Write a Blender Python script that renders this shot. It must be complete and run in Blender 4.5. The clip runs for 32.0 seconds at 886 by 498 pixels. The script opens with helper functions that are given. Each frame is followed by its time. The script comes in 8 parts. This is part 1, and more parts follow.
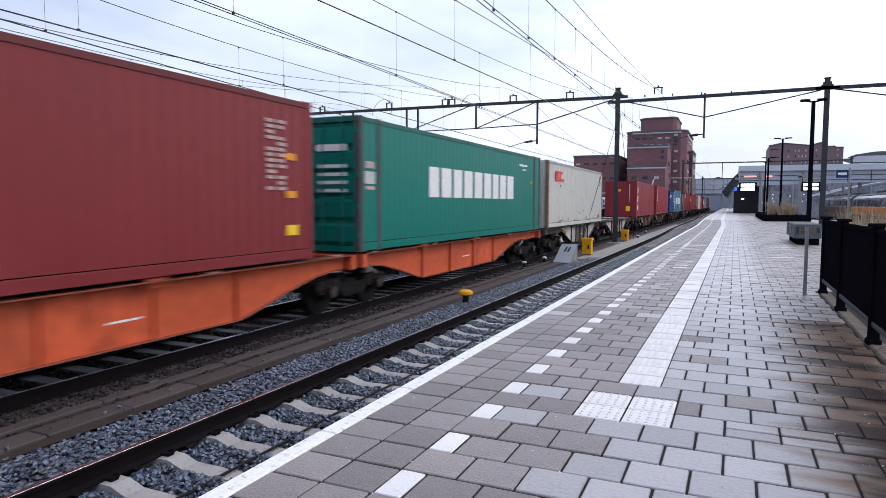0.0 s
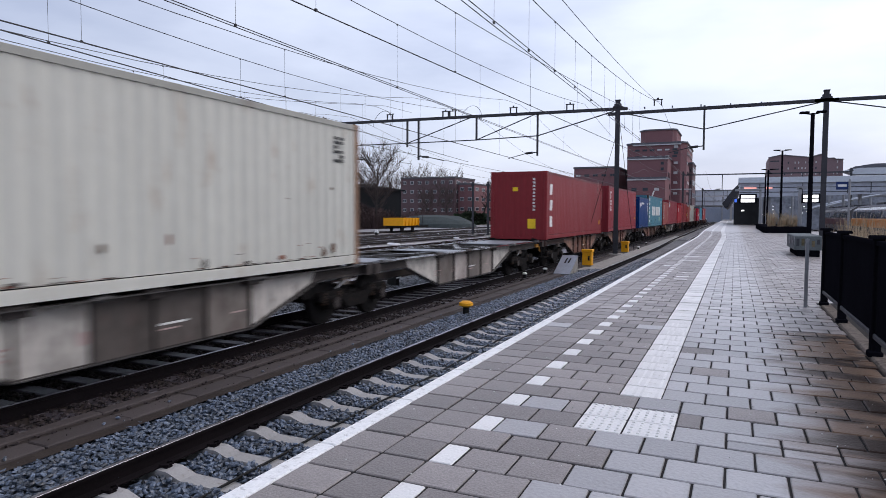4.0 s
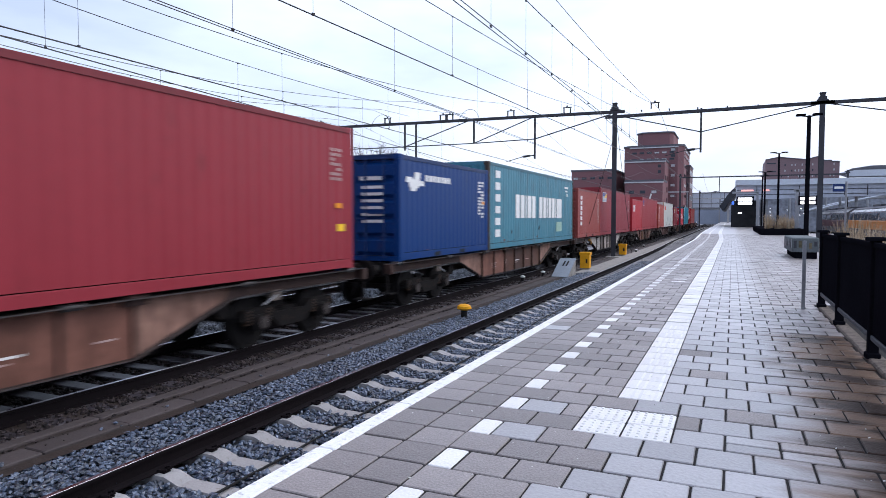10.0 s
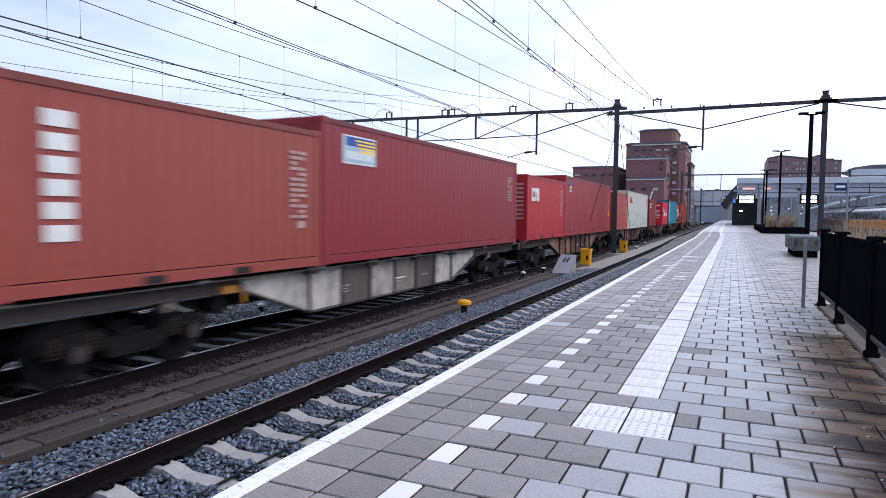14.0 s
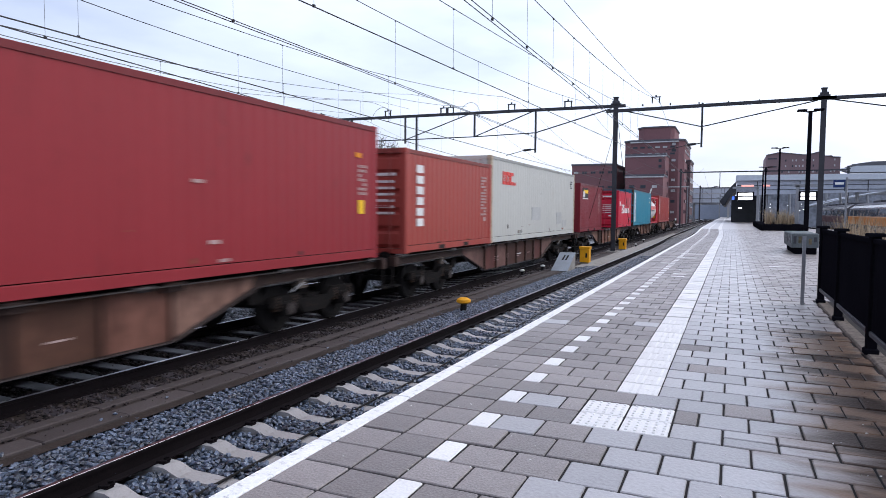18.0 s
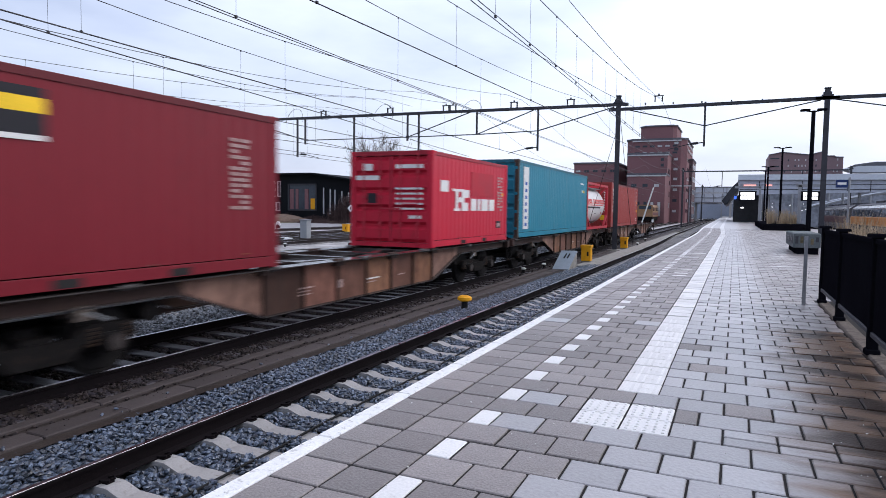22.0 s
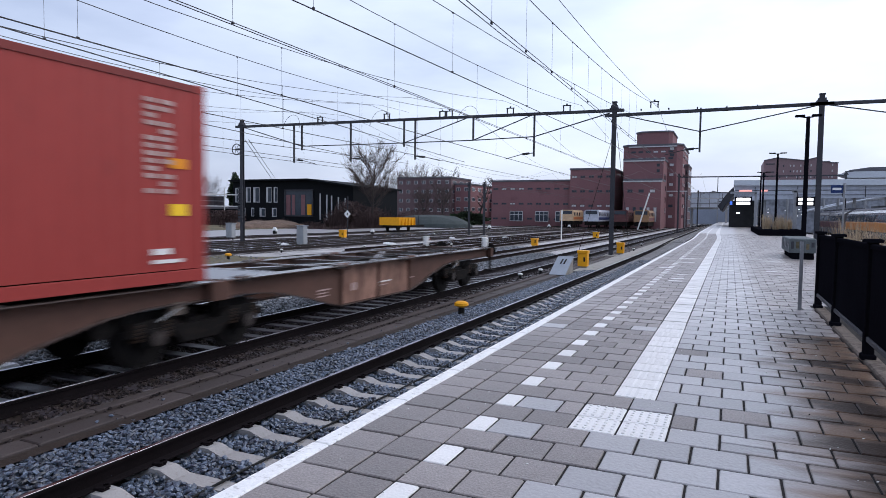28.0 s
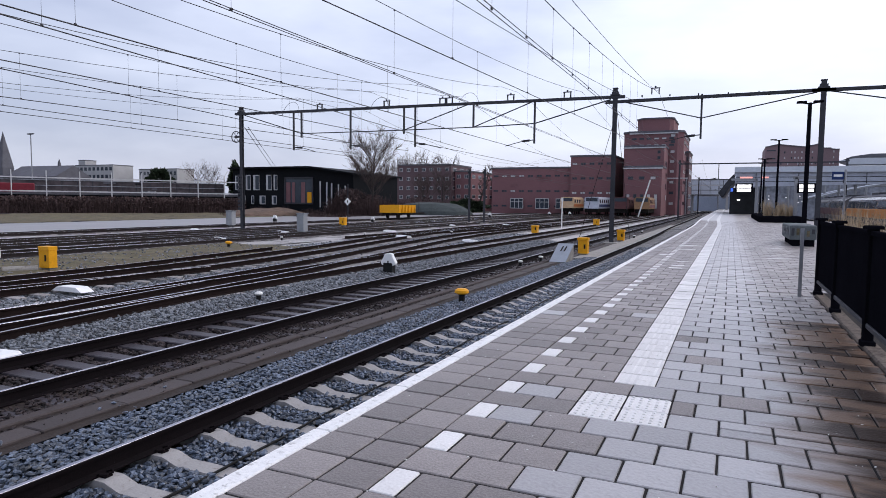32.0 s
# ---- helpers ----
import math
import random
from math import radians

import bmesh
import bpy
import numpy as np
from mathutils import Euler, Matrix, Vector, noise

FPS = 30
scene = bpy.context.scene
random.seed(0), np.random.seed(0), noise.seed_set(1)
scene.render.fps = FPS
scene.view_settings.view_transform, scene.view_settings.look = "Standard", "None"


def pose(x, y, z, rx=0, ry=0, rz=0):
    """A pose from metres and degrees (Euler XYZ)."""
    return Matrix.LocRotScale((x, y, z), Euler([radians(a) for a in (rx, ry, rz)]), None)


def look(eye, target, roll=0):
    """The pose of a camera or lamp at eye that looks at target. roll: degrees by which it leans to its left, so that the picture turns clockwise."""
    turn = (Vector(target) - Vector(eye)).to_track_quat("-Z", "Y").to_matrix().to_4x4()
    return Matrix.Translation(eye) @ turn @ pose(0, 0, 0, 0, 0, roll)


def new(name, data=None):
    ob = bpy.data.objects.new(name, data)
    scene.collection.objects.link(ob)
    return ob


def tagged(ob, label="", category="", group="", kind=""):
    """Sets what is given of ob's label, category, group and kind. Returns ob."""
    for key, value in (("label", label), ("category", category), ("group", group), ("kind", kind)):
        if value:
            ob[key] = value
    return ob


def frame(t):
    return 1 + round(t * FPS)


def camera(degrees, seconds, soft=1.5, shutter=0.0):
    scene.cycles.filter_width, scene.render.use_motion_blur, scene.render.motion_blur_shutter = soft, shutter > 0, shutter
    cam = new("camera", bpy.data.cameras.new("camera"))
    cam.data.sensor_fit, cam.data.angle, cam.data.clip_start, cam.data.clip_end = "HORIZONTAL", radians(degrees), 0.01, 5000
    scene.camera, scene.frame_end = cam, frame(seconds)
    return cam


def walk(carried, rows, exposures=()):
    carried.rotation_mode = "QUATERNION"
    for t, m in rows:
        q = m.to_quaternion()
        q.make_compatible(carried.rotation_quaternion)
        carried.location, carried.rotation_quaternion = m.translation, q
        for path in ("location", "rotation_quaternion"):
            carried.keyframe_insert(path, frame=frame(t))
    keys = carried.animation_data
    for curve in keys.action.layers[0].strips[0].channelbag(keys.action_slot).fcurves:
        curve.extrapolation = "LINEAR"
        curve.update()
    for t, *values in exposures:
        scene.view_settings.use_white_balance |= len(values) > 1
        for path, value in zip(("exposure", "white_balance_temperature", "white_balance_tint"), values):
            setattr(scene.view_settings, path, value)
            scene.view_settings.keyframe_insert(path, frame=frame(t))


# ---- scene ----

# ---------------------------------------------------------------- camera
cam = camera(69.2, 32.0, soft=0.5, shutter=0.85)
EYE = (1.515, -3.13, 1.354)
ROWS = [
    (0.0, 24.40, -4.05, -0.13),
    (0.5, 24.44, -3.92, -0.20),
    (1.0, 24.48, -3.83, -0.10),
    (1.5, 24.35, -3.66, -0.07),
    (2.0, 24.32, -3.27, -0.14),
    (2.5, 24.35, -3.05, -0.05),
    (3.0, 24.34, -3.06, -0.16),
    (3.5, 24.46, -3.09, -0.24),
    (5.5, 24.24, -2.76, -0.17),
    (6.0, 24.09, -2.67, -0.29),
    (6.5, 24.16, -2.70, -0.08),
    (7.0, 24.21, -2.88, -0.24),
    (7.5, 24.19, -3.05, -0.03),
    (8.0, 24.09, -3.20, -0.02),
    (8.5, 24.28, -3.25, -0.01),
    (9.0, 24.18, -3.12, -0.13),
    (9.5, 24.29, -2.75, -0.02),
    (10.0, 24.24, -2.76, -0.02),
    (10.5, 24.38, -2.98, -0.04),
    (11.0, 24.36, -2.92, -0.08),
    (11.5, 24.39, -3.11, -0.29),
    (12.0, 24.21, -3.13, -0.18),
    (12.5, 24.21, -3.01, -0.34),
    (13.0, 24.36, -3.06, -0.33),
    (13.5, 24.38, -3.09, -0.54),
    (14.0, 24.32, -3.18, -0.56),
    (14.5, 24.28, -2.99, -0.21),
    (16.5, 24.44, -3.36, -0.42),
    (17.0, 24.22, -3.40, -0.52),
    (17.5, 24.15, -3.31, -0.51),
    (18.0, 24.24, -3.35, -0.38),
    (18.5, 24.12, -3.43, -0.42),
    (19.0, 24.21, -3.56, -0.49),
    (19.5, 24.05, -3.56, -0.54),
    (20.0, 24.03, -3.55, -0.56),
    (20.5, 24.35, -3.44, -0.49),
    (21.0, 24.36, -3.30, -0.50),
    (21.5, 24.36, -3.52, -0.52),
    (22.0, 24.39, -3.57, -0.76),
    (22.5, 24.65, -3.42, -0.63),
    (23.0, 24.57, -3.43, -0.65),
    (23.5, 24.43, -3.39, -0.68),
    (24.0, 24.35, -3.29, -0.70),
    (24.5, 24.25, -3.48, -0.96),
    (25.0, 24.19, -3.45, -0.82),
    (25.5, 23.95, -3.49, -0.92),
    (27.5, 23.78, -3.32, -0.86),
    (28.0, 24.09, -3.06, -0.70),
    (28.5, 23.96, -3.14, -0.71),
    (29.0, 23.92, -3.84, -0.76),
    (29.5, 24.09, -3.89, -0.81),
    (30.0, 23.93, -4.02, -0.82),
    (30.5, 23.99, -4.11, -0.80),
    (31.0, 24.16, -4.16, -0.95),
    (31.5, 24.17, -4.19, -0.73),
    (32.0, 24.11, -4.18, -0.60),
]
EXPOSURES = [
    (0.0, 0.28, 6500, 10.0),
    (1.0, 0.26, 6500, 10.0),
    (2.0, 0.10, 6500, 10.0),
    (3.0, 0.02, 6500, 10.0),
    (3.5, 0.0, 6520, 10.5),
    (5.5, -0.10, 6600, 12.5),
    (6.0, -0.08, 6600, 12.5),
    (7.0, 0.16, 6425, 11.2),
    (8.0, 0.28, 6250, 10.0),
    (9.0, 0.38, 6233, 10.0),
    (11.0, 0.40, 6200, 10.0),
    (13.0, 0.38, 6257, 10.0),
    (14.5, 0.36, 6300, 10.0),
    (17.0, 0.34, 6400, 10.0),
    (19.0, 0.32, 6420, 10.0),
    (21.5, 0.28, 6439, 10.3),
    (23.0, 0.15, 6450, 10.5),
    (25.0, 0.20, 6350, 9.0),
    (27.5, 0.10, 6292, 9.4),
    (28.0, 0.10, 6280, 9.5),
    (29.0, 0.03, 6560, 12.5),
    (30.0, 0.02, 6560, 12.5),
    (32.0, 0.04, 6560, 12.5),
]
walk(cam, [(t, pose(*EYE, 90 + pitch, roll, yaw)) for t, yaw, pitch, roll in ROWS], EXPOSURES)

# ---------------------------------------------------------------- sky and light
SUN_DIR = Vector((0.58, 0.42, 0.70)).normalized()
world = bpy.data.worlds.new("overcast_sky")
scene.world = world
world.use_nodes = True
wn, wl = world.node_tree.nodes, world.node_tree.links
wn.clear()
sky = wn.new("ShaderNodeTexSky")
sky.sky_type = "NISHITA"
sky.sun_disc = False
sky.sun_elevation = math.asin(SUN_DIR.z)
sky.sun_rotation = math.atan2(SUN_DIR.x, SUN_DIR.y)
sky.air_density, sky.dust_density = 1.0, 4.0
co = wn.new("ShaderNodeTexCoord")
mp = wn.new("ShaderNodeMapping")
mp.inputs["Scale"].default_value = (1.0, 1.0, 3.2)
wl.new(co.outputs["Generated"], mp.inputs["Vector"])
nz = wn.new("ShaderNodeTexNoise")
nz.inputs["Scale"].default_value = 2.3
nz.inputs["Detail"].default_value = 6
nz.inputs["Roughness"].default_value = 0.5
wl.new(mp.outputs["Vector"], nz.inputs["Vector"])
ramp = wn.new("ShaderNodeValToRGB")
ramp.color_ramp.elements[0].position = 0.34
ramp.color_ramp.elements[0].color = (0.47, 0.525, 0.70, 1)
ramp.color_ramp.elements[1].position = 0.62
ramp.color_ramp.elements[1].color = (0.74, 0.80, 0.97, 1)
wl.new(nz.outputs["Fac"], ramp.inputs["Fac"])
# brighter cloud towards the hidden sun
dot = wn.new("ShaderNodeVectorMath")
dot.operation = "DOT_PRODUCT"
dot.inputs[1].default_value = SUN_DIR
wl.new(co.outputs["Generated"], dot.inputs[0])
glow = wn.new("ShaderNodeMapRange")
glow.inputs["From Min"].default_value = -0.4
glow.inputs["From Max"].default_value = 1.0
glow.inputs["To Min"].default_value = 0.84
glow.inputs["To Max"].default_value = 1.36
wl.new(dot.outputs["Value"], glow.inputs["Value"])
mul = wn.new("ShaderNodeVectorMath")
mul.operation = "SCALE"
wl.new(ramp.outputs["Color"], mul.inputs[0])
wl.new(glow.outputs["Result"], mul.inputs["Scale"])
bg1, bg2, add, out = (wn.new(k) for k in ("ShaderNodeBackground", "ShaderNodeBackground", "ShaderNodeAddShader", "ShaderNodeOutputWorld"))
bg1.inputs["Strength"].default_value = 0.05
bg2.inputs["Strength"].default_value = 0.89
wl.new(sky.outputs["Color"], bg1.inputs["Color"])
wl.new(mul.outputs["Vector"], bg2.inputs["Color"])
wl.new(bg1.outputs[0], add.inputs[0])
wl.new(bg2.outputs[0], add.inputs[1])
wl.new(add.outputs[0], out.inputs["Surface"])

sun = new("sun", bpy.data.lights.new("sun", "SUN"))
sun.data.energy = 0.8
sun.data.angle = radians(40)
sun.data.color = (1.0, 0.98, 0.96)
sun.matrix_world = look(SUN_DIR * 50, (0, 0, 0))


# ---------------------------------------------------------------- materials
def srgb(r, g, b, k=1.0):
    def lin(v):
        v /= 255
        return v / 12.92 if v <= 0.04045 else ((v + 0.055) / 1.055) ** 2.4
    return tuple(min(0.9, lin(v) * k) for v in (r, g, b))


def material(name, rgb, rough=0.6, metal=0.0, fine=60.0, coarse=1.5, vary=0.25, stain=None, stain_amount=0.0,
             bump=0.0, random_piece=0.0, spec=0.18, wet_edge=0.0, stretch=(1, 1, 1), emit=None, gloss_vary=0.15):
    m = bpy.data.materials.new(name)
    m.use_nodes = True
    n, l = m.node_tree.nodes, m.node_tree.links
    b = n["Principled BSDF"]
    b.inputs["Metallic"].default_value = metal
    b.inputs["Specular IOR Level"].default_value = spec
    tc = n.new("ShaderNodeTexCoord")
    mpp = n.new("ShaderNodeMapping")
    mpp.inputs["Scale"].default_value = stretch
    l.new(tc.outputs["Object"], mpp.inputs["Vector"])
    f = n.new("ShaderNodeTexNoise")
    f.inputs["Scale"].default_value = fine
    f.inputs["Detail"].default_value = 4
    c = n.new("ShaderNodeTexNoise")
    c.inputs["Scale"].default_value = coarse
    c.inputs["Detail"].default_value = 5
    l.new(mpp.outputs["Vector"], f.inputs["Vector"])
    l.new(mpp.outputs["Vector"], c.inputs["Vector"])
    mixn = n.new("ShaderNodeMix")
    mixn.data_type = "FLOAT"
    mixn.inputs[0].default_value = 0.5
    l.new(f.outputs["Fac"], mixn.inputs[2])
    l.new(c.outputs["Fac"], mixn.inputs[3])
    mr = n.new("ShaderNodeMapRange")
    mr.inputs["From Min"].default_value = 0.3
    mr.inputs["From Max"].default_value = 0.7
    mr.inputs["To Min"].default_value = 1 - vary
    mr.inputs["To Max"].default_value = 1 + vary
    l.new(mixn.outputs[0], mr.inputs["Value"])
    sc = n.new("ShaderNodeVectorMath")
    sc.operation = "SCALE"
    sc.inputs[0].default_value = rgb
    last = mr.outputs["Result"]
    if random_piece:
        oi = n.new("ShaderNodeObjectInfo")
        gi = n.new("ShaderNodeNewGeometry")
        ad = n.new("ShaderNodeMath")
        ad.operation = "ADD"
        l.new(oi.outputs["Random"], ad.inputs[0])
        l.new(gi.outputs["Random Per Island"], ad.inputs[1])
        fr = n.new("ShaderNodeMath")
        fr.operation = "FRACT"
        l.new(ad.outputs[0], fr.inputs[0])
        rr = n.new("ShaderNodeMapRange")
        rr.inputs["To Min"].default_value = 1 - random_piece
        rr.inputs["To Max"].default_value = 1 + random_piece
        l.new(fr.outputs[0], rr.inputs["Value"])
        mm = n.new("ShaderNodeMath")
        mm.operation = "MULTIPLY"
        l.new(last, mm.inputs[0])
        l.new(rr.outputs["Result"], mm.inputs[1])
        last = mm.outputs[0]
    l.new(last, sc.inputs["Scale"])
    colour = sc.outputs["Vector"]
    if stain:
        s = n.new("ShaderNodeTexNoise")
        s.inputs["Scale"].default_value = coarse * 2.7
        s.inputs["Detail"].default_value = 8
        s.inputs["Roughness"].default_value = 0.65
        l.new(mpp.outputs["Vector"], s.inputs["Vector"])
        sr = n.new("ShaderNodeMapRange")
        sr.inputs["From Min"].default_value = 0.66 - 0.3 * stain_amount
        sr.inputs["From Max"].default_value = 0.74
        l.new(s.outputs["Fac"], sr.inputs["Value"])
        mx = n.new("ShaderNodeMix")
        mx.data_type = "RGBA"
        l.new(sr.outputs["Result"], mx.inputs[0])
        l.new(colour, mx.inputs[6])
        mx.inputs[7].default_value = (*stain, 1)
        colour = mx.outputs[2]
    if wet_edge:
        # brown silt and damp that gathers along the fence
        ge = n.new("ShaderNodeNewGeometry")
        sp = n.new("ShaderNodeSeparateXYZ")
        l.new(ge.outputs["Position"], sp.inputs[0])
        wz = n.new("ShaderNodeTexNoise")
        wz.inputs["Scale"].default_value = 1.6
        wz.inputs["Detail"].default_value = 5
        wm = n.new("ShaderNodeMapping")
        wm.inputs["Scale"].default_value = (0.6, 2.2, 1)
        l.new(ge.outputs["Position"], wm.inputs["Vector"])
        l.new(wm.outputs["Vector"], wz.inputs["Vector"])
        wa = n.new("ShaderNodeMath")
        wa.operation = "MULTIPLY_ADD"
        wa.inputs[1].default_value = 1.3
        l.new(wz.outputs["Fac"], wa.inputs[0])
        l.new(sp.outputs["X"], wa.inputs[2])
        wr = n.new("ShaderNodeMapRange")
        wr.inputs["From Min"].default_value = 2.4
        wr.inputs["From Max"].default_value = 2.85
        wr.inputs["To Max"].default_value = float(wet_edge)
        l.new(wa.outputs[0], wr.inputs["Value"])
        wx = n.new("ShaderNodeMix")
        wx.data_type = "RGBA"
        l.new(wr.outputs["Result"], wx.inputs[0])
        l.new(colour, wx.inputs[6])
        wx.inputs[7].default_value = (0.185, 0.122, 0.086, 1)
        colour = wx.outputs[2]
        # long dark wet stains inside the silt
        dz_ = n.new("ShaderNodeTexNoise")
        dz_.inputs["Scale"].default_value = 1.0
        dz_.inputs["Detail"].default_value = 3
        dm = n.new("ShaderNodeMapping")
        dm.inputs["Scale"].default_value = (1.5, 3.4, 1)
        l.new(ge.outputs["Position"], dm.inputs["Vector"])
        l.new(dm.outputs["Vector"], dz_.inputs["Vector"])
        dr = n.new("ShaderNodeMapRange")
        dr.inputs["From Min"].default_value = 0.46
        dr.inputs["From Max"].default_value = 0.57
        l.new(dz_.outputs["Fac"], dr.inputs["Value"])
        dk = n.new("ShaderNodeMath")
        dk.operation = "MULTIPLY"
        l.new(dr.outputs["Result"], dk.inputs[0])
        l.new(wr.outputs["Result"], dk.inputs[1])
        dx_ = n.new("ShaderNodeMix")
        dx_.data_type = "RGBA"
        l.new(dk.outputs[0], dx_.inputs[0])
        l.new(colour, dx_.inputs[6])
        dx_.inputs[7].default_value = (0.05, 0.034, 0.027, 1)
        colour = dx_.outputs[2]
        # silt is matt, so the gloss of the damp concrete fades under it
        wg = n.new("ShaderNodeMapRange")
        wg.inputs["To Min"].default_value = spec
        wg.inputs["To Max"].default_value = spec * 0.15
        l.new(wr.outputs["Result"], wg.inputs["Value"])
        l.new(wg.outputs["Result"], b.inputs["Specular IOR Level"])
    l.new(colour, b.inputs["Base Color"])
    rg = n.new("ShaderNodeMapRange")
    rg.inputs["To Min"].default_value = max(0.02, rough - gloss_vary)
    rg.inputs["To Max"].default_value = min(1, rough + gloss_vary)
    l.new(c.outputs["Fac"], rg.inputs["Value"])
    l.new(rg.outputs["Result"], b.inputs["Roughness"])
    if bump:
        bp = n.new("ShaderNodeBump")
        bp.inputs["Strength"].default_value = min(1.0, bump)
        bp.inputs["Distance"].default_value = 0.01
        l.new(f.outputs["Fac"], bp.inputs["Height"])
        l.new(bp.outputs["Normal"], b.inputs["Normal"])
    if emit:
        b.inputs["Emission Color"].default_value = (*emit[0], 1)
        b.inputs["Emission Strength"].default_value = emit[1]
    return m


M = {}
M["paver"] = material("concrete_paver", (0.335, 0.325, 0.332), 0.36, fine=45, coarse=2.2, vary=0.2, random_piece=0.2, bump=0.3, spec=0.5, gloss_vary=0.22, wet_edge=1.0, stain=(0.14, 0.12, 0.11), stain_amount=0.25)
M["paver_old"] = material("old_speckled_paver", (0.23, 0.208, 0.202), 0.5, fine=70, coarse=3.0, vary=0.38, random_piece=0.22, bump=0.5, spec=0.3, wet_edge=1.0, stain=(0.32, 0.29, 0.27), stain_amount=0.12)
# Far copies of both pavers: their brightness at a distance is in the colour.
M["paver_far_old"] = material("old_speckled_paver_far_bright", (0.28, 0.255, 0.25), 0.5, spec=0.3, fine=30, coarse=0.8, vary=0.2, random_piece=0.2)
M["paver_far"] = material("concrete_paver_far_bright", (0.42, 0.405, 0.41), 0.38, spec=0.5, wet_edge=0.4, fine=18, coarse=0.8, vary=0.16, random_piece=0.16)
M["joint"] = material("paver_joint_sand", (0.02, 0.018, 0.018), 0.9, fine=90, coarse=3, vary=0.4, bump=0.5)
M["white_paver"] = material("white_concrete_paver", (0.68, 0.67, 0.665), 0.5, fine=60, coarse=4, vary=0.16, random_piece=0.09, bump=0.2, stain=(0.40, 0.37, 0.35), stain_amount=0.3)
M["edge_white"] = material("worn_white_edge_paint", (0.74, 0.74, 0.74), 0.55, fine=40, coarse=7, vary=0.12, bump=0.4, stain=(0.16, 0.15, 0.145), stain_amount=0.42)
M["concrete"] = material("weathered_concrete", (0.27, 0.255, 0.235), 0.75, fine=40, coarse=2, vary=0.25, bump=0.4, stain=(0.1, 0.085, 0.07), stain_amount=0.4)
M["sleeper"] = material("concrete_sleeper", (0.285, 0.275, 0.27), 0.6, fine=50, coarse=4, vary=0.16, bump=0.3, random_piece=0.12, stain=(0.14, 0.10, 0.075), stain_amount=0.25)
M["sleeper_old"] = material("dark_wet_sleeper", (0.044, 0.038, 0.044), 0.45, spec=0.3, fine=40, coarse=4, vary=0.3, bump=0.4, random_piece=0.3)
# Near-black: rust plus the shade of flanks under trains, put in the colour.
M["rail_side"] = material("shaded_rusty_rail_flank", (0.008, 0.006, 0.007), 0.75, spec=0.06, fine=60, coarse=4, vary=0.35, bump=0.3)
M["rail_top"] = material("polished_rail_head", (0.36, 0.35, 0.40), 0.3, metal=1.0, fine=80, coarse=3, vary=0.1)
M["rail_dull"] = material("dull_rail_head", (0.58, 0.57, 0.62), 0.24, metal=0.95, fine=80, coarse=3, vary=0.2)
M["stone"] = material("ballast_stone", (0.070, 0.090, 0.126), 0.32, spec=0.6, fine=90, coarse=9, vary=0.3, random_piece=0.75, bump=0.4)
M["stone_brown"] = material("rusty_ballast_stone", (0.03, 0.023, 0.023), 0.6, fine=90, coarse=9, vary=0.3, random_piece=0.8, bump=0.4)
# Nearly black so that the gaps between the stones carry painted shade.
M["ballast"] = material("ballast_bed", (0.009, 0.008, 0.009), 0.7, fine=26, coarse=1.4, vary=0.75, bump=1.0, stain=(0.035, 0.024, 0.018), stain_amount=0.5)
M["yard_ballast"] = material("yard_ballast", (0.40, 0.385, 0.385), 0.7, fine=16, coarse=0.9, vary=0.75, bump=1.0, stain=(0.06, 0.042, 0.033), stain_amount=0.45)
M["dirt"] = material("sandy_cess_dirt", (0.033, 0.025, 0.022), 0.75, fine=35, coarse=1.1, vary=0.4, bump=0.7, stain=(0.055, 0.045, 0.04), stain_amount=0.45)
M["ground"] = material("yard_ground", (0.16, 0.145, 0.13), 0.8, fine=8, coarse=0.25, vary=0.6, bump=1.0, stain=(0.05, 0.055, 0.025), stain_amount=0.45)
M["grass"] = material("thin_winter_grass", (0.105, 0.092, 0.055), 0.85, fine=9, coarse=0.9, vary=0.75, bump=1.0, stain=(0.13, 0.095, 0.07), stain_amount=0.65)
M["path"] = material("pale_wet_paving", (0.24, 0.23, 0.235), 0.4, fine=6, coarse=0.3, vary=0.2)
M["steel_dark"] = material("dark_galvanised_steel", (0.045, 0.046, 0.054), 0.6, metal=0.0, fine=30, coarse=2, vary=0.3)
M["steel_grey"] = material("galvanised_steel", (0.27, 0.28, 0.3), 0.45, metal=0.5, fine=30, coarse=3, vary=0.2)
M["wire"] = material("copper_wire_dark", (0.035, 0.035, 0.04), 0.5, metal=0.4, fine=5, coarse=1, vary=0.1)
M["black"] = material("black_powder_coat", (0.0065, 0.0065, 0.009), 0.95, spec=0.0, fine=40, coarse=2, vary=0.3)
M["yellow"] = material("signal_yellow_paint", (0.72, 0.33, 0.012), 0.45, fine=30, coarse=5, vary=0.15, stain=(0.2, 0.1, 0.02), stain_amount=0.15)
M["grey_box"] = material("grey_cabinet_paint", (0.27, 0.285, 0.3), 0.5, fine=30, coarse=4, vary=0.15)
M["white"] = material("white_paint", (0.78, 0.78, 0.78), 0.45, fine=30, coarse=3, vary=0.08)
M["white_old"] = material("worn_white_marking", (0.7, 0.7, 0.68), 0.55, fine=14, coarse=6, vary=0.14, stain=(0.3, 0.28, 0.27), stain_amount=0.1)
M["rubber"] = material("black_rubber", (0.012, 0.012, 0.012), 0.7, fine=20, coarse=2, vary=0.2)
M["bogie"] = material("grimy_bogie_steel", (0.010, 0.009, 0.009), 0.8, spec=0.08, fine=25, coarse=4, vary=0.5, stain=(0.045, 0.028, 0.02), stain_amount=0.3)
M["wheel"] = material("oily_wheel_steel", (0.012, 0.011, 0.011), 0.7, spec=0.1, metal=0.0, fine=25, coarse=4, vary=0.4)
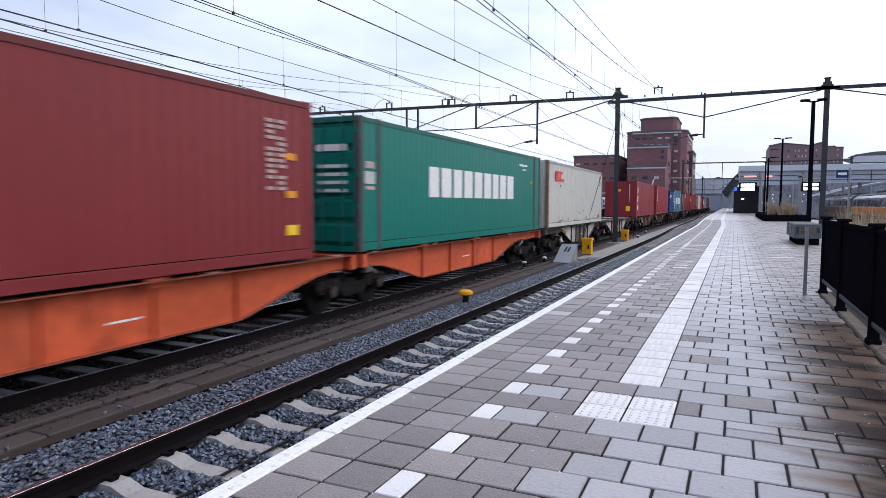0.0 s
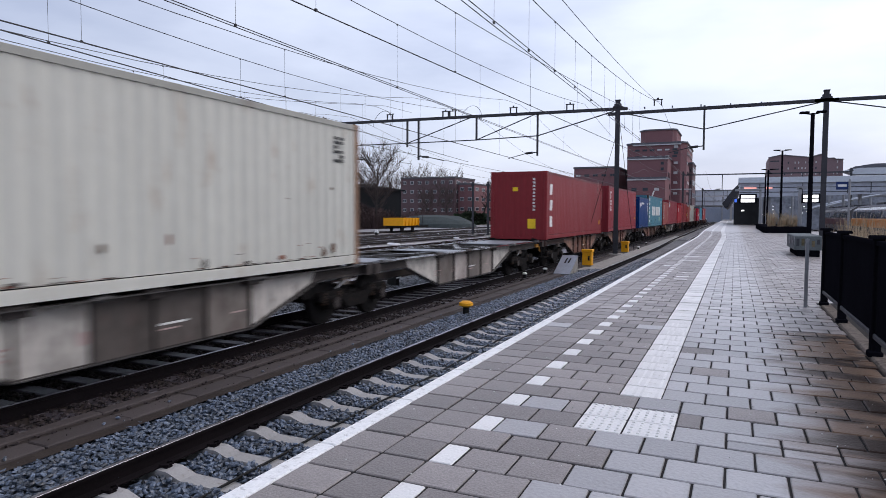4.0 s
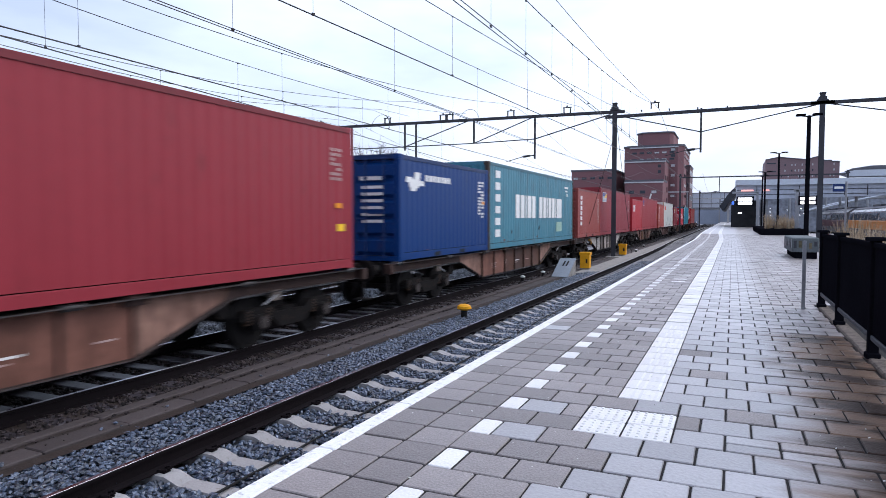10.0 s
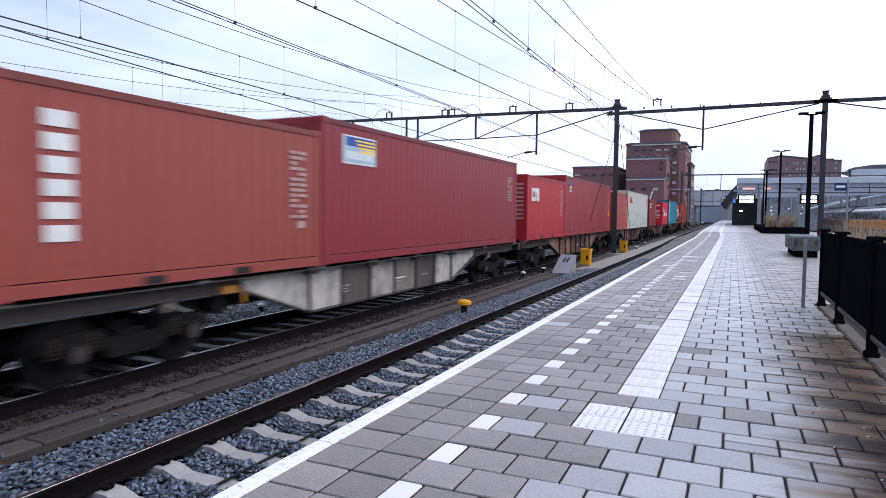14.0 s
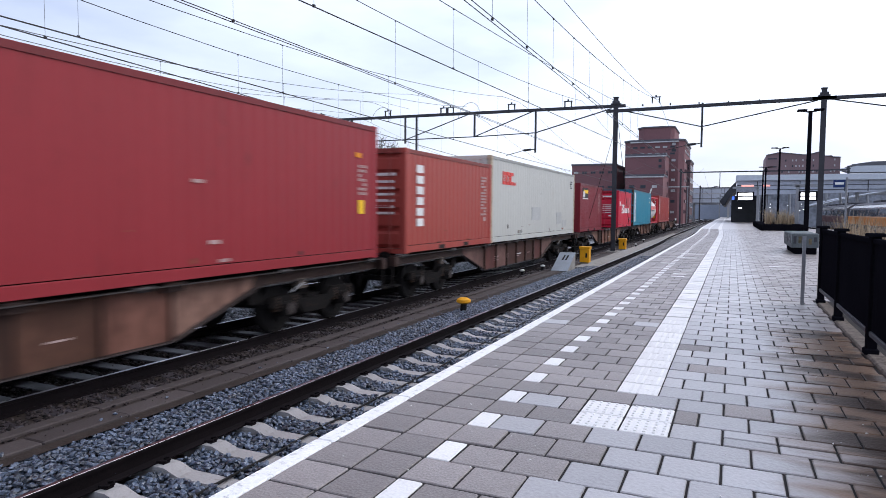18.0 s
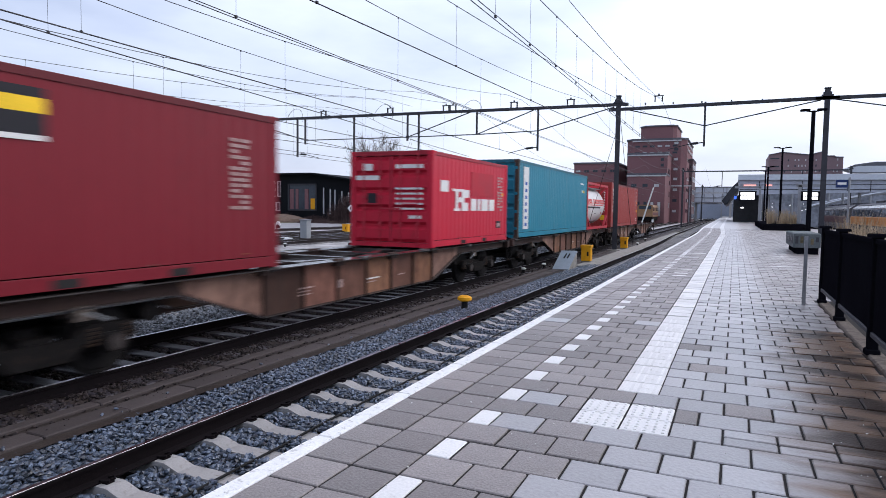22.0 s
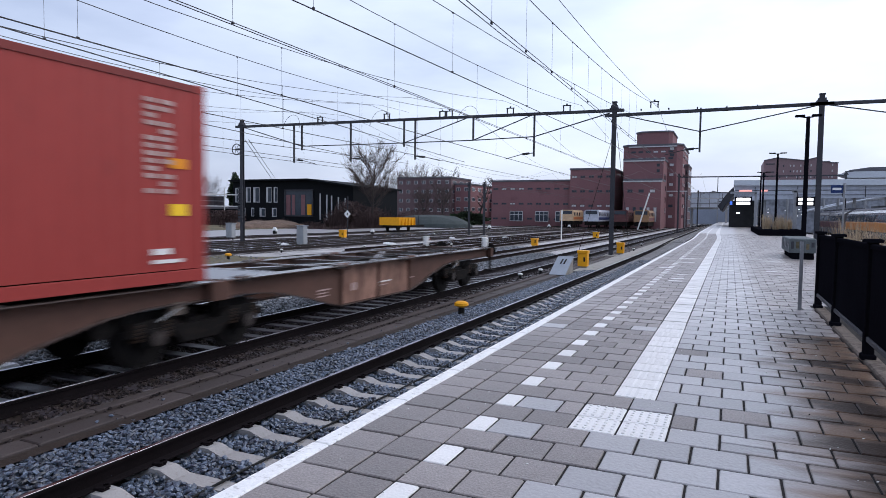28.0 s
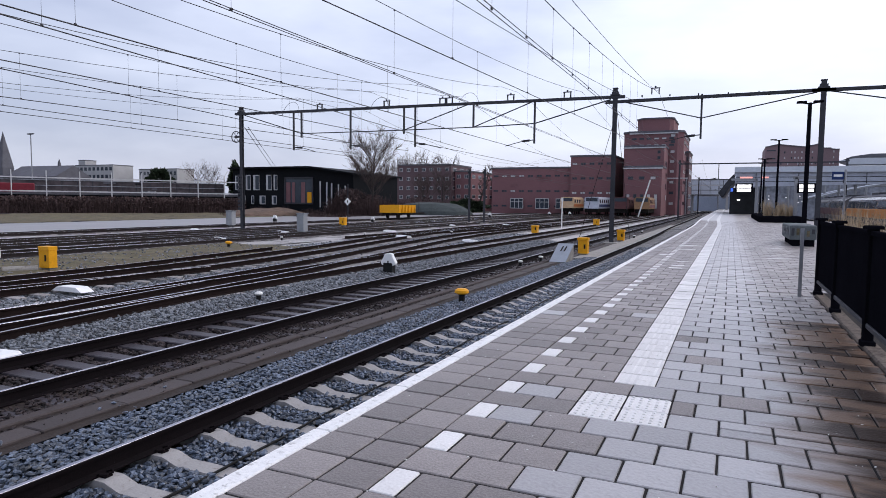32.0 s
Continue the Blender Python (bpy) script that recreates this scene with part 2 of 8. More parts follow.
M["duct"] = material("stained_duct_concrete", (0.062, 0.051, 0.05), 0.8, fine=40, coarse=2, vary=0.3, bump=0.4, stain=(0.05, 0.04, 0.035), stain_amount=0.5)
M["duct_lid"] = material("grey_lilac_duct_lid", (0.066, 0.055, 0.054), 0.7, fine=40, coarse=2, vary=0.25, bump=0.3, random_piece=0.15, stain=(0.05, 0.04, 0.035), stain_amount=0.4)
M["stone_yard"] = material("grey_yard_stone", (0.125, 0.135, 0.15), 0.5, spec=0.3, fine=90, coarse=9, vary=0.3, random_piece=0.75, bump=0.4)
M["outer_bed"] = material("outer_yard_bed", (0.34, 0.325, 0.32), 0.7, fine=10, coarse=0.5, vary=0.7, bump=1.0, stain=(0.07, 0.055, 0.045), stain_amount=0.5)
M["sleeper_far"] = material("weathered_timber_sleeper", (0.23, 0.215, 0.21), 0.7, fine=20, coarse=3, vary=0.35, random_piece=0.4)
M["rail_rusty"] = material("brown_rusty_rail_flank", (0.015, 0.010, 0.0095), 0.8, spec=0.05, fine=60, coarse=4, vary=0.35)
# Same rust as the yard rails, its far-off brightness put in the colour.
M["rail_far"] = material("lightened_rust_rail_flank", (0.02, 0.015, 0.015), 0.7, fine=40, coarse=3, vary=0.4)
M["planter_paint"] = material("blue_grey_painted_concrete", (0.10, 0.115, 0.12), 0.7, fine=20, coarse=3, vary=0.3)
M["kerb"] = material("damp_kerb_concrete", (0.13, 0.108, 0.094), 0.8, spec=0.08, fine=30, coarse=4, vary=0.45, bump=0.8, stain=(0.035, 0.025, 0.02), stain_amount=0.55)
M["steel_plate"] = material("wet_dull_steel_plate", (0.24, 0.265, 0.30), 0.35, metal=0.3, fine=30, coarse=3, vary=0.2)
M["gasket_and_pocket"] = material("door_gasket", (0.02, 0.02, 0.02), 0.7)


# ---------------------------------------------------------------- mesh helpers
def box(bm, x0, x1, y0, y1, z0, z1):
    v = [bm.verts.new(p) for p in ((x0, y0, z0), (x1, y0, z0), (x1, y1, z0), (x0, y1, z0), (x0, y0, z1), (x1, y0, z1), (x1, y1, z1), (x0, y1, z1))]
    for f in ((3, 2, 1, 0), (4, 5, 6, 7), (0, 1, 5, 4), (1, 2, 6, 5), (2, 3, 7, 6), (3, 0, 4, 7)):
        bm.faces.new([v[i] for i in f])
    return bm


def bevel_box(bm, x0, x1, y0, y1, z0, z1, b=0.01):
    """A box with its top edges and upright edges chamfered."""
    rings = []
    for z, i in ((z0, 0), (z1 - b, 0), (z1, b)):
        X0, X1, Y0, Y1 = x0 + i, x1 - i, y0 + i, y1 - i
        rings.append([bm.verts.new((x, y, z)) for x, y in ((X0 + b, Y0), (X1 - b, Y0), (X1, Y0 + b), (X1, Y1 - b), (X1 - b, Y1), (X0 + b, Y1), (X0, Y1 - b), (X0, Y0 + b))])
    for a, c in zip(rings, rings[1:]):
        for i in range(8):
            bm.faces.new((a[i], a[(i + 1) % 8], c[(i + 1) % 8], c[i]))
    bm.faces.new(rings[-1])
    bm.faces.new(rings[0][::-1])
    return bm


def tube(bm, a, b, r0, r1=None, seg=10, caps=True):
    a, b = Vector(a), Vector(b)
    r1 = r0 if r1 is None else r1
    w = (b - a).normalized()
    u = w.orthogonal().normalized()
    v = w.cross(u)
    ra = [bm.verts.new(a + (u * math.cos(t) + v * math.sin(t)) * r0) for t in (2 * math.pi * i / seg for i in range(seg))]
    rb = [bm.verts.new(b + (u * math.cos(t) + v * math.sin(t)) * r1) for t in (2 * math.pi * i / seg for i in range(seg))]
    for i in range(seg):
        bm.faces.new((ra[i], ra[(i + 1) % seg], rb[(i + 1) % seg], rb[i]))
    if caps:
        bm.faces.new(ra[::-1])
        bm.faces.new(rb)
    return bm


def prism(bm, poly, axis, a0, a1):
    """A polygon pushed along an axis; poly holds the two other coordinates in order."""
    def put(p, a):
        q = list(p)
        q.insert("xyz".index(axis), a)
        return bm.verts.new(q)
    A = [put(p, a0) for p in poly]
    B = [put(p, a1) for p in poly]
    k = len(poly)
    for i in range(k):
        bm.faces.new((A[i], A[(i + 1) % k], B[(i + 1) % k], B[i]))
    bm.faces.new(A[::-1])
    bm.faces.new(B)
    return bm


def strut(bm, a, b, w, h):
    """A square bar from a to b."""
    a, b = Vector(a), Vector(b)
    d = (b - a).normalized()
    side = d.cross(Vector((0, 0, 1)))
    side = Vector((1, 0, 0)) if side.length < 1e-4 else side.normalized()
    up = side.cross(d)
    k = ((-1, -1), (1, -1), (1, 1), (-1, 1))
    A = [bm.verts.new(a + side * i * w / 2 + up * j * h / 2) for i, j in k]
    B = [bm.verts.new(b + side * i * w / 2 + up * j * h / 2) for i, j in k]
    for i in range(4):
        bm.faces.new((A[i], A[(i + 1) % 4], B[(i + 1) % 4], B[i]))
    bm.faces.new(A[::-1])
    bm.faces.new(B)
    return bm


def mesh_of(name, bm, mat, smooth=False):
    bmesh.ops.recalc_face_normals(bm, faces=bm.faces)
    me = bpy.data.meshes.new(name)
    bm.to_mesh(me)
    bm.free()
    me.materials.append(mat)
    if smooth:
        me.polygons.foreach_set("use_smooth", [True] * len(me.polygons))
    return me


def part(name, bm, mat, parent=None, label="", at=None, smooth=False):
    ob = new(name, bm if isinstance(bm, bpy.types.Mesh) else mesh_of(name, bm, mat, smooth))
    ob.parent = parent
    if at is not None:
        ob.location = at
    return tagged(ob, label)


def thing(name, label, category, at=(0, 0, 0), group="", kind="", turn=0.0):
    ob = new(name)
    ob.empty_display_size = 0.2
    ob.location = at
    ob.rotation_euler = (0, 0, radians(turn))
    return tagged(ob, label, category, group, kind)


def polytube(bm, pts, r, seg=5):
    """One unbroken round wire through the points."""
    rings = []
    pts = [Vector(p) for p in pts]
    for i, p in enumerate(pts):
        w = (pts[min(i + 1, len(pts) - 1)] - pts[max(i - 1, 0)]).normalized()
        u = w.cross(Vector((0.31, 0.17, 0.93))).normalized()
        v = w.cross(u)
        rings.append([bm.verts.new(p + (u * math.cos(6.2832 * k / seg) + v * math.sin(6.2832 * k / seg)) * r) for k in range(seg)])
    for a, c in zip(rings, rings[1:]):
        for k in range(seg):
            bm.faces.new((a[k], a[(k + 1) % seg], c[(k + 1) % seg], c[k]))
    bm.faces.new(rings[0][::-1])
    bm.faces.new(rings[-1])
    return bm


def BM():
    return bmesh.new()


def scatter(name, centres, sizes, mat, parent, seed, squash=0.75, label=""):
    """Many small uneven stones in one mesh."""
    rng = np.random.default_rng(seed)
    # broken lumps: a skewed twenty-sided solid
    g = (1 + 5 ** 0.5) / 2
    V = np.array([(0, i, j * g) for i in (-1, 1) for j in (-1, 1)] + [(i, j * g, 0) for i in (-1, 1) for j in (-1, 1)] + [(j * g, 0, i) for i in (-1, 1) for j in (-1, 1)]) / (g * g + 1) ** 0.5
    near = [[k for k in range(12) if 0.1 < np.linalg.norm(V[k] - V[i]) < 1.1] for i in range(12)]
    F = np.array([(i, j, k) if np.dot(np.cross(V[j] - V[i], V[k] - V[i]), V[i]) > 0 else (i, k, j) for i in range(12) for j in near[i] for k in near[i] if i < j < k and k in near[j]])
    kinds = []
    for _ in range(12):
        k = V + rng.uniform(-0.22, 0.22, V.shape)
        q = np.linalg.qr(rng.normal(size=(3, 3)))[0]
        k = k * (1.35, rng.uniform(0.7, 0.95), rng.uniform(0.6, 0.85)) @ q
        k[:, 2] *= squash
        kinds.append(k)
    kinds = np.array(kinds)
    n = len(centres)
    pick = rng.integers(0, 12, n)
    verts = kinds[pick] * np.asarray(sizes)[:, None, None] + np.asarray(centres)[:, None, :]
    faces = F[None] + (np.arange(n) * len(V))[:, None, None]
    me = bpy.data.meshes.new(name)
    me.vertices.add(n * len(V))
    me.vertices.foreach_set("co", verts.astype(np.float32).ravel())
    nf = n * len(F)
    me.loops.add(nf * 3)
    me.loops.foreach_set("vertex_index", faces.astype(np.int32).ravel())
    me.polygons.add(nf)
    me.polygons.foreach_set("loop_start", np.arange(0, nf * 3, 3, dtype=np.int32))
    me.update(calc_edges=True)
    me.shade_flat()
    me.materials.append(mat)
    ob = new(name, me)
    ob.parent = parent
    return tagged(ob, label, kind="stuff")


def raw_mesh(name, verts, faces, mat):
    """A mesh from arrays of corners and of faces that all have the same number of corners."""
    me = bpy.data.meshes.new(name)
    k = faces.shape[1]
    me.vertices.add(len(verts))
    me.vertices.foreach_set("co", verts.astype(np.float32).ravel())
    me.loops.add(faces.size)
    me.loops.foreach_set("vertex_index", faces.astype(np.int32).ravel())
    me.polygons.add(len(faces))
    me.polygons.foreach_set("loop_start", np.arange(0, faces.size, k, dtype=np.int32))
    me.update(calc_edges=True)
    me.materials.append(mat)
    return me


def twig_mass(name, bases, lengths, lean, width, mat, seed, label):
    """Many thin bare shoots, each two crossed tapering blades."""
    r = np.random.default_rng(seed)
    n = len(bases)
    d = np.c_[r.normal(0, lean, n), r.normal(0, lean, n), np.ones(n)]
    d /= np.linalg.norm(d, axis=1)[:, None]
    tip = bases + d * np.asarray(lengths)[:, None]
    a = r.uniform(0, np.pi, n)
    u = np.c_[np.cos(a), np.sin(a), np.zeros(n)] * width
    v = np.c_[-np.sin(a), np.cos(a), np.zeros(n)] * width
    verts = np.stack([bases - u, bases + u, tip, bases - v, bases + v], 1).reshape(-1, 3)
    o = np.arange(n)[:, None] * 5
    faces = np.concatenate([o + np.array([[0, 1, 2]]), o + np.array([[3, 4, 2]])])
    return tagged(new(name, raw_mesh(name, verts, faces, mat)), label, kind="stuff")


def leaf_mass(name, centres, size, mat, seed, label):
    """Many small bent leaves or sprays turned every way."""
    r = np.random.default_rng(seed)
    n = len(centres)
    u = r.normal(size=(n, 3))
    u /= np.linalg.norm(u, axis=1)[:, None]
    v = np.cross(u, r.normal(size=(n, 3)))
    v /= np.linalg.norm(v, axis=1)[:, None]
    s = (size * r.uniform(0.5, 1.4, n))[:, None]
    verts = np.stack([centres - u * s, centres + v * s * 0.5, centres + u * s, centres - v * s * 0.5], 1).reshape(-1, 3)
    o = np.arange(n)[:, None] * 4
    faces = np.concatenate([o + np.array([[0, 1, 2]]), o + np.array([[0, 2, 3]])])
    return tagged(new(name, raw_mesh(name, verts, faces, mat)), label, kind="stuff")


# ---------------------------------------------------------------- ground and tracks
RAIL = -0.84          # top of rail below the platform
T1, T2 = -2.62, -6.73  # centre lines of the platform track and of the freight track


def bend(y):
    """How far the platform and its track swing aside at y."""
    u = max(0.0, min(1.0, (y - 38) / 30))
    return -0.45 * u * u * (3 - 2 * u) - 0.006 * max(0.0, y - 68)


BEND_Y = [36, 42, 47, 52, 57, 62, 68, 85, 110, 140, 180, 240]


def ribbon(bm, x0, x1, ys, z0, z1):
    """A slab between two lines that follow the swing of the platform; x1 None: a straight far side at 7 m."""
    poly = [(x0 + bend(y), y) for y in ys] + [((x1 + bend(y)) if x1 is not None else 7.0, y) for y in reversed(ys)]
    return prism(bm, poly, "z", z0, z1)


def sheet(name, x0, x1, y0, y1, z, mat, label, category, step=4.0, rough=0.03, seed=1):
    rng = np.random.default_rng(seed)
    nx, ny = max(2, int((x1 - x0) / step) + 1), max(2, int((y1 - y0) / step) + 1)
    b = BM()
    g = [[b.verts.new((x, y, z + rng.uniform(-rough, rough))) for x in np.linspace(x0, x1, nx)] for y in np.linspace(y0, y1, ny)]
    for j in range(ny - 1):
        for i in range(nx - 1):
            b.faces.new((g[j][i], g[j][i + 1], g[j + 1][i + 1], g[j + 1][i]))
    ob = part(name, b, mat)
    return tagged(ob, label, category, kind="structure")


b = BM()
bmesh.ops.create_grid(b, x_segments=40, y_segments=40, size=1500)
ob = part("ground", b, M["ground"], at=(0, 300, -1.22))
tagged(ob, "dark flat ground of the railway yard reaching the horizon", "ground", kind="structure")
sheet("ballast_bed", -8.1, -0.9, -60, 270, -1.15, M["ballast"], "wet crushed-stone track bed, near-black for the shade between its stones", "track bed", 1.5, 0.02, 3)
sheet("yard_track_bed", -21.0, -8.1, -60, 270, -1.10, M["yard_ballast"], "grey crushed-stone bed of the inner yard tracks", "track bed", 1.5, 0.02, 9)
sheet("yard_bed", -43.0, -21.0, -60, 270, -1.07, M["outer_bed"], "dark ballast under the outer yard tracks", "track bed", 3, 0.03, 4)
sheet("grass_strip", -23.5, -17.0, -30, 24, -0.99, M["grass"], "thin grass and weeds between the yard tracks", "grass", 0.8, 0.035, 5)
sheet("paved_path", -58.0, -43.0, -60, 130, -0.98, M["path"], "pale wet paved service road beside the yard", "path", 6, 0.005, 6)
sheet("rough_grass", -92.0, -58.0, -60, 150, -0.97, M["grass"], "rough winter grass with brown patches", "grass", 1.5, 0.1, 7)
sheet("cess_path", -6.0, -4.55, -60, 250, -1.025, M["dirt"], "trodden brown strip between the two tracks", "path", 0.5, 0.012, 8)

PROFILE = ((-0.075, -0.172), (0.075, -0.172), (0.075, -0.16), (0.012, -0.14), (0.010, -0.045), (0.036, -0.035), (0.036, -0.008), (0.028, -0.001), (-0.028, -0.001), (-0.036, -0.008), (-0.036, -0.035), (-0.010, -0.045), (-0.012, -0.14), (-0.075, -0.16))
HEAD = ((-0.026, -0.003), (0.026, -0.003), (0.023, 0.001), (-0.023, 0.001))


def sweep(bm, pts, profile, z):
    rings = []
    for i, (x, y) in enumerate(pts):
        x2, y2 = pts[min(i + 1, len(pts) - 1)]
        x1, y1 = pts[max(i - 1, 0)]
        d = Vector((x2 - x1, y2 - y1)).normalized()
        rings.append([bm.verts.new((x + d.y * px, y - d.x * px, z + pz)) for px, pz in profile])
    k = len(profile)
    for a, c in zip(rings, rings[1:]):
        for i in range(k):
            bm.faces.new((a[i], a[(i + 1) % k], c[(i + 1) % k], c[i]))
    bm.faces.new(rings[0])
    bm.faces.new(rings[-1][::-1])
    return bm


def shifted(pts, d):
    o = []
    for i, (x, y) in enumerate(pts):
        x2, y2 = pts[min(i + 1, len(pts) - 1)]
        x1, y1 = pts[max(i - 1, 0)]
        v = Vector((x2 - x1, y2 - y1)).normalized()
        o.append((x + v.y * d, y - v.x * d))
    return o


def sleeper_mesh(mat, old=False):
    b = BM()
    if old:
        bevel_box(b, -1.27, 1.27, -0.125, 0.125, -0.16, 0.0, 0.012)
    else:
        # mono-block: high under the rails, dipped in the middle
        prof = [(-1.27, -0.2), (1.27, -0.2), (1.27, -0.03), (1.0, 0.0), (0.55, 0.0), (0.38, -0.055), (-0.38, -0.055), (-0.55, 0.0), (-1.0, 0.0), (-1.27, -0.03)]
        A = [b.verts.new((x, -0.14 if z < -0.1 else -0.098, z)) for x, z in prof]
        B = [b.verts.new((x, 0.14 if z < -0.1 else 0.098, z)) for x, z in prof]
        for i in range(10):
            b.faces.new((A[i], A[(i + 1) % 10], B[(i + 1) % 10], B[i]))
        b.faces.new(A[::-1])
        b.faces.new(B)
    return mesh_of("sleeper", b, mat)


SLEEPER = sleeper_mesh(M["sleeper"])
SLEEPER_OLD = sleeper_mesh(M["sleeper_old"], True)
SLEEPER_YARD = sleeper_mesh(M["sleeper_far"], True)


def clip_mesh():
    b = BM()
    bevel_box(b, -0.035, 0.035, -0.04, 0.04, -0.005, 0.014, 0.005)
    polytube(b, [(-0.05, -0.045, 0.02), (0.0, -0.06, 0.034), (0.045, -0.03, 0.03), (0.02, 0.0, 0.026), (0.045, 0.03, 0.03), (0.0, 0.06, 0.034), (-0.05, 0.045, 0.02)], 0.009, 6)
    return mesh_of("rail_clip", b, M["rail_side"])


CLIP = clip_mesh()


def track(name, label, pts, head, sleepers, old, spacing=0.6, first=None, last=None, clips=False):
    root = thing(name, label, "railway track", kind="structure")
    for d in (-0.7525, 0.7525):
        line = shifted(pts, d)
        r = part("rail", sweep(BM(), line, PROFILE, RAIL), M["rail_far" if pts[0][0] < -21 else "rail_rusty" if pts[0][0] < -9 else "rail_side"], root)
        part("running_surface", sweep(BM(), line, HEAD, RAIL), head, r, "worn shiny running surface")
    # distances along the centre line
    P = [Vector(p) for p in pts]
    far = BM()
    done, run, nxt = 0, 0.0, 0.57
    for a, c in zip(P, P[1:]):
        seg = (c - a).length
        while nxt <= run + seg:
            q = a.lerp(c, (nxt - run) / seg)
            d = (c - a).normalized()
            ang = math.atan2(-d.x, d.y)
            near = first is not None and first <= q.y <= last and done < sleepers
            if near:
                o = part("sleeper", (SLEEPER_YARD if pts[0][0] < -9 else SLEEPER_OLD) if old else SLEEPER, None, root)
                o.matrix_basis = Matrix.Translation((q.x, q.y, RAIL - 0.172)) @ Matrix.Rotation(ang, 4, "Z")
                done += 1
                if clips:
                    for s in (-0.7525, 0.7525):
                        for e in (-0.11, 0.11):
                            k = part("rail_clip", CLIP, None, o)
                            k.location = (s + e, 0, 0)
            else:
                m = Matrix.Translation((q.x, q.y, RAIL - 0.172)) @ Matrix.Rotation(ang, 4, "Z")
                w = 1.27
                vs = [far.verts.new(m @ Vector(p)) for p in ((-w, -0.12, -0.06), (w, -0.12, -0.06), (w, 0.12, -0.06), (-w, 0.12, -0.06), (-w, -0.12, 0), (w, -0.12, 0), (w, 0.12, 0), (-w, 0.12, 0))]
                for f in ((4, 5, 6, 7), (0, 1, 5, 4), (1, 2, 6, 5), (2, 3, 7, 6), (3, 0, 4, 7)):
                    far.faces.new([vs[i] for i in f])
            nxt += spacing
        run += seg
    o = part("far_sleepers", far, M[("sleeper_far" if pts[0][0] < -9 else "sleeper_old") if old else "sleeper"], root)
    tagged(o, kind="stuff")
    return root


def straight(x, y0=-60.0, y1=260.0):
    return [(x, y0), (x, y1)]


def diverge(x0, x1, ya, yb, n=20, y0=None, y1=None):
    """A crossover from one line to another between ya and yb."""
    p = [] if y0 is None else [(x0, y0)]
    for i in range(n + 1):
        u = i / n
        p.append((x0 + (x1 - x0) * (u * u * (3 - 2 * u)), ya + (yb - ya) * u))
    if y1 is not None:
        p.append((x1, y1))
    return p


track("track_1", "platform track with pale concrete sleepers and rusty rails", [(T1 + bend(y), y) for y in [-60] + BEND_Y + [260]], M["rail_top"], 125, False, first=-12, last=62, clips=True)
track("track_2", "freight track with dark wet sleepers and dark rails", straight(T2), M["rail_top"], 90, True, first=-4, last=48)
track("track_3", "yard track with rusty rails", straight(-10.75), M["rail_dull"], 60, True, first=0, last=34)
track("track_4", "yard track bending away from its neighbour", diverge(-10.75, -15.3, 2, 42, y1=260), M["rail_dull"], 60, True, first=2, last=36)
track("track_5", "rusty yard track", diverge(-15.0, -19.7, 9, 48, y0=-60, y1=260), M["rail_dull"], 50, True, first=2, last=32)
track("track_6", "rusty yard track", diverge(-25.2, -24.6, 10, 60, y0=-60, y1=260), M["rail_dull"], 0, True)
track("track_7", "yard track bending away from its neighbour", diverge(-25.2, -29.6, 12, 60, y1=260), M["rail_dull"], 0, True)
track("track_8", "outer yard track", straight(-33.0), M["rail_dull"], 0, True)
track("track_9", "outer yard track beside the service road", straight(-39.6), M["rail_dull"], 0, True)
track("track_10", "yard track climbing out of the fan", diverge(-19.7, -15.3, 31, 76), M["rail_dull"], 0, True)

for i, (x, end) in enumerate(((-29.1, 137.5), (-23.0, 137.5), (-17.6, 132.0), (-13.9, 139.0))):
    track("siding_%d" % (i + 1), "short siding in front of the brick building", straight(x, 96.0, end), M["rail_dull"], 0, True)
track("track_13", "rusty outer yard track", straight(-29.3), M["rail_dull"], 0, True)
track("track_12", "siding in front of the winter hedge", [(-171.0, -70.0), (-97.0, 56.0), (-92.0, 72.0), (-88.0, 90.0)], M["rail_dull"], 0, True)
bed = part("track_bed", sweep(BM(), [(-172.0, -71.5), (-97.0, 56.0), (-92.0, 72.0), (-88.0, 90.0)], ((-2.6, -0.1), (2.6, -0.1), (2.3, 0.0), (-2.3, 0.0)), -0.93), M["stone_brown"])
tagged(bed, "dark brown stone bed of the siding before the hedge", "track bed", kind="structure")
turnout = thing("turnout", "closely laid rusty point rails of the yard", "railway track", kind="structure")
for line in ([(-8.75, 0.0), (-9.3, 3.35), (-9.66, 5.77), (-9.96, 8.6)], [(-10.1, 1.5), (-10.47, 4.09), (-10.94, 6.8), (-11.42, 10.0)], [(-15.2, 3.5), (-14.82, 6.74), (-14.42, 9.6), (-14.1, 13.0)], [(-16.93, 8.0), (-17.0, 11.66), (-18.2, 21.2)]):
    r = part("point_rail", sweep(BM(), line, PROFILE, RAIL), M["rail_rusty"], turnout)
    part("running_surface", sweep(BM(), line, HEAD, RAIL), M["rail_top"], r, "worn shiny running surface")
CHAIR = BM()
bevel_box(CHAIR, -0.09, 0.09, -0.07, 0.07, 0.0, 0.05, 0.012)
CHAIR = mesh_of("slide_chair", CHAIR, M["steel_grey"])
for x0, y0, x1, y1, k in ((-10.25, 7.0, -10.35, 15.5, 15), (-12.1, 9.0, -13.2, 15.0, 10), (-15.9, 9.5, -17.0, 17.0, 12)):
    for i in range(k):
        o = part("slide_chair", CHAIR, None, turnout)
        o.location = (x0 + (x1 - x0) * i / k, y0 + (y1 - y0) * i / k, RAIL - 0.172)

# rows of loose ballast stones
rng = np.random.default_rng(11)


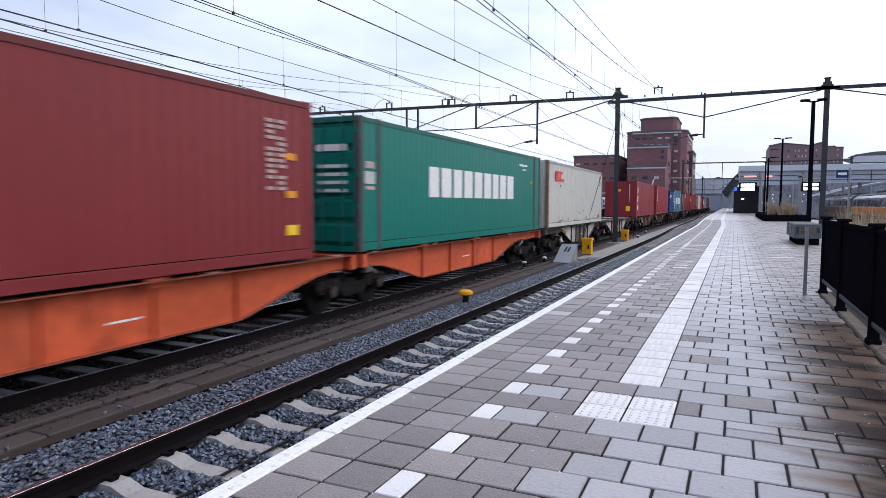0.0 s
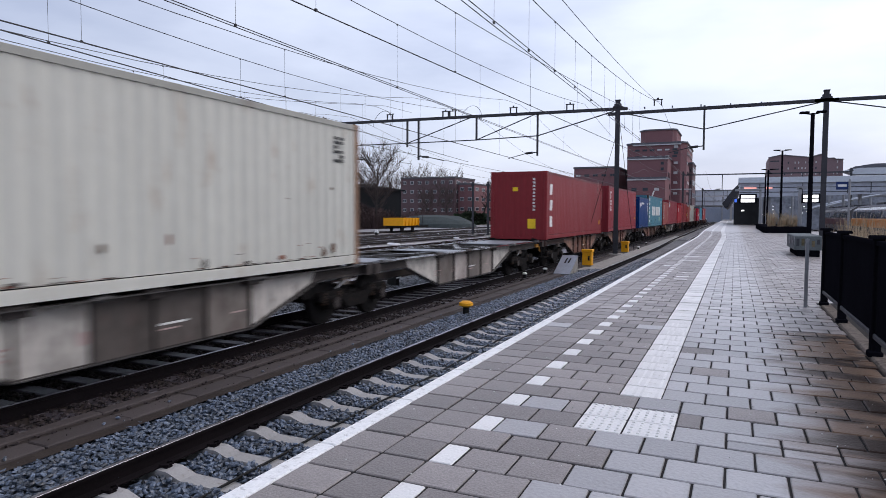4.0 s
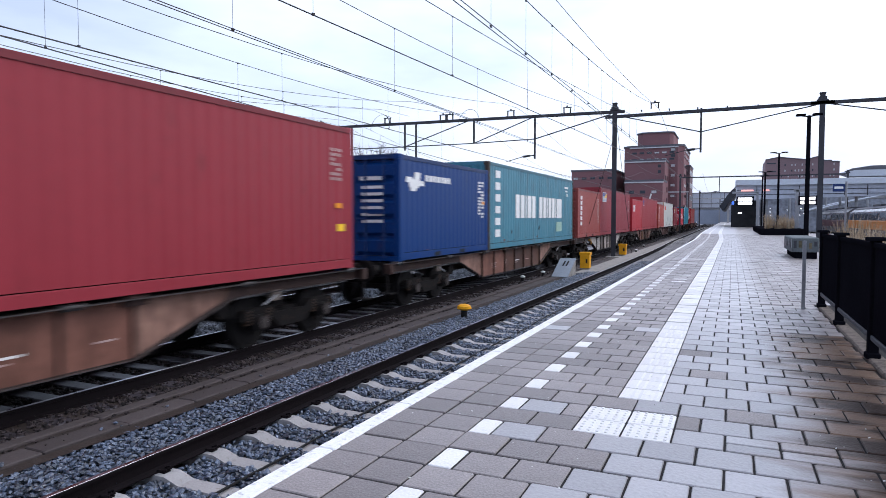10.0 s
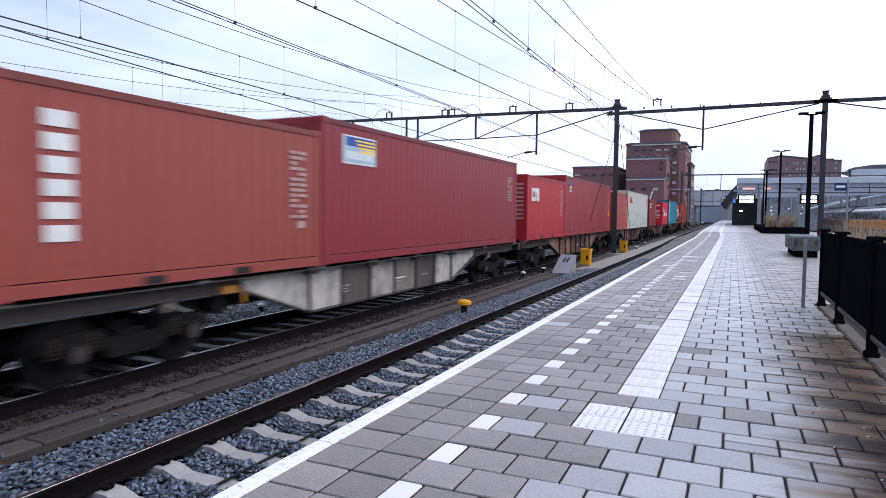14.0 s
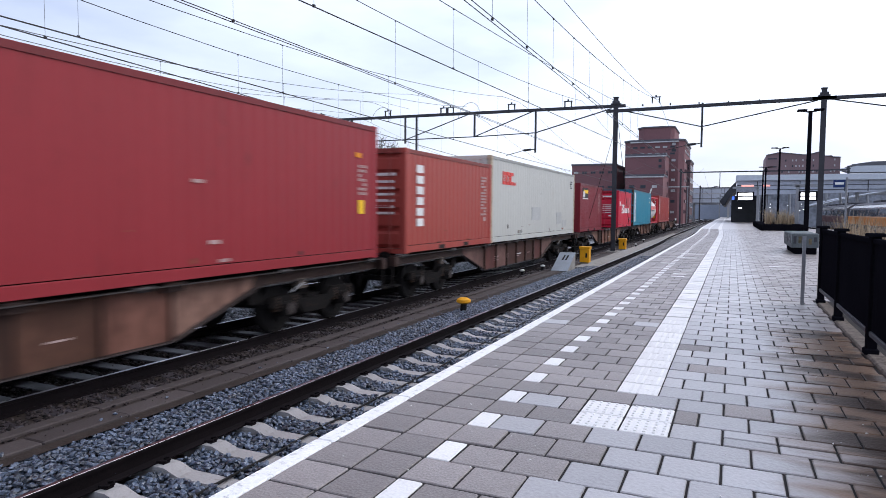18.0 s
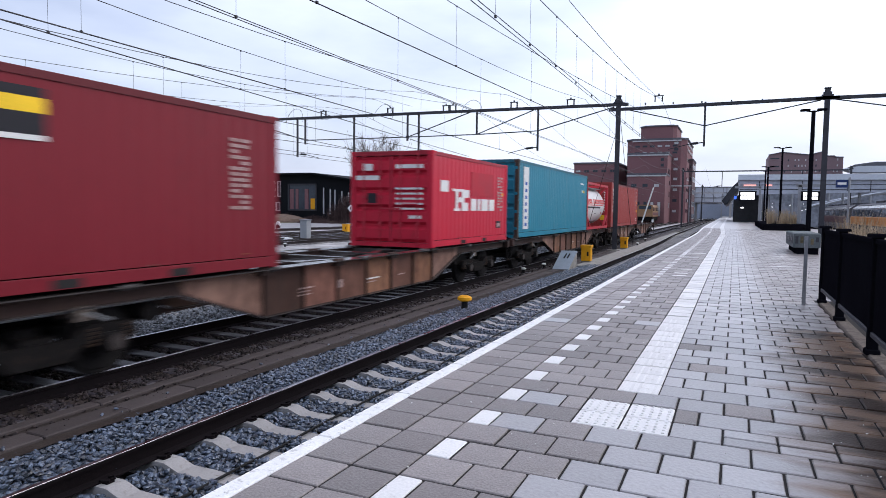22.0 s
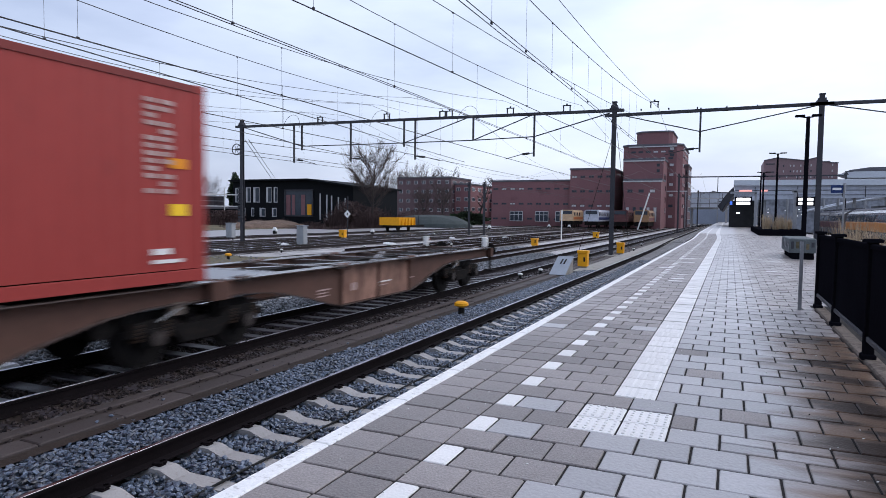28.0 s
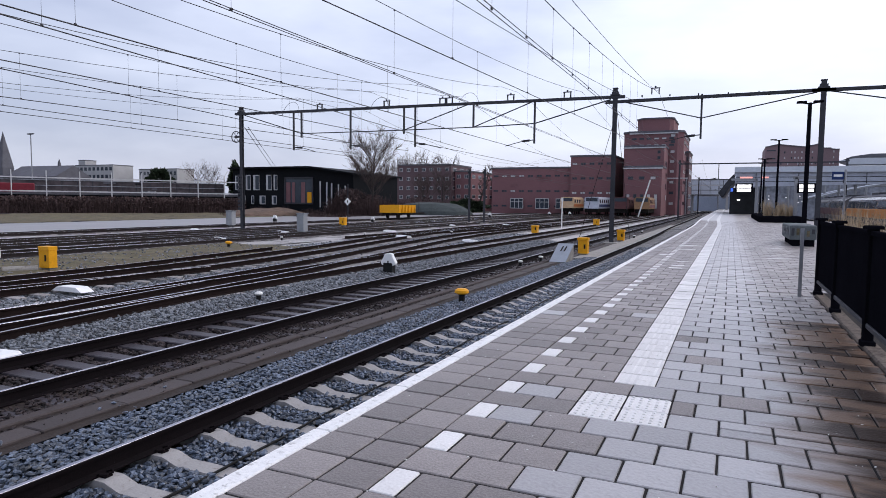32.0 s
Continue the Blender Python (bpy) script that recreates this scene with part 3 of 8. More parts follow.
def stones(name, x0, x1, y0, y1, n, size, mat, seed, z=-1.03, bulge=0.0, label="loose crushed stones between the tracks"):
    r = np.random.default_rng(seed)
    x, y = r.uniform(x0, x1, n), r.uniform(y0, y1, n)
    u = (x - x0) / (x1 - x0)
    zz = z + bulge * np.sin(np.pi * u) + r.uniform(-0.02, 0.02, n)
    s = size * r.uniform(0.65, 1.35, n)
    ob = scatter(name, np.c_[x, y, zz], s, mat, None, seed, label=label)
    return tagged(ob, category="ballast")


def spread(r, x0, x1, y0, y1, gap):
    """Places on a shaken grid, so that stones lie side by side."""
    x, y = np.meshgrid(np.arange(x0, x1, gap), np.arange(y0, y1, gap))
    x = x + 0.5 * gap * (np.arange(x.shape[0]) % 2)[:, None]
    return x.ravel() + r.uniform(-0.38, 0.38, x.size) * gap, y.ravel() + r.uniform(-0.38, 0.38, x.size) * gap


def shoulder(seed, y0, y1, gap):
    """The heap of stones beside the platform track, in two courses."""
    r = np.random.default_rng(seed)
    for lift in (-0.035, 0.0):
        x, y = spread(r, -4.70, -3.42, y0, y1, gap)
        keep = (x > -4.62 - 0.08 * r.random(x.size)) & (x < -3.38)
        x, y = x[keep], y[keep]
        zz = -1.085 + lift + 0.09 * np.clip((x + 4.78) / 0.6, 0, 1) + r.uniform(-0.022, 0.016, x.size)
        tagged(scatter("ballast_stones", np.c_[x, y, zz], 0.56 * gap * r.uniform(0.65, 1.25, x.size), M["stone"], None, seed + int(lift < 0), label="blue-grey crushed stones heaped beside the platform track"), category="ballast")


def between(seed, y0, y1, gap):
    """Stones between the sleepers of the platform track."""
    r = np.random.default_rng(seed)
    for lift in (-0.03, 0.0):
        x, y = spread(r, -3.36, -0.66, y0, y1, gap)
        off = np.abs((y - 0.57 - 0.3) / 0.6 - np.round((y - 0.57 - 0.3) / 0.6)) * 0.6
        keep = (off < 0.185) & (np.abs(x + 3.3725) > 0.05)
        x, y = x[keep], y[keep]
        zz = -1.058 + lift + r.uniform(-0.025, 0.018, x.size)
        tagged(scatter("ballast_stones", np.c_[x, y, zz], 0.56 * gap * r.uniform(0.65, 1.25, x.size), M["stone"], None, seed + int(lift < 0), label="dark blue-grey crushed stones between the sleepers"), category="ballast")


shoulder(21, -2.5, 9, 0.055)
shoulder(22, 9, 25, 0.062)
between(23, -3.0, 9.0, 0.053)
shoulder(41, -12, -2.5, 0.07)
between(42, -12.0, -3.0, 0.07)
between(24, 9.0, 34, 0.062)
stones("ballast_stones", -8.0, -5.45, -1, 12, 11000, 0.034, M["stone_brown"], 25, -1.06, 0.0, "brown crushed stones of the freight track")
stones("ballast_stones", -5.98, -5.38, -1, 12, 2600, 0.024, M["stone_brown"], 35, -1.015, 0.0, "brown stones trodden into the strip beside the freight track")
stones("ballast_stones", -5.98, -5.42, 12, 34, 900, 0.03, M["stone_brown"], 36, -1.015, 0.0, "brown stones trodden into the strip beside the freight track")
stones("ballast_stones", -5.2, -5.04, -1, 14, 500, 0.02, M["stone_brown"], 37, -1.02, 0.0, "grit caught in the groove beside the cable duct")
stones("ballast_stones", -5.1, -4.7, -3, 14, 160, 0.008, M["stone_brown"], 43, -0.992, 0.0, "brown grit and crumbs lying on the cable duct")
stones("ballast_stones", -4.86, -4.66, -3, 14, 26, 0.022, M["stone"], 44, -0.985, 0.0, "crushed stones spilled over the edge of the cable duct")
stones("ballast_stones", -10.0, -7.75, 0, 12, 7500, 0.036, M["stone_yard"], 26, -1.06, 0.07)
stones("ballast_stones", -10.0, -7.75, 12, 36, 6500, 0.048, M["stone_yard"], 27, -1.06, 0.07)
stones("ballast_stones", -15.5, -10.1, 2, 20, 9000, 0.05, M["stone_yard"], 28, -1.07, 0.0)
stones("ballast_stones", -20.0, -10.1, 20, 45, 9000, 0.07, M["stone_yard"], 38, -1.08, 0.0)
stones("ballast_stones", -8.0, -5.45, 12, 34, 8000, 0.042, M["stone_brown"], 29, -1.06, 0.0, "brown crushed stones of the freight track")

# pale lineside paving round the yellow cabinets
sheet("lineside_paving", -4.66, -3.58, 24.2, 75, -0.985, M["concrete"], "narrow pale concrete strip round the lineside cabinets", "paving", 1.0, 0.006, 12)
# concrete cable duct along the freight track
duct = thing("cable_duct", "low concrete cable duct with lids beside the freight track", "cable duct", kind="structure")
b = BM()
bevel_box(b, -0.16, 0.16, 0.004, 0.992, -0.14, 0.0, 0.012)
LID = mesh_of("duct_lid", b, M["duct_lid"])
for i in range(90):
    o = part("duct_lid", LID, None, duct)
    o.location = (-4.89, -4 + i, -0.995 + 0.004 * ((i * 7) % 3))
    o.rotation_euler = (0, 0, radians(((i * 13) % 5 - 2) * 0.25))

b = BM()
bevel_box(b, -0.09, 0.09, 0.004, 1.992, -0.14, 0.0, 0.015)
KERB = mesh_of("edge_kerb", b, M["duct"])
for i in range(45):
    o = part("edge_kerb", KERB, None, duct)
    o.location = (-5.29, -4 + 2 * i, -0.99 + 0.005 * ((i * 5) % 3))
    o.rotation_euler = (0, 0, radians(((i * 11) % 5 - 2) * 0.2))

# thin cable lying along the platform track
cable = BM()
pts = [(-2.55 + 0.02 * math.sin(i * 0.9), -4 + i * 0.6, -1.045 + 0.008 * (i % 2)) for i in range(90)]
polytube(cable, pts, 0.014, 6)
tagged(part("track_cable", cable, M["rubber"]), "thin cable lying along the sleepers of the platform track", "cable")

# ---------------------------------------------------------------- platform
EDGE = -0.70
plat = thing("platform", "station platform of grey concrete pavers with white guide strips", "platform", kind="structure")
b = BM()
box(b, EDGE + 0.10, 9.6, -40, 36, -1.2, -0.009)
ribbon(b, EDGE + 0.10, None, BEND_Y, -1.2, -0.052)
box(b, 7.0, 9.6, 36, 62, -1.2, -0.052)
part("bed", b, M["joint"], plat, "dark bed under the pavers")
chip_r = np.random.default_rng(77)
b = BM()
box(b, EDGE + 0.03, EDGE + 0.098, -40, 36, -1.2, -0.162)
ribbon(b, EDGE + 0.03, EDGE + 0.098, BEND_Y, -1.2, -0.162)
part("edge_wall", b, M["concrete"], plat, "concrete wall below the platform edge")
EDGE_STONE = BM()
bevel_box(EDGE_STONE, 0, 0.115, 0.004, 0.996, -0.16, 0.0, 0.008)
EDGE_STONE = mesh_of("edge_stone", EDGE_STONE, M["edge_white"])
for i in range(150):
    o = part("edge_stone", EDGE_STONE, None, plat)
    o.location = (EDGE + bend(-14.5 + i), -15.02 + i, 0.003)
b = BM()
ribbon(b, EDGE, EDGE + 0.115, [135, 160, 190, 240], -0.16, 0.002)
part("edge_line", b, M["edge_white"], plat)

PV = {}


def paver_mesh(w, d, mat, key, studs=False, ribs=False):
    k = (round(w, 3), round(d, 3), key, studs, ribs)
    if k in PV:
        return PV[k]
    b = BM()
    gx, gy = (0.003, 0.004) if ribs else (0.0065, 0.0085)
    bevel_box(b, gx, w - gx, gy, d - gy, -0.045, 0.0, 0.005)
    if studs:
        for i in range(5):
            for j in range(5):
                bevel_box(b, 0.035 + i * 0.055, 0.055 + i * 0.055, 0.035 + j * 0.055, 0.06 + j * 0.055, 0.0, 0.006, 0.003)
    if ribs:
        for i in range(5):
            box(b, 0.03 + i * 0.055, 0.05 + i * 0.055, 0.01, d - 0.01, -0.001, 0.002)
    PV[k] = mesh_of("paver", b, mat)
    return PV[k]


def lay(bm_or_none, x, y, w, d, mat_key, r, **kw):
    dz = r.uniform(-0.003, 0.003)
    if bm_or_none is None:
        o = part("paver", paver_mesh(w, d, M[mat_key], mat_key, **kw), None, plat)
        o.location = (x, y, dz)
        o.rotation_euler = (radians(r.uniform(-0.25, 0.25)), radians(r.uniform(-0.25, 0.25)), radians(r.uniform(-0.35, 0.35)))
    else:
        x += bend(y)
        box(bm_or_none, x + 0.008, x + w - 0.008, y + 0.013, y + d - 0.013, -0.04, dz)


pr = random.Random(5)
far_grey, far_white, far_old = BM(), BM(), BM()
RIGHT = 2.72
for row in range(-44, 190):
    y = row * 0.3
    near = -1.6 < y < 5.2
    odd = row % 2 != 0
    sx = 0.75
    strip = y >= 1.79
    square = row in (3, 4)
    cuts = []
    # two courses beside the edge
    cuts += [(-0.585, -0.285), (-0.285, 0.0)]
    x = 0.0
    if not odd:
        cuts.append((0.0, 0.15))
        x = 0.15
    right = RIGHT if y < 8.2 else 7.0 - bend(y)
    while x < right - 0.02:
        w = 0.3
        cuts.append((x, min(x + w, right)))
        x += w
    for i, (a, c) in enumerate(cuts):
        white = (not odd) and i == 2
        lo, hi = (0.6, 1.2) if square else (sx, sx + 0.3)
        pieces = [(a, c)]
        if strip or square:
            pieces = []
            if c <= lo + 0.001 or a >= hi - 0.001:
                pieces = [(a, c)]
            else:
                if a < lo - 0.02:
                    pieces.append((a, lo))
                if c > hi + 0.02:
                    pieces.append((hi, c))
        for p, q in pieces:
            if q - p < 0.03:
                continue
            if near:
                # a patch of half-depth courses beside the studded tiles
                if row == 3 and p > 1.34:
                    lay(None, p, y, q - p, 0.15, "paver", pr)
                    lay(None, p, y + 0.15, q - p, 0.15, "paver", pr)
                else:
                    old = (p < 0.7 and y >= 0.28 and pr.random() < 0.88) or (p < 0.58 and y < 0.28 and pr.random() < 1.0) or pr.random() < 0.06
                    lay(None, p, y, q - p, 0.3, "white_paver" if white else ("paver_old" if old else "paver"), pr)
            else:
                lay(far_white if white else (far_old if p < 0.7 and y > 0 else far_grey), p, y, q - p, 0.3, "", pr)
    if square:
        lay(None, 0.6, y, 0.3, 0.3, "white_paver", pr, studs=True)
        lay(None, 0.9, y, 0.3, 0.3, "white_paver", pr, studs=True)
    elif strip:
        if near:
            lay(None, sx, y, 0.3, 0.3, "white_paver", pr, ribs=True)
        else:
            lay(far_white, sx, y, 0.3, 0.3, "", pr)
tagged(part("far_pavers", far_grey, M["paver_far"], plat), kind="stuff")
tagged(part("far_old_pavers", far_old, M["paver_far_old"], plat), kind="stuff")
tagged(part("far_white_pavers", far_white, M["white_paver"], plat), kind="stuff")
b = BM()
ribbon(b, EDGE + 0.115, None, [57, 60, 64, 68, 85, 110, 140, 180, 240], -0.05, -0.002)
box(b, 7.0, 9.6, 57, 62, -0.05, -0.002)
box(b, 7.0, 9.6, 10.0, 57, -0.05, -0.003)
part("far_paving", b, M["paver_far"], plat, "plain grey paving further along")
b = BM()
ribbon(b, 0.75, 1.05, [57, 60, 64, 68, 85, 110, 140, 200], -0.03, 0.003)
ribbon(b, 0.0, 0.13, [57, 60, 64, 68, 85, 120], -0.03, 0.0025)
part("guide_line", b, M["white_paver"], plat, "white guide line")

# pale grit and crumbs on the pavers
n_ = 260
chips = np.c_[chip_r.uniform(-0.5, 2.7, n_), chip_r.uniform(-1.2, 9.0, n_) , np.full(n_, 0.004)]
tagged(scatter("grit", chips, 0.0045 * chip_r.uniform(0.5, 1.6, n_), M["white_old"], None, 78, 0.6, "pale grit scattered on the platform pavers"), category="grit")
n_ = 60
chips = np.c_[chip_r.uniform(1.9, 2.7, n_), chip_r.uniform(-1.2, 8.0, n_), np.full(n_, 0.006)]
tagged(leaf_mass("litter", chips, 0.009, M["bogie"], 79, "dark rotted leaves on the pavers beside the fence"), category="leaves")

# white marks across the pavers
b = BM()
for (x0, x1, y0, y1) in ((0.35, 0.62, 11.3, 11.45), (0.35, 0.62, 11.9, 12.05), (0.4, 0.65, 13.0, 13.1), (1.25, 1.75, 14.9, 15.05), (0.05, 0.6, 17.5, 17.65), (0.0, 0.7, 19.5, 19.7), (-0.2, 0.0, 15, 15.2), (2.4, 2.9, 15.2, 15.35), (2.5, 3.1, 19.5, 19.65), (2.0, 2.5, 20.4, 20.5)):
    box(b, x0, x1, y0, y1, -0.002, 0.0045)
tagged(part("pavement_mark", b, M["white_old"]), "worn white marks on the platform pavers", "marking", kind="structure")

# ---------------------------------------------------------------- overhead line
def mast(x, y, z0, z1, w=0.24, name="catenary_mast", label="dark steel catenary mast with a capped top", wheel=False):
    root = thing(name, label, "mast", (x, y, z0), group="catenary masts")
    h = z1 - z0
    b = BM()
    # H-section
    box(b, -w / 2, w / 2, -w / 2, -w / 2 + 0.02, 0, h)
    box(b, -w / 2, w / 2, w / 2 - 0.02, w / 2, 0, h)
    box(b, -0.012, 0.012, -w / 2 + 0.02, w / 2 - 0.02, 0, h)
    part("column", b, M["steel_dark"], root)
    b = BM()
    bevel_box(b, -0.4, 0.4, -0.4, 0.4, -0.6, 0.12, 0.03)
    part("footing", b, M["concrete"], root, "concrete footing")
    b = BM()
    box(b, -w * 0.62, w * 0.62, -w * 0.62, w * 0.62, h - 0.02, h + 0.03)
    part("cap", b, M["steel_dark"], root)
    b = BM()
    box(b, -w * 1.1, w * 1.1, -w * 0.7, w * 0.7, h - 0.42, h - 0.34)
    box(b, -w * 0.8, w * 0.8, -w * 0.6, w * 0.6, h - 0.34, h - 0.2)
    part("clamp", b, M["steel_dark"], root)
    return root


def portal(y, xs, tops, hangers, label, base=-1.05, over=0.0, drop=0.0):
    """A beam over the tracks with its masts, hangers and bracing. tops: beam height at each mast."""
    for x, z in zip(xs, tops):
        mast(x, y, 0.0 if x > -1 else base, z + 0.5)
    root = thing("portal_beam", label, "catenary portal", (0, y, 0))
    for (x0, z0), (x1, z1) in zip(zip(xs, tops), list(zip(xs, tops))[1:]):
        b = BM()
        for dy in (-0.1, 0.1):
            strut(b, (x0 - over, dy, z0 - drop * (-6 < x0 < 0)), (x1 + over, dy, z1), 0.05, 0.16)
        k = max(2, int((x1 - x0) / 1.5))
        for i in range(k):
            xa = x0 + (x1 - x0) * i / k
            za = z0 + (z1 - z0) * i / k
            box(b, xa - 0.03, xa + 0.03, -0.1, 0.1, za - 0.05, za + 0.05)
        part("beam", b, M["steel_dark"], root)
    for x, top, low, arm in hangers:
        b = BM()
        box(b, x - 0.05, x + 0.05, -0.06, 0.06, low, top)
        h = part("hanger", b, M["steel_dark"], root)
        b = BM()
        if arm:
            tube(b, (x, 0, low + 0.22), (x + arm * 0.3, 0, low + 0.2), 0.03, seg=6)
            tube(b, (x + arm * 0.3, 0, low + 0.2), (x + arm * 0.75, 0, low + 0.16), 0.07, seg=8)
            tube(b, (x + arm * 0.75, 0, low + 0.16), (x + arm * 1.9, 0, low - 0.12), 0.022, seg=6)
            part("registration_arm", b, M["wire"], h, "insulated registration arm")
        else:
            b.free()
    return root


def beam_z(x, xs, tops):
    return float(np.interp(x, xs, tops))


PX = (-33.0, -4.95, 5.70, 18.5)
PZ = (7.92, 7.62, 7.40, 7.30)
HANG = []
for x, arm in ((-28.1, 1), (-23.2, 1), (-18.1, 1), (-9.82, -1), (-0.2, -1)):
    HANG.append((x, beam_z(x, PX, PZ), 5.05, arm))
for x in (-27.4, -18.95, -13.9):
    HANG.append((x, beam_z(x, PX, PZ), 5.95 if x < -15 else 6.2, 0))
main_portal = portal(36.0, PX, PZ, HANG, "long dark steel portal beam carrying the overhead wires over the tracks", over=0.55, drop=0.28)
b = BM()
chord = [(-33.0, 7.9), (-27.4, 6.25), (-23.2, 6.22), (-18.95, 6.2), (-13.9, 6.2), (-9.82, 6.28), (-5.2, 7.5)]
for (x0, z0), (x1, z1) in zip(chord, chord[1:]):
    strut(b, (x0, 0, z0), (x1, 0, z1), 0.06, 0.06)
for (x0, z0), (x1, z1) in (((-18.95, 6.2), (-14.2, 7.7)), ((-13.9, 6.2), (-9.9, 7.65)), ((-4.8, 7.4), (-0.2, 6.2)), ((-0.2, 6.2), (5.4, 7.3)), ((5.9, 7.35), (12, 6.1))):
    strut(b, (x0, 0, z0), (x1, 0, z1), 0.055, 0.055)
part("bracing", b, M["steel_dark"], main_portal)
for x in (-2.7, -7.8, -11.4, -15.6, -16.1, -20.3, -25.8):
    b = BM()
    z = beam_z(x, PX, PZ) + 0.09
    for d in (-0.2, 0.2):
        box(b, x + d - 0.03, x + d + 0.03, -0.05, 0.05, z, z + 0.34)
    box(b, x - 0.26, x + 0.26, -0.04, 0.04, z + 0.32, z + 0.37)
    tube(b, (x, 0, z + 0.37), (x, 0, z + 0.46), 0.05, seg=8)
    part("wire_support", b, M["steel_dark"], main_portal)
# looped feeder jumpers over the beam
for x in (-14.3, -20.9, -28.4):
    b = BM()
    n = 16
    pts = [(x + 0.75 * math.cos(math.pi * i / n), 0.3 * math.sin(math.pi * i / n), beam_z(x, PX, PZ) - 0.3 + 1.05 * math.sin(math.pi * i / n)) for i in range(n + 1)]
    polytube(b, pts, 0.014)
    part("jumper_loop", b, M["wire"], main_portal)
# tension wheel and stay on the outer mast
b = BM()
n = 24
c0 = Vector((-33.55, 36.0, 6.2))
ring = [c0 + Vector((0.42 * math.cos(2 * math.pi * i / n), 0, 0.42 * math.sin(2 * math.pi * i / n))) for i in range(n + 1)]
for a, c in zip(ring, ring[1:]):
    tube(b, a, c, 0.035, seg=6, caps=False)
for i in range(0, n, 4):
    tube(b, c0, ring[i], 0.02, seg=5)
tube(b, c0 + Vector((0.5, 0, 0)), c0 - Vector((0.1, 0, 0)), 0.08, seg=8)
tagged(part("tension_wheel", b, M["steel_dark"]), "spoked tension wheel on the outer catenary mast", "tension wheel")
b = BM()
for dx in (0, 0.35):
    tube(b, (-32.7 + dx, 36, 6.9), (-91.0 + dx * 3, 112.0, 8.0), 0.03, seg=6)
tagged(part("anchor_wire", b, M["steel_grey"]), "pale pair of anchor wires running off from the outer mast", "wire")
b = BM()
for k in range(10):
    box(b, -33.2, -32.8, 35.72, 35.86, 0.6 + k * 0.28, 0.78 + k * 0.28)
tagged(part("counterweight_stack", b, M["steel_dark"]), "stack of dark tensioning weights on the outer mast", "counterweight")
b = BM()
tube(b, (-5.05, 35.9, 5.9), (-5.72, 30.0, -0.95), 0.014, seg=6)
tagged(part("guy_wire", b, M["rail_rusty"]), "thin pale guy wire of the middle mast", "guy wire")
b = BM()
tube(b, (-4.9, 36.1, 7.3), (-4.5, 40.5, -0.95), 0.014, seg=6)
tagged(part("guy_wire", b, M["wire"]), "thin dark guy wire behind the middle mast", "guy wire")

for y, xs in ((98.0, (-5.6, 5.6, 15.5)), (160.0, (-5.6, 5.6)), (-26.0, (-33.0, -5.0, 5.9, 18.0))):
    z = tuple(7.3 for x in xs)
    hs = [(x, 7.3, 5.0, -1) for x in (-26, -18, -10, -0.3, 9.8) if xs[0] < x < xs[-1]]
    p = portal(y, xs, z, hs, "distant dark steel portal over the tracks")

# wires: contact wire below, carrying wire above with droppers
def wire_run(label, x0, slope, y0, low, rise, drop_from, drop_step, twin=False, thick=0.012, z_low=4.80):
    """x0 at y0 with a slope along the track; the carrying wire hangs to low at mid-span and rises by rise at the portal."""
    root = thing("overhead_wire", label, "overhead wire", group="overhead wires")

    def across(y):
        return x0 + slope * (min(max(y, -26.0), 36.0) - y0)

    def carry(y):
        u = ((y + 26.0) % 62.0) / 31.0 - 1.0
        return min(low + rise * u * u, 8.25)
    far_ = 36.0 if abs(slope) > 0.03 else 160.0
    ys = list(np.arange(-26.0, far_ + 0.1, 3.1))
    for dx in ((-0.055, 0.055) if twin else (0.0,)):
        b = BM()
        polytube(b, [(across(y) + dx, y, z_low) for y in (-26.0, 5.0, 36.0, 98.0, 160.0) if y <= far_], thick)
        part("contact_wire", b, M["wire"], root)
    b = BM()
    polytube(b, [(across(y), y, carry(y)) for y in ys], 0.010)
    part("carrying_wire", b, M["wire"], root)
    k = 0
    while k < 14:
        y = drop_from + k * drop_step
        k += 1
        if y > 34.5:
            break
        x = across(y)
        b = BM()
        tube(b, (x, y, z_low), (x, y, carry(y)), 0.0035, seg=4, caps=False)
        box(b, x - 0.018, x + 0.018, y - 0.025, y + 0.025, z_low - 0.01, z_low + 0.035)
        box(b, x - 0.014, x + 0.014, y - 0.02, y + 0.02, carry(y) - 0.025, carry(y) + 0.012)
        part("dropper", b, M["wire"], root)
    return root


wire_run("twin contact wire of the platform track", -2.53, 0.0, 0.0, 5.87, 1.97, -0.6, 2.14, twin=True, thick=0.009)
wire_run("contact wire crossing over to the freight track", -5.04, 0.056, 6.33, 6.19, 0.9, 0.8, 5.28)
wire_run("contact wire of the freight track", -6.92, 0.0, 0.0, 6.38, 1.66, 0.0, 6.2, twin=True, thick=0.009)
wire_run("contact wire over the inner yard track", -10.56, -0.012, 4.4, 6.04, 2.5, -0.7, 6.53, thick=0.015)
wire_run("contact wire bending across the yard", -11.2, -0.104, 4.8, 5.82, 2.34, -0.7, 6.32, thick=0.014)
for label, x0, sl, y0, lo_, up_, d0, st in (("contact wire over the yard", -15.36, 0.0, 0.0, 5.92, 3.23, -0.2, 6.2), ("contact wire bending across the yard", -16.5, -0.125, 8.0, 5.97, 3.06, 0.0, 6.25), ("contact wire bending across the yard", -21.44, 0.113, 11.0, 6.27, 2.52, -1.0, 6.33), ("contact wire over the outer yard", -23.55, 0.0, 0.0, 6.06, 2.39, 0.0, 6.2), ("contact wire over the outer yard", -25.4, 0.0, 0.0, 5.71, 3.12, 1.0, 6.2)):
    wire_run(label, x0, sl, y0, lo_, up_, d0, st, thick=0.015)
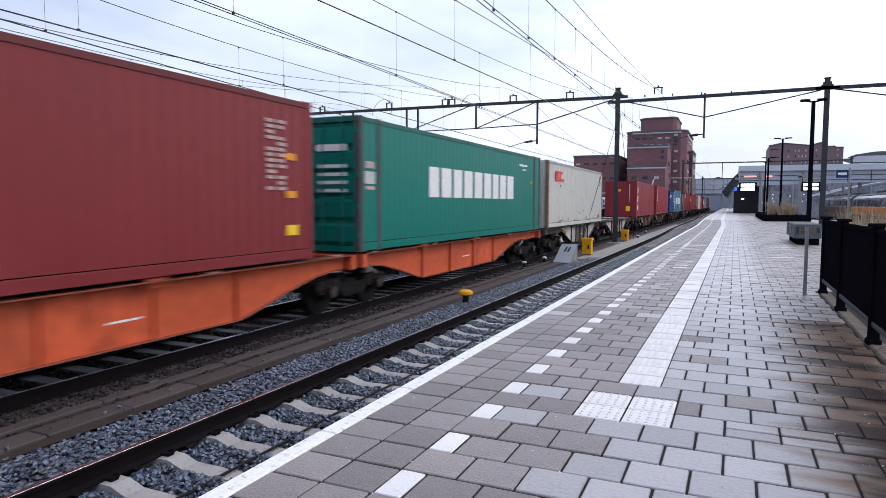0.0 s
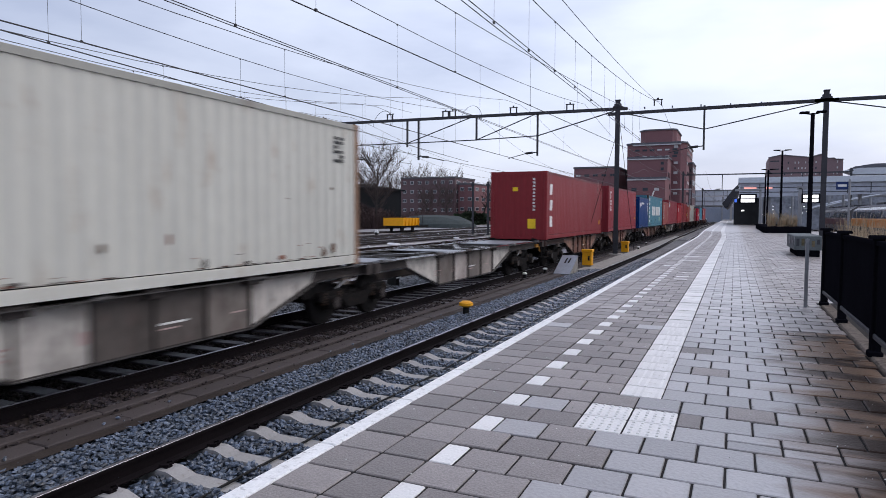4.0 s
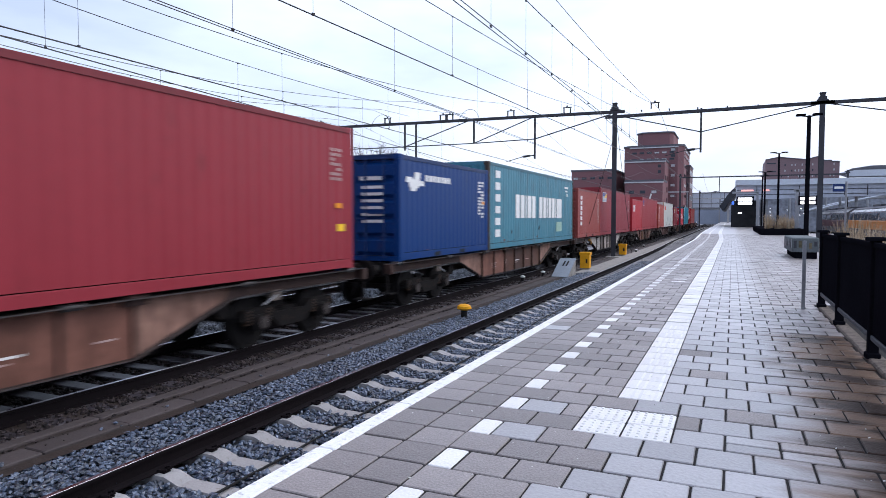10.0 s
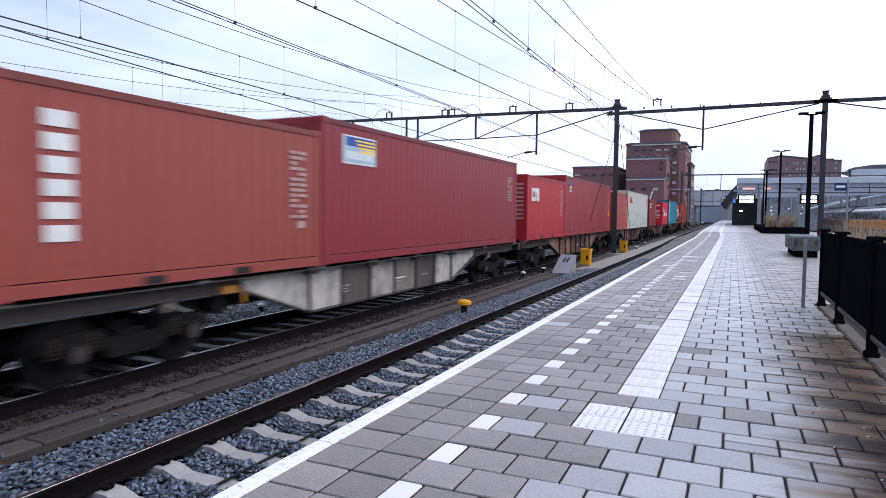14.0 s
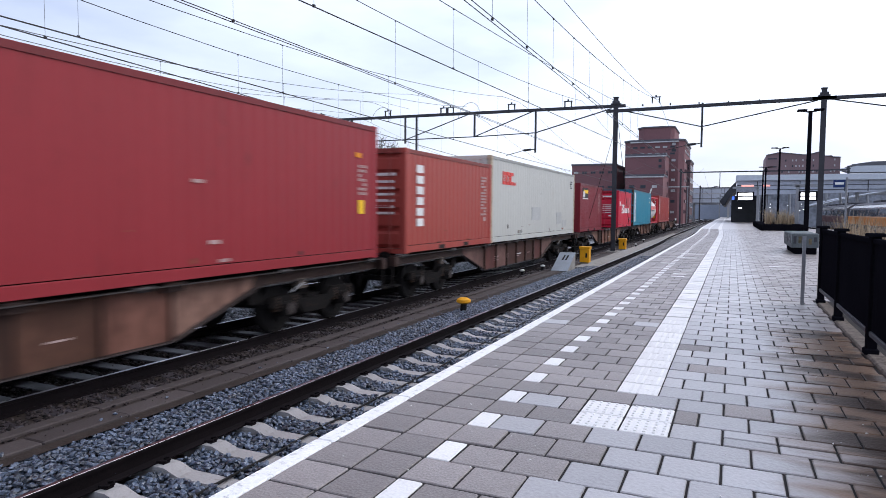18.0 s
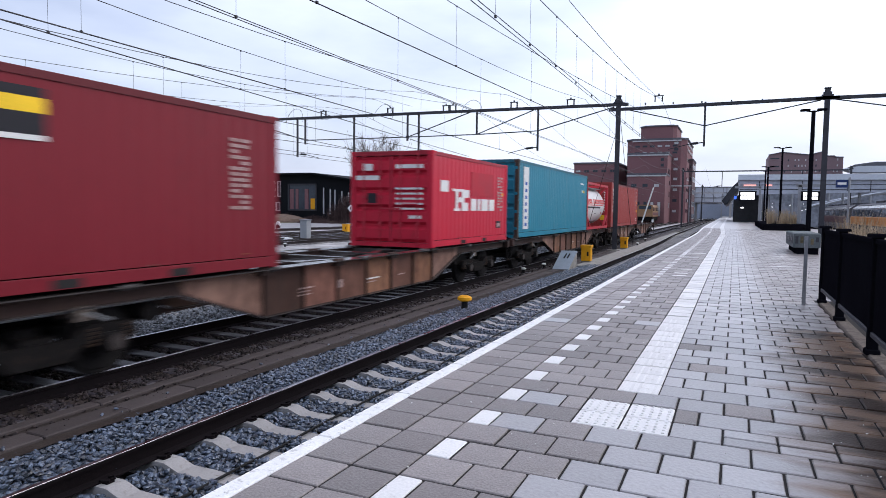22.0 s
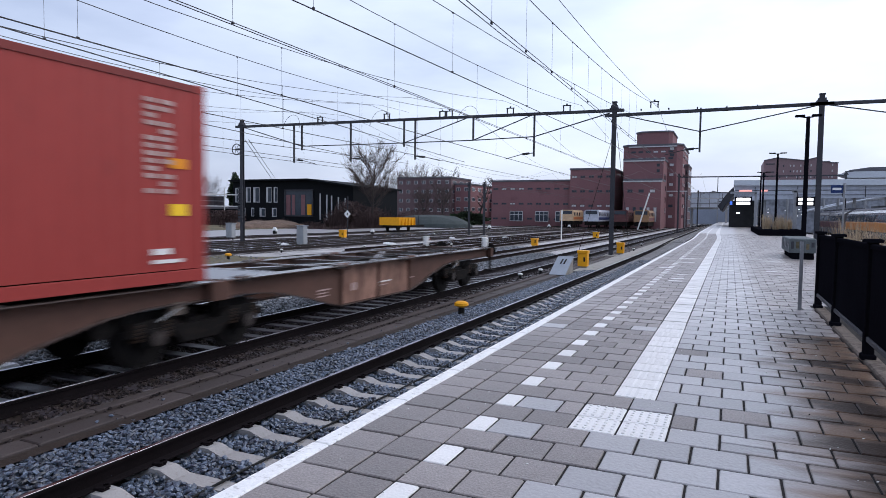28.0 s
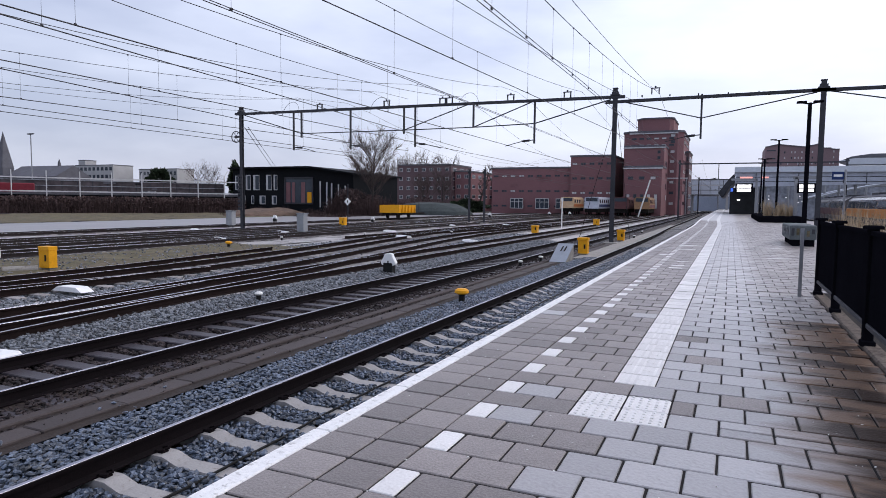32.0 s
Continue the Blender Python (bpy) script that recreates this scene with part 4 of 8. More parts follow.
# feeder wires that carry no contact wire
for x, low, rise in ((-2.5, 6.58, 1.1), (-25.4, 5.59, 2.08)):
    b = BM()
    polytube(b, [(x, y, low + rise * ((y - 5.0) / 31.0) ** 2) for y in np.arange(-26.0, 36.1, 3.1)], 0.009)
    tagged(part("feeder_wire", b, M["wire"]), "thin feeder wire hanging between two portals", "overhead wire")

# ---------------------------------------------------------------- lineside equipment
def bollard(x, y):
    root = thing("track_beacon", "yellow mushroom-shaped track beacon on a dark foot", "beacon", (x, y, -1.0))
    b = BM()
    tube(b, (0, 0, 0), (0, 0, 0.2), 0.08, 0.07, seg=12)
    part("foot", b, M["rubber"], root)
    b = BM()
    tube(b, (0, 0, 0.17), (0, 0, 0.21), 0.10, 0.175, seg=18)
    tube(b, (0, 0, 0.21), (0, 0, 0.27), 0.175, 0.165, seg=18)
    tube(b, (0, 0, 0.27), (0, 0, 0.31), 0.165, 0.10, seg=18)
    part("head", b, M["yellow"], root)


bollard(-4.25, 10.9)
bollard(-21.2, 21.6)


def yellow_box(x, y, w=0.55, d=0.45, h=0.85, z=-1.0, rim=0.03, label="yellow lineside equipment cabinet with a lid"):
    root = thing("equipment_cabinet", label, "cabinet", (x, y, z), group="yellow cabinets")
    b = BM()
    bevel_box(b, -w / 2, w / 2, -d / 2, d / 2, 0.08, h - 0.12, 0.015)
    part("body", b, M["yellow"], root)
    b = BM()
    bevel_box(b, -w / 2 - rim, w / 2 + rim, -d / 2 - rim, d / 2 + rim, h - 0.12, h, 0.012)
    part("lid", b, M["yellow"], root)
    b = BM()
    box(b, -w / 2 + 0.05, w / 2 - 0.05, -d / 2 + 0.05, d / 2 - 0.05, -0.1, 0.08)
    part("plinth", b, M["concrete"], root)
    b = BM()
    box(b, 0.05, 0.13, -d / 2 - 0.012, -d / 2 - 0.002, 0.3, 0.5)
    part("lock_plate", b, M["rubber"], root)


yellow_box(-4.58, 26.3, w=0.43, d=0.4, h=0.8)
yellow_box(-4.72, 38.2, w=0.42, d=0.4, h=0.74)
yellow_box(-18.83, 10.72, w=0.5, d=0.3, h=0.78, rim=0.008)
yellow_box(-32.2, 48.9, w=0.6, h=0.8)
yellow_box(-12.1, 44.6, w=0.45, h=0.64)
yellow_box(-11.5, 66.0, w=0.6, h=0.7)


def pad_mount():
    root = thing("cable_ramp", "sloping pale steel cover plate with two dark marks", "cover plate", (-4.72, 22.8, -1.02))
    b = BM()
    prism(b, [(-0.75, 0.0), (0.75, 0.0), (0.75, 0.62), (0.66, 0.66)], "x", -0.3, 0.3)
    part("ramp", b, M["concrete"], root)
    b = BM()
    strut(b, (0.0, -0.78, 0.03), (0.0, 0.68, 0.69), 0.66, 0.025)
    plate = part("plate", b, M["steel_plate"], root, "wet pale steel plate")
    for x in (-0.07, 0.07):
        b = BM()
        strut(b, (x, 0.05, 0.43), (x + 0.02, 0.4, 0.59), 0.05, 0.03)
        part("mark", b, M["rubber"], plate)


pad_mount()


def dwarf_signal(x, y, z=-1.03, s=1.0, label="white triangular dwarf signal on a dark post"):
    root = thing("dwarf_signal", label, "signal", (x, y, z), group="dwarf signals")
    b = BM()
    box(b, -0.16 * s, 0.16 * s, -0.12, 0.12, 0, 0.36 * s)
    part("post", b, M["rubber"], root)
    b = BM()
    pts = []
    for cx, cz, a0 in ((-0.17, 0.38, 180), (0.17, 0.38, 270), (0.05, 0.58, 0), (-0.05, 0.58, 90)):
        for k in range(5):
            a = radians(a0 + 90 * k / 4)
            pts.append(((cx + 0.10 * math.cos(a)) * s, (cz + 0.10 * math.sin(a)) * s))
    prism(b, pts, "y", -0.09, 0.07)
    part("face", b, M["white"], root)
    b = BM()
    box(b, -0.025 * s, 0.025 * s, -0.1, -0.088, 0.33 * s, 0.43 * s)
    part("slot", b, M["rubber"], root)


dwarf_signal(-8.75, 15.5)
dwarf_signal(-36.0, 61.0, s=0.9)
dwarf_signal(-113.0, 103.3, s=2.2, label="white signal head on a pale post before the hedge")
for x, y in ((-29.9, 116.5), (-26.6, 119.0), (-33.7, 93.9), (-44.1, 53.7)):
    dwarf_signal(x, y, s=1.15)


def small_marker(x, y, z=-1.03):
    root = thing("track_marker", "small white-capped dark track marker", "marker", (x, y, z), group="track markers")
    b = BM()
    tube(b, (0, 0, 0), (0, 0, 0.17), 0.05, 0.06, seg=10)
    part("post", b, M["rubber"], root)
    b = BM()
    tube(b, (0, 0, 0.16), (0, 0, 0.20), 0.08, 0.10, seg=12)
    tube(b, (0, 0, 0.20), (0, 0, 0.235), 0.10, 0.06, seg=12)
    part("cap", b, M["white_old"], root)


for x, y in ((-8.55, 8.8), (-5.62, 20.0), (-5.5, 22.4), (-4.55, 43.0), (-5.0, 51), (-17.5, 41), (-22.9, 27.9), (-21.5, 35.1), (-29.7, 64.3)):
    small_marker(x, y)


def white_cover(x, y, l, w, turn=0):
    b = BM()
    prism(b, [(-w / 2, 0), (w / 2, 0), (w * 0.3, 0.12), (-w * 0.3, 0.12)], "y", -l / 2, l / 2)
    o = part("point_cover", b, M["white"], at=(x, y, -0.97))
    o.rotation_euler = (0, 0, radians(turn))
    tagged(o, "low white cover of a point motor", "cover", "white point covers")


for x, y, l, w, t in ((-13.5, 7.7, 0.35, 1.1, 0), (-7.95, 2.5, 0.4, 0.7, 5), (-25.8, 25.9, 1.4, 0.4, 60), (-18.0, 34.2, 1.4, 0.5, 55), (-12.5, 32.2, 1.3, 0.45, 50), (-22.5, 40.5, 1.4, 0.5, 55), (-27.9, 34.4, 1.5, 0.5, 60), (-35.9, 34.0, 1.2, 0.4, 60), (-19.5, 60, 1.4, 0.4, 40), (-23.5, 55, 1.3, 0.4, 40)):
    white_cover(x, y, l, w, t)


def grey_cabinet(x, y, w, d, h, label):
    root = thing("relay_cabinet", label, "cabinet", (x, y, -1.03), group="grey relay cabinets")
    b = BM()
    bevel_box(b, -w / 2, w / 2, -d / 2, d / 2, 0.2, h, 0.02)
    part("body", b, M["grey_box"], root)
    for e in (-1, 1):
        b = BM()
        box(b, e * w * 0.25 - w * 0.23, e * w * 0.25 + w * 0.23, -d / 2 - 0.02, -d / 2 - 0.001, 0.28, h - 0.1)
        part("door", b, M["grey_box"], root)
    b = BM()
    box(b, -w / 2 - 0.05, w / 2 + 0.05, -d / 2 - 0.05, d / 2 + 0.05, h, h + 0.06)
    part("roof", b, M["steel_grey"], root)
    for e in (-1, 1):
        b = BM()
        box(b, e * w * 0.35 - 0.05, e * w * 0.35 + 0.05, -0.05, 0.05, 0, 0.2)
        part("leg", b, M["steel_dark"], root)


grey_cabinet(-37.9, 40.1, 0.65, 0.5, 1.4, "grey lineside relay cabinet on legs")
grey_cabinet(-26.2, 34.4, 0.58, 0.5, 1.45, "grey lineside relay cabinet on legs")
b = BM()
prism(b, [(-0.14, 0.0), (0.14, 0.0), (0.13, 0.08), (0.07, 0.15), (-0.07, 0.15), (-0.13, 0.08)], "y", 0.0, 0.95)
o = part("concrete_slab", b, M["concrete"], at=(-18.95, 10.45, -0.99))
o.rotation_euler = (0, 0, radians(147))
tagged(o, "short pale rounded concrete block lying in the grass", "block")
root = thing("track_sign", "small white board on a dark post", "sign", (-19.1, 9.3, -1.0))
b = BM()
box(b, -0.03, 0.03, -0.03, 0.03, 0, 0.55)
part("post", b, M["rubber"], root)
b = BM()
box(b, -0.18, 0.18, -0.05, -0.02, 0.5, 0.82)
part("board", b, M["white"], root)
root = thing("diamond_sign", "white diamond board with a dark figure on a thin post", "sign", (-31.9, 49.3, -1.0))
b = BM()
tube(b, (0, 0, 0), (0, 0, 4.0), 0.045, seg=8)
part("post", b, M["steel_dark"], root)
b = BM()
prism(b, [(-0.36, 2.3), (0, 1.94), (0.36, 2.3), (0, 2.66)], "y", -0.1, -0.06)
part("board", b, M["white"], root)
b = BM()
box(b, -0.04, 0.06, -0.11, -0.1, 2.2, 2.42)
part("figure", b, M["rubber"], root)

for x, y, h in ((-25.3, 64.0, 6.0), (-23.5, 64.0, 6.0)):
    mast(x, y, -1.0, h - 1.0, 0.2, label="distant dark steel mast in the yard")
root = thing("leaning_pole", "pale steel pole leaning beside the tracks", "pole", (-14.74, 122.0, -1))
b = BM()
tube(b, (0.4, 0, 0), (2.4, 0, 6.9), 0.13, seg=8)
part("pole", b, M["white_old"], root)
for x, y, h in ((-13.3, 58.0, 2.9),):
    root = thing("white_post", "thin pale signal post in the yard", "post", (x, y, -1.0))
    b = BM()
    tube(b, (0, 0, 0), (0, 0, h), 0.06, seg=8)
    part("pole", b, M["white_old"], root)
    b = BM()
    box(b, -0.09, 0.09, -0.06, 0.06, h - 0.35, h)
    part("head", b, M["white_old"], root)

# ---------------------------------------------------------------- platform furniture
def lamp_post(x, y, h, arm=0.65, label="dark platform lamp post with two flat arms"):
    root = thing("platform_lamp", label, "lamp post", (x, y, 0), group="platform lamps")
    b = BM()
    tube(b, (0, 0, 0), (0, 0, h), 0.10, 0.075, seg=12)
    part("pole", b, M["black"], root)
    for s in (-1, 1):
        b = BM()
        strut(b, (0, 0, h - 0.05), (s * arm, 0, h + 0.02), 0.06, 0.05)
        bevel_box(b, *sorted((s * arm * 0.35, s * arm * 1.35)), -0.16, 0.16, h, h + 0.07, 0.015)
        part("lamp_head", b, M["black"], root)


lamp_post(4.34, 27.7, 5.62, 0.36)
lamp_post(5.02, 58.5, 6.88, 0.5)
lamp_post(4.38, 68.0, 5.9, 0.45)
lamp_post(4.6, 80.0, 6.2, 0.5)

fence = thing("platform_fence", "black solid panel fence with square posts", "fence", (2.76, 0, 0))
posts_y = [0.4, 2.25, 4.1, 6.2, 7.95]
for y in posts_y:
    b = BM()
    bevel_box(b, -0.045, 0.045, y - 0.045, y + 0.045, 0.02, 1.15, 0.008)
    p = part("post", b, M["black"], fence)
    b = BM()
    bevel_box(b, -0.075, 0.075, y - 0.09, y + 0.09, 1.14, 1.175, 0.01)
    part("cap", b, M["black"], p)
    b = BM()
    bevel_box(b, -0.06, 0.06, y - 0.075, y + 0.075, 0.02, 0.075, 0.01)
    part("shoe", b, M["black"], p)
for a, c in zip(posts_y, posts_y[1:]):
    b = BM()
    box(b, -0.012, 0.012, a + 0.045, c - 0.045, 0.24, 1.09)
    part("panel", b, M["black"], fence)
    for z in (0.22, 1.10):
        b = BM()
        bevel_box(b, -0.03, 0.03, a + 0.045, c - 0.045, z - 0.02, z + 0.025, 0.006)
        part("rail", b, M["steel_dark"] if z < 1 else M["black"], fence)
b = BM()
bevel_box(b, 2.715, 2.87, -5, 8.1, -0.2, 0.03, 0.015)
part("kerb", b, M["kerb"], plat, "stained concrete kerb under the fence")
b = BM()
box(b, 2.87, 13.0, -30, 10.0, -0.3, -0.02)
part("bed_soil", b, M["kerb"], plat, "brown soil bed behind the fence")

root = thing("sign_post", "grey steel post with a small board seen from behind", "sign", (2.5, 7.75, 0))
b = BM()
box(b, -0.024, 0.024, -0.02, 0.02, -0.05, 1.02)
part("post", b, M["steel_grey"], root)

root = thing("planter_bench", "low concrete planter block with painted faces", "planter", (3.7, 22.9, 0))
b = BM()
bevel_box(b, -0.35, 0.45, -1.6, 1.9, 0.22, 0.70, 0.03)
part("block", b, M["planter_paint"], root)
b = BM()
box(b, -0.25, 0.4, -1.5, 1.8, 0.0, 0.22)
part("plinth", b, M["black"], root)
r = random.Random(8)
for i in range(14):
    y = -1.5 + i * 0.22
    b = BM()
    box(b, -0.354, -0.35, y, y + 0.12, 0.34 + r.uniform(0, 0.1), 0.5 + r.uniform(0, 0.15))
    part("painted_mark", b, M["steel_dark"] if i % 3 else M["steel_grey"], root)
for i in range(5):
    x = -0.3 + i * 0.15
    b = BM()
    box(b, x, x + 0.09, -1.604, -1.6, 0.32 + r.uniform(0, 0.1), 0.52 + r.uniform(0, 0.12))
    part("painted_mark", b, M["grass"] if i % 2 else M["steel_dark"], root)

STRAW = material("dry_ornamental_grass", (0.40, 0.31, 0.21), 0.8, fine=20, coarse=2, vary=0.25, random_piece=0.35)


def reed_clump(x, y, n, h, spread, seed, z=0.0):
    r = random.Random(seed)
    b = BM()
    for i in range(n):
        a = r.uniform(0, 6.283)
        d = spread * math.sqrt(r.random())
        px, py = d * math.cos(a), d * math.sin(a)
        lean = 0.06 + 0.30 * r.random() ** 2
        ht = h * r.uniform(0.55, 1.1)
        a2 = a + r.uniform(-0.6, 0.6)
        q = Vector((px, py, 0))
        m = q + Vector((math.cos(a2) * lean * 0.35 * ht, math.sin(a2) * lean * 0.35 * ht, ht * 0.6))
        e = q + Vector((math.cos(a2) * lean * ht, math.sin(a2) * lean * ht, ht))
        s = Vector((-math.sin(a2 + 0.7), math.cos(a2 + 0.7), 0)) * 0.007
        v = [b.verts.new(p) for p in (q - s, q + s, m + s, m - s, e)]
        b.faces.new(v[:4])
        b.faces.new((v[3], v[2], v[4]))
    root = thing("ornamental_grass", "clump of dry straw-coloured ornamental grass", "grass", (x, y, z), group="ornamental grasses")
    tagged(part("blades", b, STRAW, root), kind="stuff")


for i, (x, y, h) in enumerate(((3.45, 10.7, 1.3), (3.5, 10.2, 1.35), (3.62, 10.4, 1.3), (3.85, 10.6, 1.22), (4.1, 10.3, 1.25), (4.4, 10.6, 1.25), (4.7, 10.4, 1.2), (3.5, 9.3, 1.22), (3.8, 9.0, 1.2), (5.1, 10.6, 1.2))):
    reed_clump(x, y, 150, h, 0.15, 40 + i)
planter = thing("platform_planter", "long low black planter on the platform", "planter", (0, 0, 0))
b = BM()
bevel_box(b, 3.6, 6.7, 54, 76, 0.0, 0.5, 0.03)
part("trough", b, M["black"], planter)
for i, (x, y, h) in enumerate(((4.15, 56.0, 1.35), (4.45, 58.2, 1.15), (4.9, 55.6, 0.85), (5.25, 57.4, 1.2), (5.7, 56.2, 1.05), (5.55, 60.5, 1.3), (6.2, 58.8, 0.9))):
    reed_clump(x, y, 150, h, 0.26, 80 + i, 0.5)


def info_screen(x, y, w, h, z, post):
    root = thing("departure_board", "black platform display with two white lit fields", "display", (x, y, 0), group="displays")
    b = BM()
    bevel_box(b, -w / 2, w / 2, -0.15, 0.15, z, z + h, 0.02)
    part("case", b, M["black"], root)
    for k in (0, 1):
        b = BM()
        box(b, -w * 0.40, w * 0.40, -0.162, -0.152, z + h * (0.12 + 0.42 * k), z + h * (0.44 + 0.42 * k))
        part("screen_field", b, LIT, root, "bright white screen")
    b = BM()
    box(b, post[0] - 0.12, post[0] + 0.12, 0.0, 0.24, 0.0, z + h + 0.5)
    box(b, -w * 0.75, w * 0.75, 0.0, 0.24, z + h + 0.35, z + h + 0.6)
    part("frame", b, M["steel_grey"], root, "grey steel carrying frame")


LIT = material("lit_screen", (0.8, 0.8, 0.85), 0.4, emit=((1.0, 1.0, 1.0), 1.6))
info_screen(2.88, 84.0, 1.95, 1.15, 2.87, (1.36,))
info_screen(7.17, 58.0, 1.35, 0.8, 2.42, (-0.76,))

root = thing("platform_name_sign", "blue station name board on a pale pole", "sign", (7.2, 42.0, 0))
b = BM()
tube(b, (0.5, 0, 0), (0.5, 0, 3.55), 0.06, seg=8)
part("pole", b, M["steel_grey"], root)
b = BM()
box(b, -0.2, 0.42, -0.06, 0.06, 2.95, 3.42)
part("board", b, material("sign_blue", (0.02, 0.04, 0.13), 0.4), root)
b = BM()
box(b, -0.12, 0.34, -0.066, -0.061, 3.12, 3.26)
part("lettering_bar", b, M["white"], root)

# ---------------------------------------------------------------- buildings
BRICK = material("red_brick_wall", (0.20, 0.102, 0.11), 0.8, fine=6, coarse=0.12, vary=0.22, bump=0.2, stain=(0.14, 0.07, 0.075), stain_amount=0.3)
BRICK_D = material("dark_brick_wall", (0.13, 0.088, 0.095), 0.8, fine=5, coarse=0.12, vary=0.22)
GLASS = material("dark_window_glass", (0.05, 0.06, 0.075), 0.08, fine=2, coarse=0.3, vary=0.2, gloss_vary=0.04)
PALE = material("pale_window_frame", (0.48, 0.48, 0.49), 0.6)
ROOFM = material("dark_roof_felt", (0.11, 0.11, 0.125), 0.8, fine=4, coarse=0.3, vary=0.3)
CLAD = material("black_cladding", (0.010, 0.011, 0.013), 0.7, spec=0.05, fine=6, coarse=0.5, vary=0.25)
METALR = material("pale_metal_roof", (0.52, 0.56, 0.62), 0.4, metal=0.1, fine=3, coarse=0.2, vary=0.12)
paint_red = material("dull_red_van_paint", (0.16, 0.02, 0.03), 0.5)
CONCF = material("pale_concrete_facade", (0.38, 0.38, 0.38), 0.8, fine=3, coarse=0.2, vary=0.15)


def block(root, x0, x1, y0, y1, z0, z1, mat, rows=0, cols=0, zwin=(0.3, 0.7), wfrac=0.5, side=0, name="wall", frame_mat=None, parapet=True, lit=0.0, seed=1, pale_lit=0.0):
    """A building volume with real window recesses on the near face and, by side, on the flank."""
    b = BM()
    box(b, x0, x1, y0, y1, z0, z1)
    w = part(name, b, mat, root)
    if parapet:
        b = BM()
        box(b, x0 - 0.15, x1 + 0.15, y0 - 0.15, y1 + 0.15, z1 - 0.02, z1 + 0.35)
        part("roof", b, ROOFM, root)
    r = random.Random(seed)
    fm = frame_mat or PALE
    for j in range(rows):
        zh = (z1 - z0) / rows
        za, zb = z0 + zh * (j + zwin[0]), z0 + zh * (j + zwin[1])
        for i in range(cols):
            cw = (x1 - x0) / cols
            xa = x0 + cw * (i + 0.5 - wfrac / 2)
            xb = x0 + cw * (i + 0.5 + wfrac / 2)
            b = BM()
            box(b, xa, xb, y0 - 0.06, y0 + 0.02, za, zb)
            o = part("window", b, fm, w)
            b = BM()
            t = 0.09
            box(b, xa + t, (xa + xb) / 2 - t / 2, y0 - 0.075, y0 - 0.062, za + t, zb - t)
            box(b, (xa + xb) / 2 + t / 2, xb - t, y0 - 0.075, y0 - 0.062, za + t, zb - t)
            # A share of the panes is painted pale, as windows lit white.
            part("pane", b, GLASS if r.random() > lit + pale_lit else PALE, o)
        if side:
            n = side
            ch = (y1 - y0) / n
            for i in range(n):
                ya, yb = y0 + ch * (i + 0.25), y0 + ch * (i + 0.75)
                b = BM()
                box(b, x1 - 0.02, x1 + 0.06, ya, yb, za, zb)
                o = part("window", b, fm, w)
                b = BM()
                box(b, x1 + 0.06, x1 + 0.075, ya + 0.1, yb - 0.1, za + 0.1, zb - 0.1)
                part("pane", b, GLASS, o)
    return w


G0 = -1.1
# long brick works and its tower
works = thing("brick_office", "long three-storey red brick building with flat roof", "building")
block(works, -50.0, -31.3, 140, 165, G0, 9.2, BRICK, rows=3, cols=9, zwin=(0.44, 0.58), wfrac=0.6, side=0, frame_mat=BRICK_D, pale_lit=0.3, seed=2)
block(works, -31.2, -21.9, 139, 165, G0, 11.6, BRICK, rows=4, cols=5, zwin=(0.42, 0.6), wfrac=0.6, frame_mat=BRICK_D, seed=3, pale_lit=0.35)
for x in (-43.5, -37.5, -32.8, -28.5, -24.5):
    b = BM()
    box(b, x - 1.5, x + 1.5, 138.85, 138.95, 0.2, 2.3)
    o = part("shop_window", b, GLASS, works)
    b = BM()
    for k in range(4):
        box(b, x - 1.55 + k * 1.0, x - 1.45 + k * 1.0, 138.78, 138.86, 0.1, 2.4)
    for z in (0.15, 1.6, 2.35):
        box(b, x - 1.55, x + 1.55, 138.76, 138.84, z - 0.06, z + 0.06)
    part("glazing_bar", b, PALE, o)
tower = thing("brick_tower", "tall stepped red brick office tower", "building")
b = BM()
prism(b, [(-21.7, 151.5), (-20.2, 150.0), (-9.9, 150.0), (-8.7, 151.2), (-8.7, 172), (-21.7, 172)], "z", G0, 17.5)
main = part("wall", b, BRICK, tower)
b = BM()
prism(b, [(-21.9, 151.4), (-20.3, 149.8), (-9.8, 149.8), (-8.5, 151.1), (-8.5, 172.2), (-21.9, 172.2)], "z", 17.5, 17.9)
part("roof", b, ROOFM, tower)
b = BM()
prism(b, [(-19.1, 154.0), (-17.7, 152.2), (-11.9, 152.2), (-11.1, 153.2), (-11.1, 166), (-19.1, 166)], "z", 17.9, 20.8)
part("penthouse", b, BRICK, tower)
b = BM()
prism(b, [(-19.3, 153.9), (-17.8, 152.0), (-11.8, 152.0), (-10.9, 153.1), (-10.9, 166.2), (-19.3, 166.2)], "z", 20.8, 21.1)
part("penthouse_roof", b, ROOFM, tower)
block(tower, -20.0, -11.8, 141, 150, G0, 13.6, BRICK, seed=5)
block(tower, -18.7, -11.4, 133, 141, G0, 8.8, BRICK, seed=9)
block(tower, -8.7, -7.9, 160, 172, G0, 13.6, BRICK_D, rows=5, cols=1, wfrac=0.0, side=5, seed=8)
tr_ = random.Random(61)


